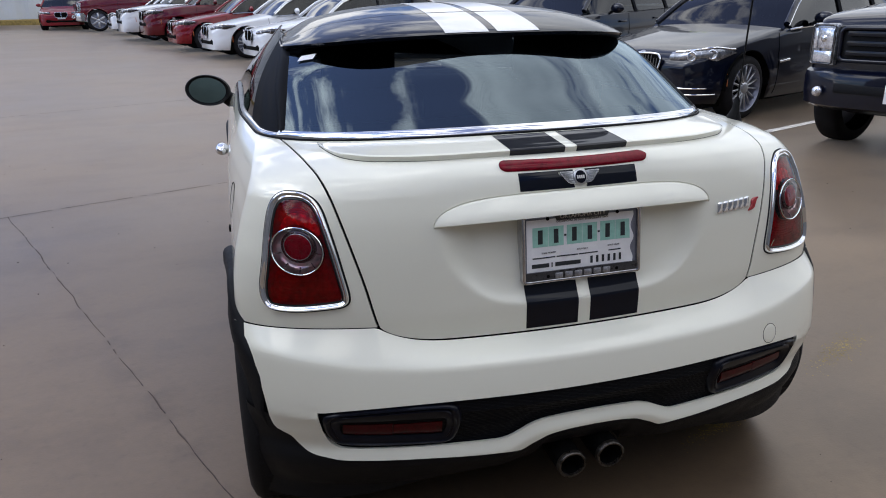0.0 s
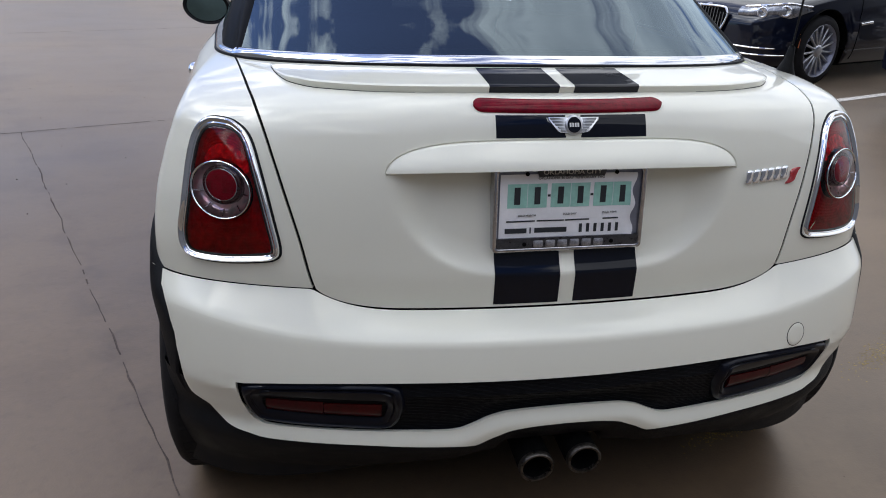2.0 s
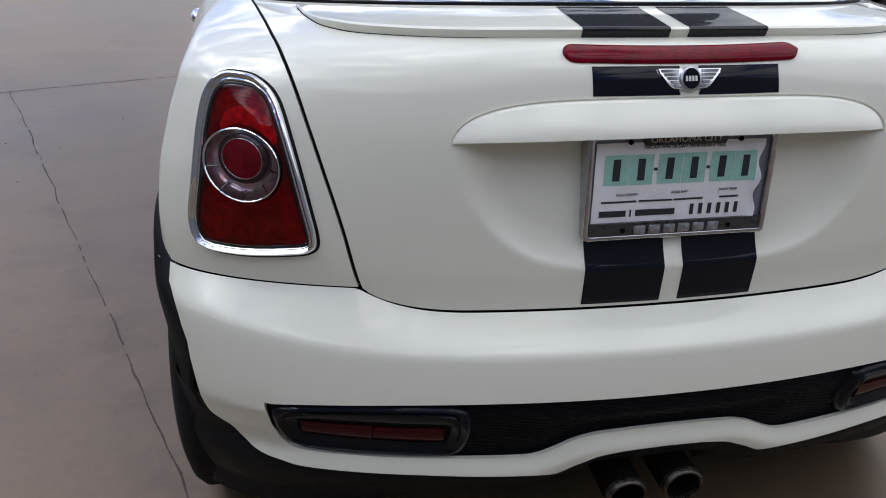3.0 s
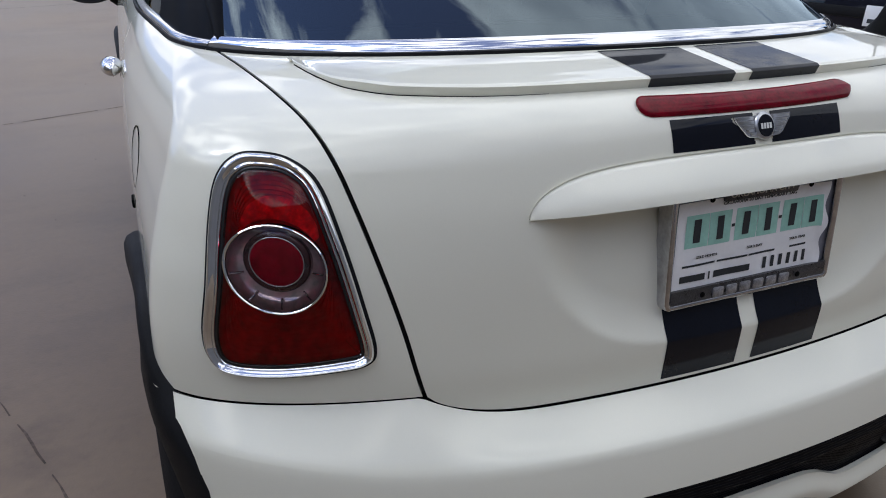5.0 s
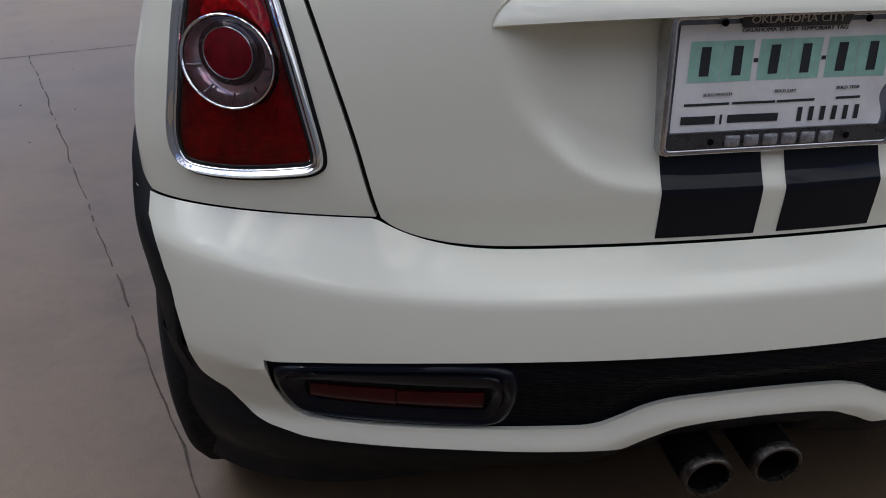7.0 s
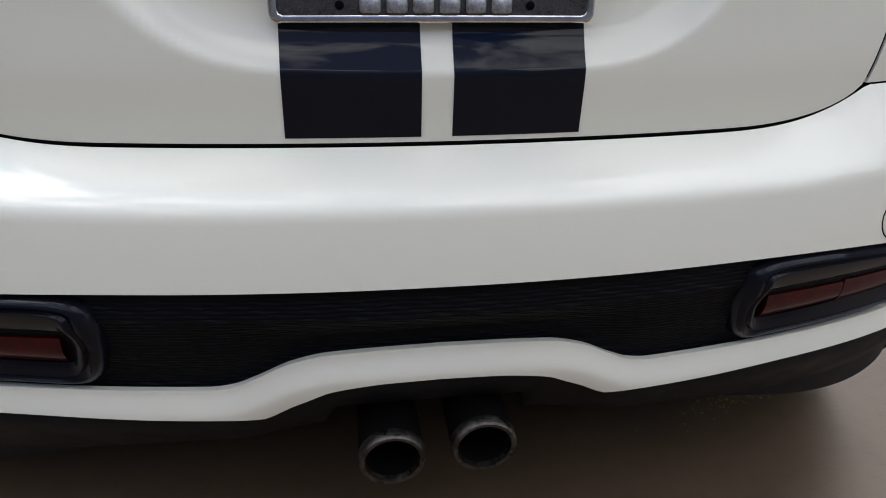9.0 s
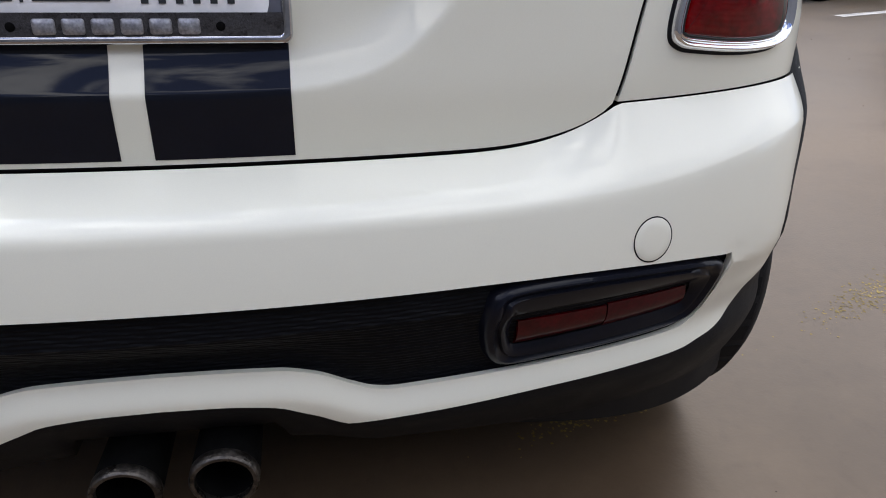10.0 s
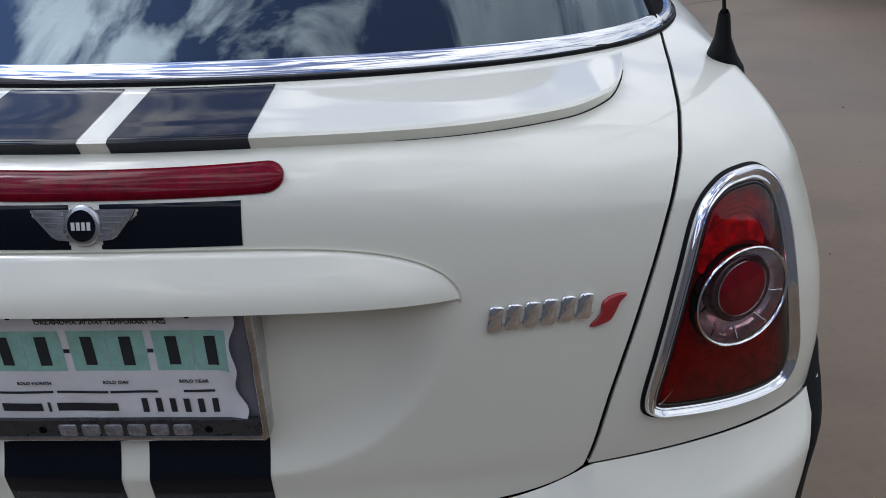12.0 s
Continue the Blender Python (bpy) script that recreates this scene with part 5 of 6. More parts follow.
# ---- arches and wheels ----
def arch_trim(axle, start, stop):
    """Black plastic trim round a wheel arch."""
    section = [(ARCH + 0.008, -0.006), (ARCH + 0.007, 0.008), (ARCH + 0.001, 0.020), (ARCH - 0.010, 0.026), (ARCH - 0.036, 0.027), (ARCH - 0.046, 0.019), (ARCH - 0.050, -0.010), (ARCH - 0.050, -0.20)]

    def side_of(y, z):
        if axle > 1:
            return flank_front(min(y, 3.3), min(BELT, max(z, 0.3)))[0]
        if z > 0.6465:
            return flank_x(y, z) * math.sqrt(max(0.2, 1 - max(0.0, 1 - (y - 0.022) / 0.24) ** 2)) if y < 0.262 else flank_x(y, z)
        lo, hi = 0.2, 1.0
        for _ in range(24):
            mid = (lo + hi) / 2
            lo, hi = (mid, hi) if bumper(mid, max(z, 0.21))[1] < y else (lo, mid)
        return bumper(hi, 0.4)[0]

    def f(a, k):
        r, out = section[int(k)]
        r -= (r - ARCH + 0.052) * smoothstep(0.795, 0.924, a) if axle < 1 else 0.0
        swell = math.exp(-(((a - 0.629) / 0.055) ** 2)) if axle < 1 else 0.0
        r += 0.011 * swell if k < 4 else 0.0
        t = radians(start + (stop - start) * a)
        y, z = axle + r * math.cos(t), ARCH_Z + r * math.sin(t)
        fade = (1 - 0.50 * smoothstep(0.416, 0.629, a)) * (1 - smoothstep(0.684, 0.832, a)) if axle < 1 else 1.0
        tuck = 0.07 * max(0.0, (a - 0.88) / 0.12) ** 2 if axle < 1 else 0.0
        return (side_of(y, z) - tuck + (out * fade + 0.004 * swell if out > 0 else out), y, z)
    return grid(f, span(0, 1, 64), range(len(section)))


def wheel(axle):
    """A road wheel: tyre and spoked rim, outer face towards +x."""
    hub = new("wheel")
    hub.parent = coupe
    w = 0.205
    tyre = [(-w / 2 + 0.02, 0.225), (-w / 2 + 0.004, 0.245), (-w / 2, 0.27), (-w / 2 + 0.012, 0.296), (-w / 2 + 0.03, WHEEL_R), (w / 2 - 0.03, WHEEL_R), (w / 2 - 0.012, 0.296), (w / 2, 0.27), (w / 2 - 0.004, 0.245), (w / 2 - 0.02, 0.225)]
    bm = lathe(tyre, 72)
    part("tyre", bm, RUBBER, hub, "black road tyre")
    # tread blocks
    bm = bmesh.new()
    for row, x in enumerate((-0.054, -0.018, 0.018, 0.054)):
        for k in range(44):
            t = 2 * math.pi * (k + 0.5 * (row % 2)) / 44
            b2 = box(x - 0.015, x + 0.015, -0.0155, 0.0155, WHEEL_R - 0.004, WHEEL_R + 0.0006)
            moved(b2, Matrix.Rotation(t, 4, "X"))
            me = bpy.data.meshes.new("tread")
            b2.to_mesh(me)
            b2.free()
            bm.from_mesh(me)
            bpy.data.meshes.remove(me)
    part("tread", bm, RUBBER, hub, smooth=False)
    rim = part("rim", lathe([(0.04, 0.12), (0.03, 0.19), (0.06, 0.205), (0.085, 0.215), (0.088, 0.226), (0.08, 0.229)], 60), RIM_METAL, hub, "silver alloy rim")
    for k in range(10):
        t = 2 * math.pi * k / 10
        part("spoke", moved(box(0.045, 0.068, -0.011, 0.011, 0.03, 0.21, 0.005), Matrix.Rotation(t, 4, "X")), RIM_METAL, rim)
    part("hub_cap", lathe([(0.05, 0.05), (0.072, 0.045), (0.076, 0.02), (0.076, 0.001)], 24), RIM_METAL, rim)
    hub.location = (0.752, axle, WHEEL_R)
    return hub


for axle in (AXLE_R, AXLE_F):
    for s in (1, -1):
        h = wheel(axle)
        if s < 0:
            h.rotation_euler = (0, 0, math.pi)
            h.location.x = -0.752
        part("arch_trim", arch_trim(axle, -12, 186 if axle < 1 else 196), BLACK_PLASTIC, coupe, "black plastic arch trim", mirror=s < 0)
        part("wheel_well", grid(lambda a, b: (0.50 + (0.30 - 0.11 * smoothstep(0.7, 0.95, a)) * b, axle + 0.36 * math.cos(math.pi * a), ARCH_Z + 0.36 * math.sin(math.pi * a)), span(0, 1, 24), span(0, 1, 3)), SOOT_SHADE, coupe, "dark wheel well", mirror=s < 0)
        part("side_skirt", box(0.70, 0.835, 0.83, 2.58, 0.17, 0.275, 0.02) if axle < 1 else box(0.60, 0.78, 3.30, 3.50, 0.20, 0.30, 0.02), BLACK_PLASTIC, coupe, "black plastic side skirt", mirror=s < 0)


# fuel flap gap on one flank, a small dark vent on both
flap = [(0.60 + 0.055 * math.cos(t), 0.850 + 0.050 * math.sin(t)) for t in [2 * math.pi * k / 40 for k in range(40)]]
part("filler_gap", tube([(flank_x(y, z) - 0.0006, y, z) for y, z in flap], 0.0010, 6, closed=True), SOOT_SHADE, coupe, "thin dark round gap of the fuel flap", mirror=True)
for m in (True, False):
    part("side_marker", moved(box(-0.004, 0.004, -0.016, 0.016, -0.008, 0.008, 0.003), Matrix.Translation((flank_x(0.66, 0.75), 0.66, 0.75))), SOOT_SHADE, coupe, "small dark vent on the flank", mirror=m)


# ---- mirrors, aerial, cabin ----
def wing_mirror(mirrored):
    c = Vector((0.918, 2.165, 0.992))
    bm = lathe([(0.004, 0.0), (0.004, 0.85), (-0.002, 0.87), (-0.006, 0.96), (0.006, 1.0), (0.035, 0.99), (0.075, 0.86), (0.105, 0.60), (0.12, 0.25), (0.123, 0.01)], 48, "y")
    for v in bm.verts:
        v.co.x *= 0.104
        v.co.z *= 0.072
    place = Matrix.Translation(c) @ Matrix.Rotation(radians(-6), 4, "Y") @ Matrix.Rotation(radians(8), 4, "Z") @ Matrix.Rotation(radians(-5), 4, "X")
    shell = part("wing_mirror", moved(bm, place), BLACK_PLASTIC, coupe, "oval black door mirror", mirror=mirrored)
    pane = lathe([(0.0002, 0.82), (-0.0006, 0.70), (-0.0020, 0.5), (-0.0036, 0.25), (-0.0042, 0.005)], 48, "y")
    for v in pane.verts:
        v.co.x *= 0.104
        v.co.z *= 0.072
    part("mirror_pane", moved(pane, place), MIRROR, shell, "slightly domed mirror glass", mirror=mirrored)
    part("mirror_arm", tube([(0.735, 2.20, 0.90), (0.785, 2.20, 0.915), (0.825, 2.20, 0.945), (0.86, 2.205, 0.975)], 0.030, 12, taper=lambda t: 1.35 - 0.35 * t), BLACK_PLASTIC, shell, mirror=mirrored)


wing_mirror(True)
wing_mirror(False)

foot = Vector((0.742, 0.50, 0.982))
base = part("aerial", lathe([(-0.01, 0.026), (0.0, 0.025), (0.02, 0.017), (0.05, 0.009), (0.085, 0.006), (0.09, 0.004)], 20, "z"), BLACK_PLASTIC, coupe, "thin black rod aerial on a rubber foot")
base.data.transform(Matrix.Translation(foot) @ Matrix.Rotation(radians(22), 4, "X") @ Matrix.Rotation(radians(-12), 4, "Y") @ Matrix.Diagonal((1.25, 1.6, 1.1, 1)))
part("aerial_rod", tube([foot + Vector((-0.02, -0.035, 0.085)), foot + Vector((-0.085, -0.13, 0.30)), foot + Vector((-0.16, -0.24, 0.56))], 0.0026, 8), BLACK_PLASTIC, base)

for s in (-1, 1):
    seat = part("seat", moved(box(-0.24, 0.24, -0.06, 0.06, 0.0, 0.60, 0.05, 3), Matrix.Translation((s * 0.36, 1.28, 0.50)) @ Matrix.Rotation(radians(14), 4, "X")), SEAT_CLOTH, coupe, "black bucket seat")
    part("head_rest", moved(box(-0.13, 0.13, -0.05, 0.05, 0.0, 0.20, 0.045, 3), Matrix.Translation((s * 0.36, 1.13, 1.08)) @ Matrix.Rotation(radians(10), 4, "X")), SEAT_CLOTH, seat)
part("dashboard", box(-0.66, 0.66, 2.05, 2.50, 0.78, 1.02, 0.06, 3), BLACK_PLASTIC, coupe, "black dashboard")
part("cabin_floor", box(-0.72, 0.72, 0.9, 2.5, 0.31, 0.36), SEAT_CLOTH, coupe, "dark carpet")
part("parcel_shelf", grid(lambda a, b: (0.62 * a, 0.36 + 0.62 * b + 0.27 * a * a * (1 - b), 1.00 - 0.02 * b), span(-1, 1, 20), span(0, 1, 6)), SEAT_CLOTH, coupe, "dark parcel shelf")
part("cabin_back", box(-0.70, 0.70, 1.0, 1.03, 0.35, 0.98), SEAT_CLOTH, coupe, "dark rear bulkhead")
wheel_pts = [(-0.36 + 0.18 * math.cos(t), 1.93 + 0.05 * math.sin(t), 0.93 + 0.17 * math.sin(t)) for t in [2 * math.pi * k / 32 for k in range(32)]]
part("steering_wheel", tube(wheel_pts, 0.015, 8, closed=True), BLACK_PLASTIC, coupe, "black steering wheel")
sticker = part("window_sticker", grid(lambda a, b: tuple(Vector(rear_glass(-0.955 + 0.075 * a + 0.02 * b, 0.66 + 0.06 * b)) + Vector((0, -0.003, 0.004))), span(0, 1, 4), span(0, 1, 2)), PAPER, coupe, "small white sticker")

# ---- ground ----
ROW = Vector((0.94, 0.342, 0.0)).normalized()  # the parking lines run this way
ALONG = Vector((-ROW.y, ROW.x, 0.0))  # from one parked car to the next


def ground_z(x, y):
    """The lot is level round the coupe and rises gently across the far side."""
    x, y = max(x, -40.0), min(y, 60.0)
    return 0.0135 * max(0.0, y - 8) + 0.012 * max(0.0, -x) * min(1.0, max(0.0, (y - 8) / 10))


def ground_mesh():
    """One sheet: fine near the car, wide cells out to the horizon."""
    steps = [-900, -300, -100, -40, -30] + span(-20, -5, 15) + span(-4, 8, 24) + [10, 14, 20, 40, 80, 150, 300, 900]
    wide = [-900, -300, -100, -40, -20, -10, -6] + span(-4, 8, 24) + span(9, 18, 9) + span(20, 60, 20) + [80, 150, 300, 900]
    return grid(lambda x, y: (x, y, ground_z(x, y)), steps, wide)


tagged(part("ground", ground_mesh(), CONCRETE, smooth=False), "pale brown concrete car lot, stained and jointed", "ground", kind="structure")


def crack(name, start, end, width, wander, seed, label):
    """A joint in the slab: a thin ragged dark line, set on the concrete."""
    rng = random.Random(seed)
    a, b = Vector(start), Vector(end)
    d = (b - a).normalized()
    n = Vector((-d.y, d.x, 0))
    length = (b - a).length
    count = max(8, int(length / 0.05))
    bm = bmesh.new()
    prev, off = None, 0.0
    for i in range(count + 1):
        off = off * 0.9 + rng.uniform(-1, 1) * wander
        w = width * rng.uniform(0.35, 1.25)
        p = a + d * (length * i / count) + n * off
        p.z = ground_z(p.x, p.y)
        row = [bm.verts.new(p - n * w + Vector((0, 0, 0.0012))), bm.verts.new(p + Vector((0, 0, 0.002))), bm.verts.new(p + n * w + Vector((0, 0, 0.0012)))]
        if prev and rng.random() > 0.18:
            bm.faces.new((prev[0], row[0], row[1], prev[1]))
            bm.faces.new((prev[1], row[1], row[2], prev[2]))
        prev = row
    bmesh.ops.recalc_face_normals(bm, faces=bm.faces)
    for f in bm.faces:
        if f.normal.z < 0:
            f.normal_flip()
    return tagged(part(name, bm, JOINT, smooth=False), label, "slab joint", kind="structure")


T = Vector((-2.42, 3.96, 0))  # where the two joints meet
crack("slab_joint", T, T + Vector((0.387, -0.922, 0)) * 7.5, 0.0030, 0.004, 3, "dark cracked joint between concrete slabs")
crack("slab_joint", T - ROW * 30, T + ROW * 26, 0.0050, 0.004, 5, "dark cracked joint between concrete slabs")
crack("slab_joint", T + ALONG * 5.4 - ROW * 30, T + ALONG * 5.4 + ROW * 26, 0.007, 0.005, 7, "dark joint between concrete slabs")
crack("slab_joint", T + ALONG * 5.4 - ROW * 4, T + ALONG * 28 - ROW * 4, 0.010, 0.005, 8, "dark joint between concrete slabs")
crack("slab_joint", T + ALONG * 28 - ROW * 40, T + ALONG * 28 + ROW * 30, 0.02, 0.006, 9, "dark joint between concrete slabs")


def painted_strip(a, b, width, material, name, label, seed):
    """A strip of road paint with ragged, worn edges."""
    rng = random.Random(seed)
    a, b = Vector(a), Vector(b)
    d = (b - a).normalized()
    n = Vector((-d.y, d.x, 0))
    count = max(6, int((b - a).length / 0.06))
    bm, prev = bmesh.new(), None
    for i in range(count + 1):
        p = a + (b - a) * i / count + Vector((0, 0, 0.004))
        p.z += ground_z(p.x, p.y)
        row = [bm.verts.new(p - n * width * rng.uniform(0.44, 0.5)), bm.verts.new(p + n * width * rng.uniform(0.44, 0.5))]
        if prev:
            bm.faces.new((prev[0], row[0], row[1], prev[1]))
        prev = row
    for f in bm.faces:
        if f.normal.z < 0:
            f.normal_flip()
    return tagged(part(name, bm, material, smooth=False), label, "road marking", kind="structure")


LINE = Vector((4.35, 4.76, 0))
for k in range(-1, 14):
    painted_strip(LINE + ALONG * 2.85 * k, LINE + ALONG * 2.85 * k + ROW * 5.2, 0.10, LINE_WHITE, "parking_line", "worn white parking line on concrete", 20 + k)


def flakes(name, spots, seed, label):
    """Worn remains of yellow paint: many small ragged flakes lying on the concrete."""
    rng = random.Random(seed)
    bm = bmesh.new()
    for cx, cy, lx, ly, turn, count in spots:
        for _ in range(count):
            u, v = rng.gauss(0, 0.45) * lx, rng.gauss(0, 0.45) * ly
            x, y = cx + u * math.cos(turn) - v * math.sin(turn), cy + u * math.sin(turn) + v * math.cos(turn)
            r = rng.uniform(0.001, 0.0042)
            n, h = rng.choice((4, 5, 6)), rng.uniform(0.0004, 0.0012)
            a0 = rng.uniform(0, 6.28)
            bm.faces.new([bm.verts.new((x + r * rng.uniform(0.5, 1.2) * math.cos(a0 + 6.283 * k / n), y + r * rng.uniform(0.5, 1.2) * math.sin(a0 + 6.283 * k / n), h)) for k in range(n)])
    for f in bm.faces:
        f.normal_update()
        if f.normal.z < 0:
            f.normal_flip()
    return tagged(part(name, bm, YELLOW, smooth=False), label, "paint flakes", kind="stuff")


flakes("paint_flakes", [(1.46, 0.62, 0.24, 0.06, 0.45, 420), (0.72, 0.32, 0.22, 0.035, 0.35, 600), (2.6, 5.2, 0.5, 0.06, 0.4, 300)], 4, "worn flakes of old yellow paint on concrete")


def grit(seed):
    """Small dark specks and stones."""
    rng = random.Random(seed)
    bm = bmesh.new()
    for _ in range(220):
        x, y = rng.uniform(-3.5, 3.5), rng.uniform(-1.5, 6)
        r = rng.uniform(0.0012, 0.004)
        m = Matrix.Translation((x, y, r * 0.4)) @ Matrix.Rotation(rng.uniform(0, 3), 4, "Z") @ Matrix.Diagonal((r * 1.4, r, r * 0.7, 1))
        bmesh.ops.create_icosphere(bm, subdivisions=1, radius=1.0, matrix=m)
    return tagged(part("grit", bm, JOINT, smooth=False), "small dark grit scattered on concrete", "grit", kind="stuff")


grit(6)
# unseen wall added behind the viewpoint to dim the near ground
tagged(part("shade_wall_south", box(-30, 30, -6.5, -6.2, 0, 5.3), SHADE_WALL, smooth=False), "unseen grey wall added to shade the lot from behind", "wall", kind="structure")

# unseen wall added on the left; it blocks low sky from ground and flank
tagged(part("shade_wall_west", box(-6.8, -6.5, -6.2, 5.5, 0, 5.2), SHADE_WALL, smooth=False), "unseen grey wall added to shade the lot's left side", "wall", kind="structure")

# ---- other parked cars ----
# Stations along a car, nose at 0: distance, half width, height of the shoulder, height of the centre line over it.
SEDAN = dict(
    length=5.0, front=0.76, rear=3.95, wheel=0.345, sill=0.20, low_nose=0.22,
    body=[(0.0, 0.66, 0.60, 0.62), (0.04, 0.74, 0.645, 0.68), (0.12, 0.82, 0.685, 0.735), (0.30, 0.885, 0.735, 0.80), (0.60, 0.925, 0.79, 0.865), (1.0, 0.940, 0.855, 0.93), (1.55, 0.945, 0.935, 1.0), (2.4, 0.945, 0.965, 1.0), (3.6, 0.945, 0.985, 1.02), (4.2, 0.93, 0.99, 1.06), (4.7, 0.88, 0.96, 1.05), (4.93, 0.82, 0.90, 0.96), (5.0, 0.76, 0.72, 0.76)],
    cabin=[(1.36, 0.975, 0.915), (2.00, 1.375, 0.75), (2.6, 1.465, 0.72), (3.3, 1.47, 0.71), (3.85, 1.39, 0.71), (4.45, 1.03, 0.80)],
)
CROSSOVER = dict(
    length=4.85, front=0.90, rear=3.85, wheel=0.375, sill=0.28, low_nose=0.28,
    body=[(0.0, 0.70, 0.74, 0.77), (0.05, 0.78, 0.80, 0.86), (0.14, 0.86, 0.86, 0.94), (0.35, 0.92, 0.94, 1.02), (0.7, 0.955, 1.00, 1.08), (1.1, 0.965, 1.05, 1.13), (1.5, 0.968, 1.08, 1.15), (2.6, 0.968, 1.12, 1.15), (4.0, 0.96, 1.16, 1.19), (4.6, 0.92, 1.17, 1.2), (4.8, 0.86, 1.10, 1.12), (4.85, 0.80, 0.80, 0.82)],
    cabin=[(1.42, 1.14, 0.84), (2.15, 1.62, 0.66), (2.7, 1.72, 0.63), (3.6, 1.72, 0.62), (4.35, 1.66, 0.62), (4.72, 1.20, 0.78)],
)
PICKUP = dict(
    length=5.7, front=0.68, rear=4.60, wheel=0.42, sill=0.45, low_nose=0.62,
    body=[(0.0, 0.88, 1.09, 1.10), (0.05, 0.945, 1.13, 1.16), (0.16, 0.985, 1.16, 1.21), (0.5, 1.0, 1.20, 1.26), (1.4, 1.0, 1.26, 1.31), (2.6, 1.0, 1.29, 1.31), (3.7, 1.0, 1.31, 1.32), (4.6, 1.0, 1.32, 1.325), (5.6, 0.99, 1.32, 1.325), (5.7, 0.95, 1.30, 1.30)],
    cabin=[(1.38, 1.30, 0.86), (2.10, 1.83, 0.70), (2.6, 1.93, 0.67), (3.4, 1.94, 0.66), (3.72, 1.90, 0.67), (3.85, 1.33, 0.82)],
)
LAMP_DARK = surface("headlamp housing", (0.035, 0.036, 0.040), 0.15, metal=0.3, coat=1.0, grain=(60, 0.3), stain=(14, 0.4))
LAMP_BRIGHT = surface("headlamp reflector", (0.72, 0.73, 0.76), 0.12, metal=0.8, coat=1.0, grain=(90, 0.25), stain=(25, 0.4))
LAMP_GREY = surface("smoky headlamp plastic", (0.30, 0.31, 0.33), 0.2, metal=0.6, coat=0.8, grain=(60, 0.4), stain=(18, 0.5), bump=(50, 0.4))
NAVY = surface("near-black navy car paint", (0.0020, 0.0036, 0.011), 0.3, coat=0.75, spec=0.1, grain=(300, 0.05), stain=(2, 0.1))
TRUCK_NAVY = surface("dark navy truck paint", (0.0020, 0.0032, 0.011), 0.3, coat=0.75, spec=0.1, grain=(300, 0.05), stain=(2, 0.1))
RED_PAINT = surface("red car paint", (0.19, 0.003, 0.008), 0.3, coat=0.9, spec=0.1, grain=(300, 0.04), stain=(2, 0.08))
DEEP_RED = surface("deep red car paint", (0.11, 0.002, 0.008), 0.3, coat=0.9, spec=0.1, grain=(300, 0.04), stain=(2, 0.08))
SNOW = surface("white car paint", (0.76, 0.77, 0.78), 0.3, coat=1.0, grain=(300, 0.015), stain=(2, 0.02))
AMBER = surface("amber marker", (0.5, 0.12, 0.02), 0.3, coat=0.8, grain=(60, 0.05), stain=(20, 0.1))


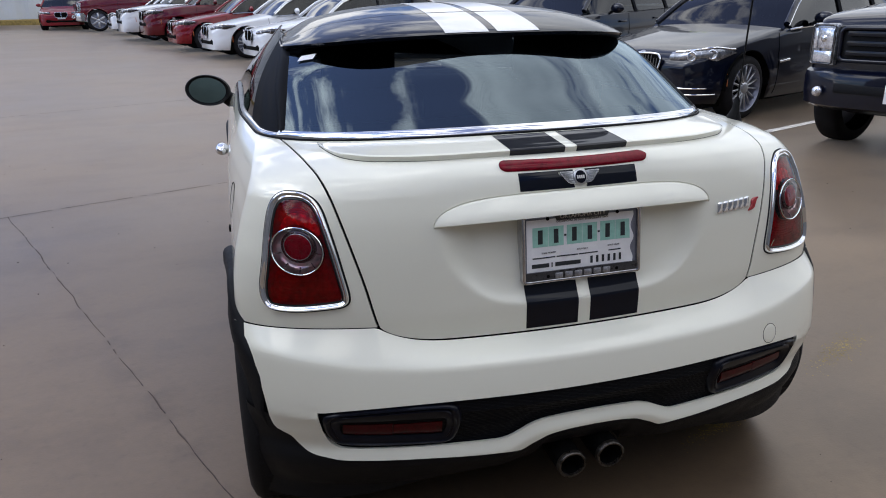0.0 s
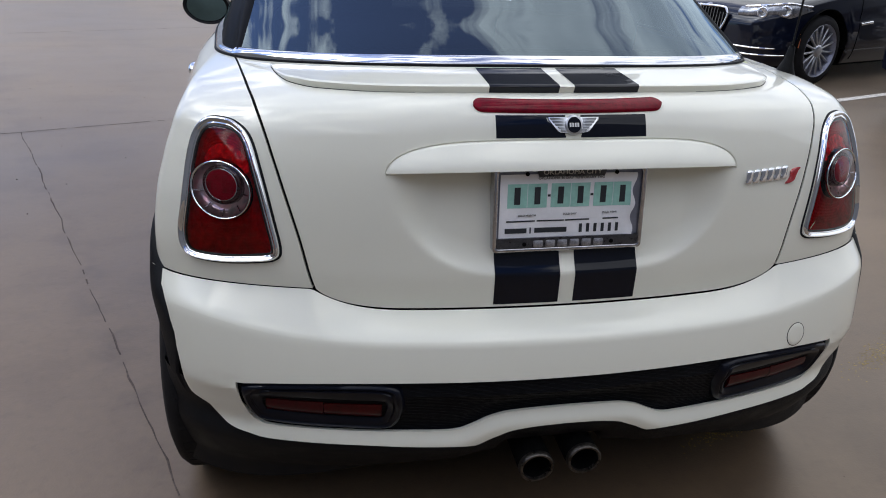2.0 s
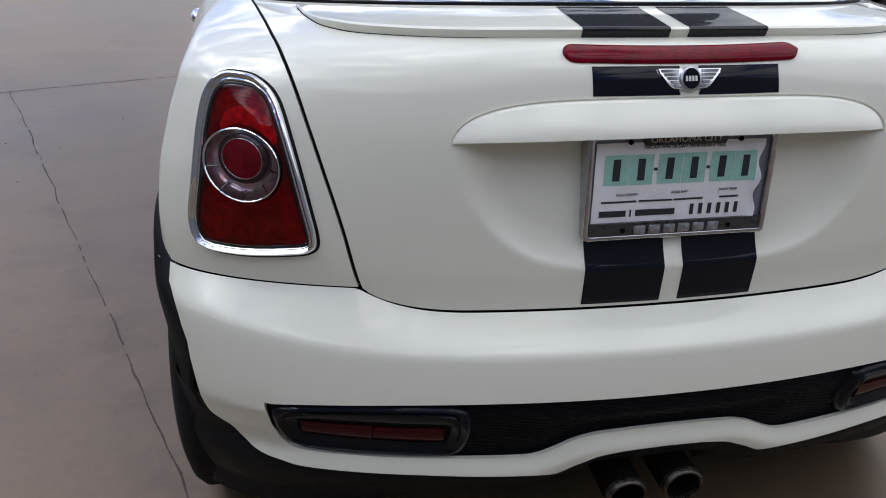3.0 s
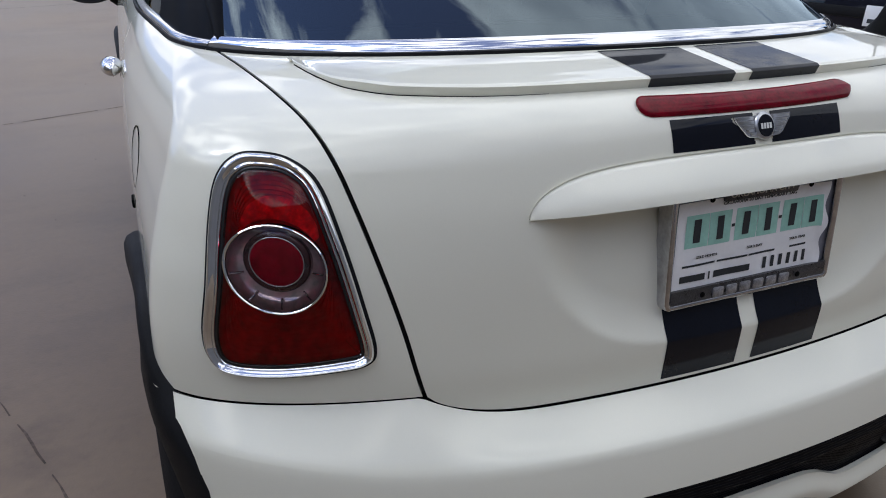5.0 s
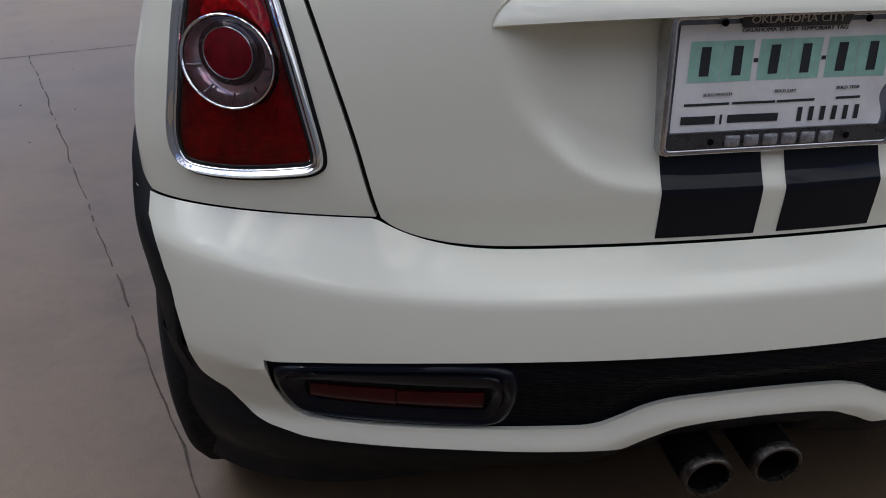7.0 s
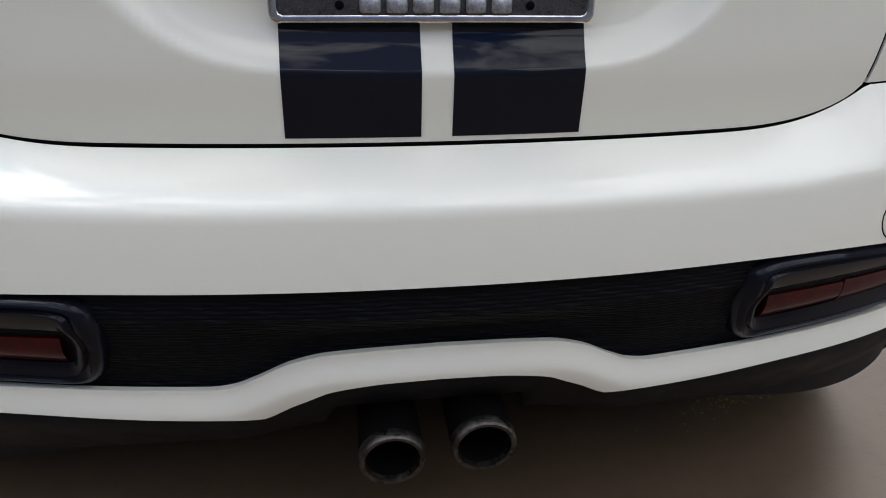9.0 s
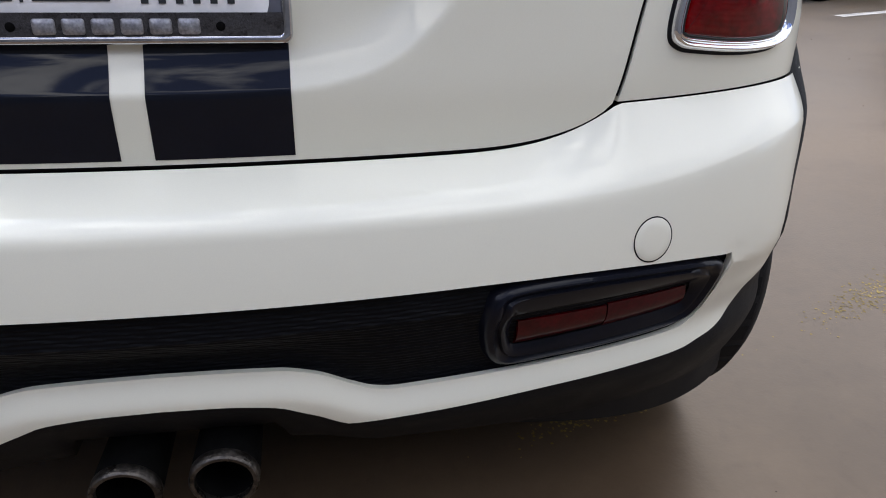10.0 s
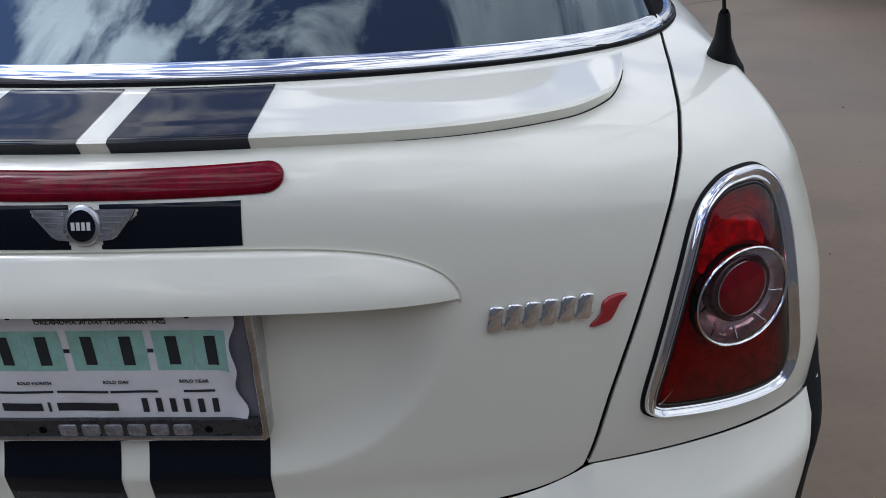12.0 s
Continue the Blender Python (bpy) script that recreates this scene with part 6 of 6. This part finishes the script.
def car(name, spec, paint, m, label, category, style, group="cars in the lot", tall_tail=False):
    """A parked car. Local axes: nose at x = 0 facing -x, +y its right-hand side."""
    root = thing(name, label, category, m, group)
    L, R, body = spec["length"], spec["wheel"], spec["body"]
    arch = R + 0.055

    def station(x):
        return smooth_row(body, x)

    def low(x):
        z = spec["sill"]
        if x < 0.5:
            z = spec["low_nose"] + (spec["sill"] - spec["low_nose"]) * x / 0.5
        for a in (spec["front"], spec["rear"]):
            d = arch**2 - (x - a) ** 2
            if d > 0:
                z = max(z, R + math.sqrt(d))
        return z

    xs = [0.0, 0.01, 0.025, 0.05, 0.09, 0.14, 0.2] + [v for v in span(0.25, L - 0.25, 110)] + [L - 0.18, L - 0.1, L - 0.04, L - 0.015, L]
    def side(x, b):
        w, sh, top = station(x)
        lo = min(low(x), sh - 0.02)
        z = lo + (sh - lo) * b
        k = (z - spec["sill"]) / max(0.1, sh - spec["sill"])
        bulge = w * (0.955 + 0.045 * math.sin(math.pi * min(1, max(0, k)) ** 0.8)) - 0.012 * smoothstep(0.55, 0.62, k) * smoothstep(0.75, 0.62, k)
        if k < 0.15:
            bulge -= 0.02 * (0.15 - k) / 0.15
        return (x, bulge, z)

    shell = bmesh.new()
    cols = []
    for x in xs:
        w, sh, top = station(x)
        right = [side(x, b) for b in span(0, 1, 14)]
        e = right[-1][1]
        over = [(x, e * (1 - 0.025 * k) if k < 2 else e * (1 - 0.05 - (k - 2) * 0.158), sh + (top - sh) * math.sin(min(1, k / 8) * math.pi / 2) ** 0.85) for k in range(1, 8)]
        half = right + over
        cols.append([shell.verts.new(p) for p in half] + [shell.verts.new((x, 0, top))] + [shell.verts.new((p[0], -p[1], p[2])) for p in half[::-1]])
    for a, b in zip(cols, cols[1:]):
        for i in range(len(a) - 1):
            shell.faces.new((a[i], b[i], b[i + 1], a[i + 1]))
    shell.faces.new(cols[0])
    shell.faces.new(cols[-1][::-1])
    bmesh.ops.recalc_face_normals(shell, faces=shell.faces)
    ob = part("body", shell, paint, root)
    sharpen(ob, 50)
    part("underbody", box(0.15, L - 0.15, -station(1)[0] + 0.14, station(1)[0] - 0.14, spec["sill"] - 0.04, spec["sill"] + 0.30, 0.02), SOOT_SHADE, root)

    # cabin: glass band with painted pillars and roof
    cab = spec["cabin"]
    x0, x1 = cab[0][0], cab[-1][0]

    def cabin(x):
        return smooth_row(cab, x)

    def glass_side(a, b):
        x = x0 + (x1 - x0) * a
        z, w = cabin(x)
        base_w = station(x)[0] * (0.965 if style == "sedan" else 0.92)
        sh = station(x)[1]
        return (x, base_w + (w - base_w) * b, sh + (z - 0.05 - sh) * b)

    for s in (1, -1):
        bm = grid(lambda a, b: tuple(Vector(glass_side(a, b)) * 1), span(0.06, 0.95, 34), span(0, 1, 6))
        for v in bm.verts:
            v.co.y *= s
        part("side_window", outward(bm, (2.4, 0, 0.9)), CAR_GLASS, root)
        for f in (0.42, 0.70) if style != "pickup" else (0.45, 0.80):
            p0, p1 = Vector(glass_side(f, 0)), Vector(glass_side(f + 0.01, 1))
            p0.y, p1.y = s * (p0.y + 0.004), s * (p1.y + 0.004)
            part("door_pillar", tube([p0, (p0 + p1) / 2, p1], 0.030, 6), BLACK_PLASTIC, root)
        line = [Vector(glass_side(f, 0)) for f in span(0.04, 0.97, 24)]
        part("window_trim", tube([(p.x, s * (p.y + 0.006), p.z + 0.004) for p in line], 0.012, 6), CHROME if style == "sedan" else BLACK_PLASTIC, root)
        rail = [Vector(glass_side(f, 1)) for f in span(0.03, 0.985, 30)]
        part("roof_rail", tube([(p.x, s * (p.y + 0.002), p.z + 0.006) for p in rail], 0.034, 8), paint, root)
        if style == "sedan":
            part("rail_trim", tube([(p.x, s * (p.y + 0.030), p.z - 0.012) for p in rail], 0.010, 6), CHROME, root)

    def across(xa, xb, n, lift=0.0):
        def f(a, t):
            x = xa + (xb - xa) * t
            z, w = cabin(x)
            return (x, w * a, z + lift - 0.05 * a * a)
        return grid(f, span(-1, 1, 14), span(0, 1, n))

    part("roof", skirt(outward(across(cab[1][0], cab[-2][0], 24), (2.8, 0, 0.5)), 0.02), paint, root)
    part("windscreen", outward(across(cab[0][0] + 0.02, cab[1][0] - 0.01, 14), (2.6, 0, 0.8)), CAR_GLASS, root)
    part("rear_window", outward(across(cab[-2][0] + 0.02, cab[-1][0] - 0.02, 14), (2.6, 0, 0.8)), CAR_GLASS, root)
    part("cabin_lining", box(x0 + 0.55, x1 - 0.5, -0.55, 0.55, station(2)[1] - 0.3, station(2)[1] + 0.02), SEAT_CLOTH, root)
    for s in (1, -1):
        part("seat", box(x0 + 1.12, x0 + 1.28, s * 0.36 - 0.22, s * 0.36 + 0.22, station(2)[1] - 0.2, station(2)[1] + 0.28, 0.05), SEAT_CLOTH, root)

    # wheels
    for a in (spec["front"], spec["rear"]):
        for s in (1, -1):
            w = station(a)[0]
            hub = new("wheel")
            hub.parent = root
            hub.location = (a, s * (w - (0.10 if style == "pickup" else 0.135)), R)
            hub.rotation_euler = (0, 0, math.pi / 2 if s > 0 else -math.pi / 2)
            t = 0.235
            rr = R * 0.72
            part("tyre", lathe([(-t / 2, rr + 0.01), (-t / 2 - 0.005, R * 0.86), (-t / 2 + 0.02, R - 0.008), (-t / 2 + 0.05, R), (t / 2 - 0.05, R), (t / 2 - 0.02, R - 0.008), (t / 2 + 0.005, R * 0.86), (t / 2, rr + 0.01)], 48), RUBBER, hub)
            rim = part("rim", lathe([(0.0, 0.06), (0.01, rr - 0.03), (0.06, rr - 0.015), (t / 2 - 0.01, rr), (t / 2 + 0.002, rr + 0.008), (t / 2 - 0.004, rr + 0.014)], 48), GREY_PLATE, hub)
            spokes = 15 if style == "sedan" else 6
            for k in range(spokes):
                width = 0.010 if spokes == 15 else 0.036
                b2 = box(0.070, 0.098, -width, width, 0.03, rr + 0.004, 0.006, 1)
                part("spoke", moved(b2, Matrix.Rotation(2 * math.pi * k / spokes, 4, "X")), RIM_METAL, rim)
            part("hub_cap", lathe([(0.08, 0.07), (0.105, 0.055), (0.110, 0.03), (0.110, 0.001)], 20), RIM_METAL, rim)
            part("wheel_well", grid(lambda q, b: (a + (arch + 0.004) * math.cos(math.pi * q), s * (w - 0.42 + 0.415 * b), R + (arch + 0.004) * math.sin(math.pi * q)), span(0, 1, 20), span(0, 1, 2)), SOOT_SHADE, root)

    # mirrors, door gaps, handles
    zb = station(x0 + 0.45)[1]
    for s in (1, -1):
        w = station(x0 + 0.5)[0]
        big = 1.25 if style == "pickup" else 1.0
        bm = bmesh.new()
        bmesh.ops.create_uvsphere(bm, u_segments=20, v_segments=12, radius=1)
        for v in bm.verts:
            v.co.x = v.co.x * 0.07 * big if v.co.x < 0 else v.co.x * 0.035 * big
            v.co.y *= 0.115 * big
            v.co.z *= 0.072 * big
        part("wing_mirror", moved(bm, Matrix.Translation((x0 + 0.62, s * (w + 0.09), zb + 0.10))), paint if style != "pickup" else BLACK_PLASTIC, root)
        part("mirror_arm", tube([(x0 + 0.62, s * (w - 0.06), zb + 0.02), (x0 + 0.62, s * (w + 0.03), zb + 0.07)], 0.022, 8), BLACK_PLASTIC, root)
        for x in (spec["front"] + arch + 0.14, 2.55, spec["rear"] - arch * 0.55) if style != "pickup" else (1.50, 2.62, 3.80):
            pts = [side(x, b) for b in span(0.06, 1, 14)]
            part("door_gap", tube([(p[0], s * (p[1] + 0.0015), p[2]) for p in pts], 0.004, 5), SOOT_SHADE, root)
        for x in (2.38, 3.35):
            p = side(x, 0.86)
            part("door_handle", box(x - 0.10, x + 0.08, s * p[1] - 0.025, s * p[1] + 0.025, p[2] - 0.014, p[2] + 0.014, 0.008), CHROME if style == "sedan" else paint, root)
    return root, station, side


def front_sheet_at(station, y, x_hint):
    """How far back the nose's skin lies at a distance y from the middle."""
    lo, hi = 0.0, 0.9
    for _ in range(24):
        mid = (lo + hi) / 2
        if station(mid)[0] < abs(y):
            lo = mid
        else:
            hi = mid
    return hi


def kidney_front(root, station, side, zk, size, lamps_z, bright, slat=CHROME, intake=True):
    """A nose with twin rounded grilles, slanting lamps, lower intakes and bright strips."""
    for s in (1, -1):
        loop = round_loop([(0.03, -0.5), (0.03, 0.42), (0.10, 0.5), (0.80, 0.5), (0.96, 0.38), (1.0, 0.1), (0.86, -0.42), (0.72, -0.5)], 4)
        pts = [(s * u * size[0], v * size[1]) for u, v in loop]
        lean = 0.10
        put = lambda u, v, w: (-0.012 - w + lean * v + 0.10 * u * u, u, zk + v)
        g = part("kidney_grille", prism(pts, 0.03, put, 0.006), SOOT_SHADE, root, "dark grille in a chrome surround")
        part("grille_surround", tube([put(u, v, 0.03) for u, v in pts], 0.012 if size[0] > 0.3 else 0.007, 8, closed=True), CHROME, g)
        for k in range(1, 9):
            u = s * size[0] * (0.03 + 0.95 * k / 9)
            h = size[1] * (0.44 if k < 7 else 0.30)
            part("grille_slat", tube([put(u, -h, 0.033), put(u, h, 0.033)], 0.006, 5), slat, g)
        # lamp wraps from the nose on to the wing
        def lamp(a, b):
            y0, y1 = (0.43 if size[0] > 0.3 else 0.40), station(0.45)[0]
            t = a
            x = 0.035 + 0.46 * t**2.0
            w = min(y0 + (y1 - y0) * math.sin(t * math.pi / 2) ** 0.8, station(x)[0] + 0.004)
            h = ((0.056 + 0.030 * t) if size[0] > 0.3 else (0.045 + 0.022 * t)) * (1 - 0.75 * smoothstep(0.55, 1.0, t))
            return (x - 0.014 + 0.05 * b * b, s * w, lamps_z + 0.062 * t + h * b)
        head = part("headlamp", skirt(grid(lamp, span(0, 1, 22), span(-1, 1, 6)), 0.02), LAMP_GREY if size[0] > 0.3 else LAMP_DARK, root, "clear headlamp with twin rings")
        for t in (0.30, 0.62):
            c = Vector(lamp(t, 0.0))
            k = 0.054 if size[0] > 0.3 else 0.034
            bm = lathe([(0.0, k), (-0.006, k * 0.9), (-0.006, k * 0.76), (0.01, k * 0.62), (0.012, 0.004)], 24)
            part("lamp_ring", moved(bm, Matrix.Translation(c + Vector((-0.010, 0, 0))) @ Matrix.Rotation(radians(-s * 40 * t), 4, "Z")), LAMP_BRIGHT, head)
        brow = [Vector(lamp(t, 0.96)) + Vector((-0.008, 0, 0)) for t in span(0.04, 0.96, 14)]
        part("lamp_brow", tube(brow, 0.012, 6), LAMP_BRIGHT, head)
        if intake:
            zc = lamps_z - 0.30
            for k, z in enumerate((zc - 0.01, zc - 0.075)):
                pts = [(front_sheet_at(station, y / 0.985, 0) - 0.012, s * y, z) for y in span(0.34, 0.865, 12)]
                part("bumper_strip", tube(pts, 0.008, 6), CHROME, root, "chrome strip in the bumper")
        else:
            zc = lamps_z - 0.30
            pts = [(0.02 + 0.32 * ((y - 0.30) / 0.5) ** 3, s * y, zc) for y in span(0.40, 0.80, 10)]
            part("lower_intake", tube(pts, 0.080, 8, taper=lambda t: 0.55 + 0.6 * math.sin(math.pi * t)), SOOT_SHADE, root)
            part("fog_lamp", moved(lathe([(0, 0.04), (-0.012, 0.03), (-0.014, 0.003)], 16), Matrix.Translation((0.06, s * 0.66, zc))), LAMP_BRIGHT, root)
    part("front_intake", box(-0.012, 0.12, -0.42, 0.42, lamps_z - 0.36, lamps_z - 0.27, 0.03), SOOT_SHADE, root)
    part("front_badge", moved(lathe([(0, 0.038), (0.008, 0.036), (0.010, 0.003)], 20, "z"), Matrix.Translation((0.10, 0, station(0.1)[2] - 0.004)) @ Matrix.Rotation(radians(-35), 4, "Y")), RIM_METAL, root)
    part("front_plate", box(-0.035, -0.022, -0.155, 0.155, lamps_z - 0.225, lamps_z - 0.075, 0.006), SNOW, root, "white dealer plate")
    for s in (1, -1):
        part("side_marker", box(0.395, 0.41, s * station(0.40)[0] - 0.008, s * station(0.40)[0] + 0.004, lamps_z - 0.30, lamps_z - 0.17, 0.003), AMBER, root)


def spot(nose, turn=27):
    """Pose of a car whose nose stands at the given place on the ground."""
    return Matrix.Translation((nose[0], nose[1], ground_z(nose[0], nose[1]))) @ Matrix.Rotation(radians(turn), 4, "Z")


def kidney_car(name, spec, paint, nose, label, category, turn=27, size=1.0, **kw):
    tall = spec is CROSSOVER
    root, st, sd = car(name, spec, paint, spot(nose, turn) @ Matrix.Scale(size, 4), label, category, "crossover" if tall else "sedan")
    kidney_front(root, st, sd, 0.84 if tall else (0.605 if size > 1 else 0.64), (0.28, 0.23) if tall else (0.345 if size > 1 else 0.25, 0.245 if size > 1 else 0.20), 0.90 if tall else 0.69, True, **kw)
    return root, st, sd


# the dark sedan beside the coupe
SEDAN_NOSE = (3.73, 6.205)
dark_sedan, sedan_station, sedan_side = kidney_car("sedan", SEDAN, NAVY, SEDAN_NOSE, "near-black navy sedan with chrome twin grilles and alloy wheels", "car", turn=20, size=1.04)
for s in (1, -1):
    p = sedan_side(1.42, 0.52)
    part("wing_vent", tube([(1.30, s * (p[1] + 0.004), p[2] + 0.02), (1.40, s * (p[1] + 0.006), p[2] + 0.03), (1.50, s * (p[1] + 0.004), p[2] + 0.035)], 0.018, 8), CHROME, dark_sedan, "chrome vent on the wing")


def windscreen_words(root, spec, text, y, t, size):
    cab = spec["cabin"]
    x = cab[0][0] + (cab[1][0] - cab[0][0]) * t
    z = smooth_row(cab, x)[0] - 0.05 * (y / smooth_row(cab, x)[1]) ** 2
    slope = math.atan2(cab[1][1] - cab[0][1], cab[1][0] - cab[0][0])
    m = Matrix.Translation((x - 0.006, y, z + 0.008)) @ Matrix.Rotation(radians(-90), 4, "Z") @ Matrix.Rotation(slope, 4, "X")
    lettering("windscreen_number", text, size, m, LIME, root)


LIME = surface("lime window paint", (0.55, 0.75, 0.03), 0.6, grain=(60, 0.05), stain=(20, 0.1))
windscreen_words(dark_sedan, SEDAN, "13", 0.60, 0.80, 0.26)

# the dark crossover beyond it
near_crossover, _, _ = kidney_car("crossover", CROSSOVER, NAVY, Vector((*SEDAN_NOSE, 0)) + Vector((-0.454, 0.891, 0)) * 2.9 + ROW * 0.2, "near-black crossover parked beyond a dark sedan", "car")

# the row of cars across the lot
for k, (spec, paint, nose, turn, label) in enumerate((
    (SEDAN, SNOW, (-0.45, 14.98), 14, "white sedan with dark twin grilles, parked in a row"),
    (SEDAN, SNOW, (-1.42, 17.32), 14, "white sedan beside a red sedan, parked in a row"),
    (SEDAN, RED_PAINT, (-2.41, 20.02), 14, "bright red sedan between white and deep red cars"),
    (CROSSOVER, DEEP_RED, (-3.45, 23.19), 14, "deep red crossover beside a red sedan"),
    (CROSSOVER, SNOW, (-4.40, 25.39), 14, "white crossover beside a deep red one"),
    (SEDAN, SNOW, (-5.27, 29.2), 14, "white sedan behind a white crossover"),
    (SEDAN, RED_PAINT, (-7.75, 33.5), 95, "small red sedan near the far wall"),
    (SEDAN, NAVY, (-11.58, 34.06), 101, "dark sedan near the far wall"),
)):
    kidney_car("crossover" if spec is CROSSOVER else "sedan", spec, paint, nose, label, "car", turn=turn, slat=SOOT_SHADE, intake=False)


def pickup(paint, m, label, big_front):
    root, st, sd = car("pickup_truck", PICKUP, paint, m, label, "truck", "pickup")
    # open load bed
    part("load_bed", box(3.98, 5.60, -0.84, 0.84, 1.30, 1.334, 0.0), SOOT_SHADE, root, "dark load bed")
    # front
    part("grille_panel", box(-0.035, 0.05, -0.70, 0.70, 0.80, 1.10, 0.03), BLACK_PLASTIC, root, "dark grille with thick bars")
    part("grille_frame", moved(tube([(-0.045, y, z) for y, z in rounded(0.66, 0.135, 0.05)], 0.018, 8, closed=True), Matrix.Translation((0, 0, 0.95))), paint, root)
    for z in (0.88, 0.96, 1.04):
        part("grille_bar", box(-0.065, -0.03, -0.60, 0.60, z - 0.022, z + 0.022, 0.012), BLACK_PAINT, root)
    for s in (1, -1):
        place = Matrix.Translation((0.03, s * 0.845, 0)) @ Matrix.Rotation(radians(-s * 12), 4, "Z") @ Matrix.Diagonal((1, s, 1, 1))
        lamp = part("headlamp", moved(box(-0.03, 0.14, -0.150, 0.115, 0.76, 1.12, 0.03), place), LAMP_GREY, root, "tall clear headlamp with chrome reflectors")
        part("lamp_reflector", moved(box(-0.040, 0.0, -0.120, 0.035, 0.90, 1.08, 0.02), place), LAMP_BRIGHT, lamp)
        part("lamp_bulb", moved(lathe([(-0.052, 0.001), (-0.048, 0.026), (-0.038, 0.034)], 20), place @ Matrix.Translation((0, -0.025, 0.99))), CHROME, lamp)
        part("lamp_indicator", moved(box(-0.038, 0.0, -0.120, 0.080, 0.785, 0.885, 0.015), place), LAMP_BRIGHT, lamp)
        part("lamp_marker", moved(box(-0.036, 0.0, 0.050, 0.095, 0.90, 1.08, 0.01), place), LAMP_BRIGHT, lamp)
        part("lamp_trim", moved(tube([(-0.040, y - 0.018, z + 0.94) for y, z in rounded(0.118, 0.165, 0.03)], 0.007, 6, closed=True), place), LAMP_DARK, lamp)
        part("fog_lamp", moved(lathe([(0.0, 0.045), (-0.022, 0.040), (-0.032, 0.024), (-0.034, 0.002)], 24), Matrix.Translation((-0.16, s * 0.74, 0.550))), LAMP_BRIGHT, root, "round fog lamp")
        part("tail_lamp", box(5.58, 5.715, s * 0.90 - 0.09, s * 0.90 + 0.09, 0.90, 1.28, 0.02), BRIGHT_RED_LENS, root)
    bum = bmesh.new()
    ys = span(-1.0, 1.0, 24)
    sec = [(0.10, 0.745), (-0.10, 0.735), (-0.155, 0.71), (-0.17, 0.66), (-0.165, 0.53), (-0.14, 0.43), (-0.05, 0.39), (0.10, 0.39)]
    rows = [[bum.verts.new((x + 0.20 * abs(y) ** 6, y * 0.985, z)) for x, z in sec] for y in ys]
    for a, b in zip(rows, rows[1:]):
        for i in range(len(sec) - 1):
            bum.faces.new((a[i], a[i + 1], b[i + 1], b[i]))
    bum.faces.new(rows[0])
    bum.faces.new(rows[-1][::-1])
    bmesh.ops.recalc_face_normals(bum, faces=bum.faces)
    sharpen(part("front_bumper", bum, paint if big_front else CHROME, root, "painted front bumper" if big_front else "chrome front bumper"), 40)
    part("bumper_recess", box(-0.178, -0.10, -0.60, 0.60, 0.55, 0.63, 0.02), BLACK_PLASTIC, root)
    plate_ob = part("front_plate", box(-0.192, -0.178, -0.155, 0.155, 0.50, 0.65, 0.006), SNOW, root, "white dealer plate")
    part("plate_mark", box(-0.1945, -0.1915, -0.125, 0.125, 0.525, 0.555, 0.001), INK, plate_ob)
    part("front_valance", box(0.05, 0.4, -0.60, 0.60, 0.36, 0.46, 0.04), BLACK_PLASTIC, root)
    part("rear_bumper", box(5.66, 5.84, -0.95, 0.95, 0.52, 0.72, 0.04), CHROME, root, "chrome rear bumper")
    for s in (1, -1):
        for a in (PICKUP["front"], PICKUP["rear"]):
            pts = [(a + 0.475 * math.cos(t), s * 1.0, 0.42 + 0.475 * math.sin(t)) for t in [math.pi * k / 16 for k in range(17)]]
            part("arch_flare", tube(pts, 0.022, 6), paint, root)
    return root


pickup(TRUCK_NAVY, spot((4.52, 3.165), 17), "dark navy pickup truck with tall clear headlamps", True)
pickup(DEEP_RED, spot((-6.95, 32.6), 14), "deep red pickup truck with a chrome bumper, parked in a row", False)

# ---- far wall ----
WALL = Vector((-14, 41.5, 0.55))
wall = bmesh.new()
prev = None
n_rib = 300
for k in range(n_rib * 2 + 1):
    p = WALL + Vector((1, 0, 0)) * (-60 + 0.2 * k) + Vector((0, 1, 0)) * (0.05 if (k // 2) % 2 else 0.0)
    row = [wall.verts.new(p + Vector((0, 0, z))) for z in (0.0, 7.0)]
    if prev:
        wall.faces.new((prev[0], row[0], row[1], prev[1]))
    prev = row
bmesh.ops.recalc_face_normals(wall, faces=wall.faces)
tagged(part("wall_north", wall, METAL_WALL, smooth=False), "white ribbed metal wall of a far building", "wall", kind="structure")
back = box(-60, 60, 0.3, 12, 0.0, 7.02)
tagged(part("building_block", moved(back, Matrix.Translation(WALL)), METAL_WALL, smooth=False), "plain block of a far building", "building", kind="structure")
kerb = box(-60, 60, -1.2, -0.1, -0.05, 0.28, 0.04)
tagged(part("kerb", moved(kerb, Matrix.Translation(WALL)), YELLOW, smooth=False), "yellow painted kerb along the wall", "kerb", kind="structure")
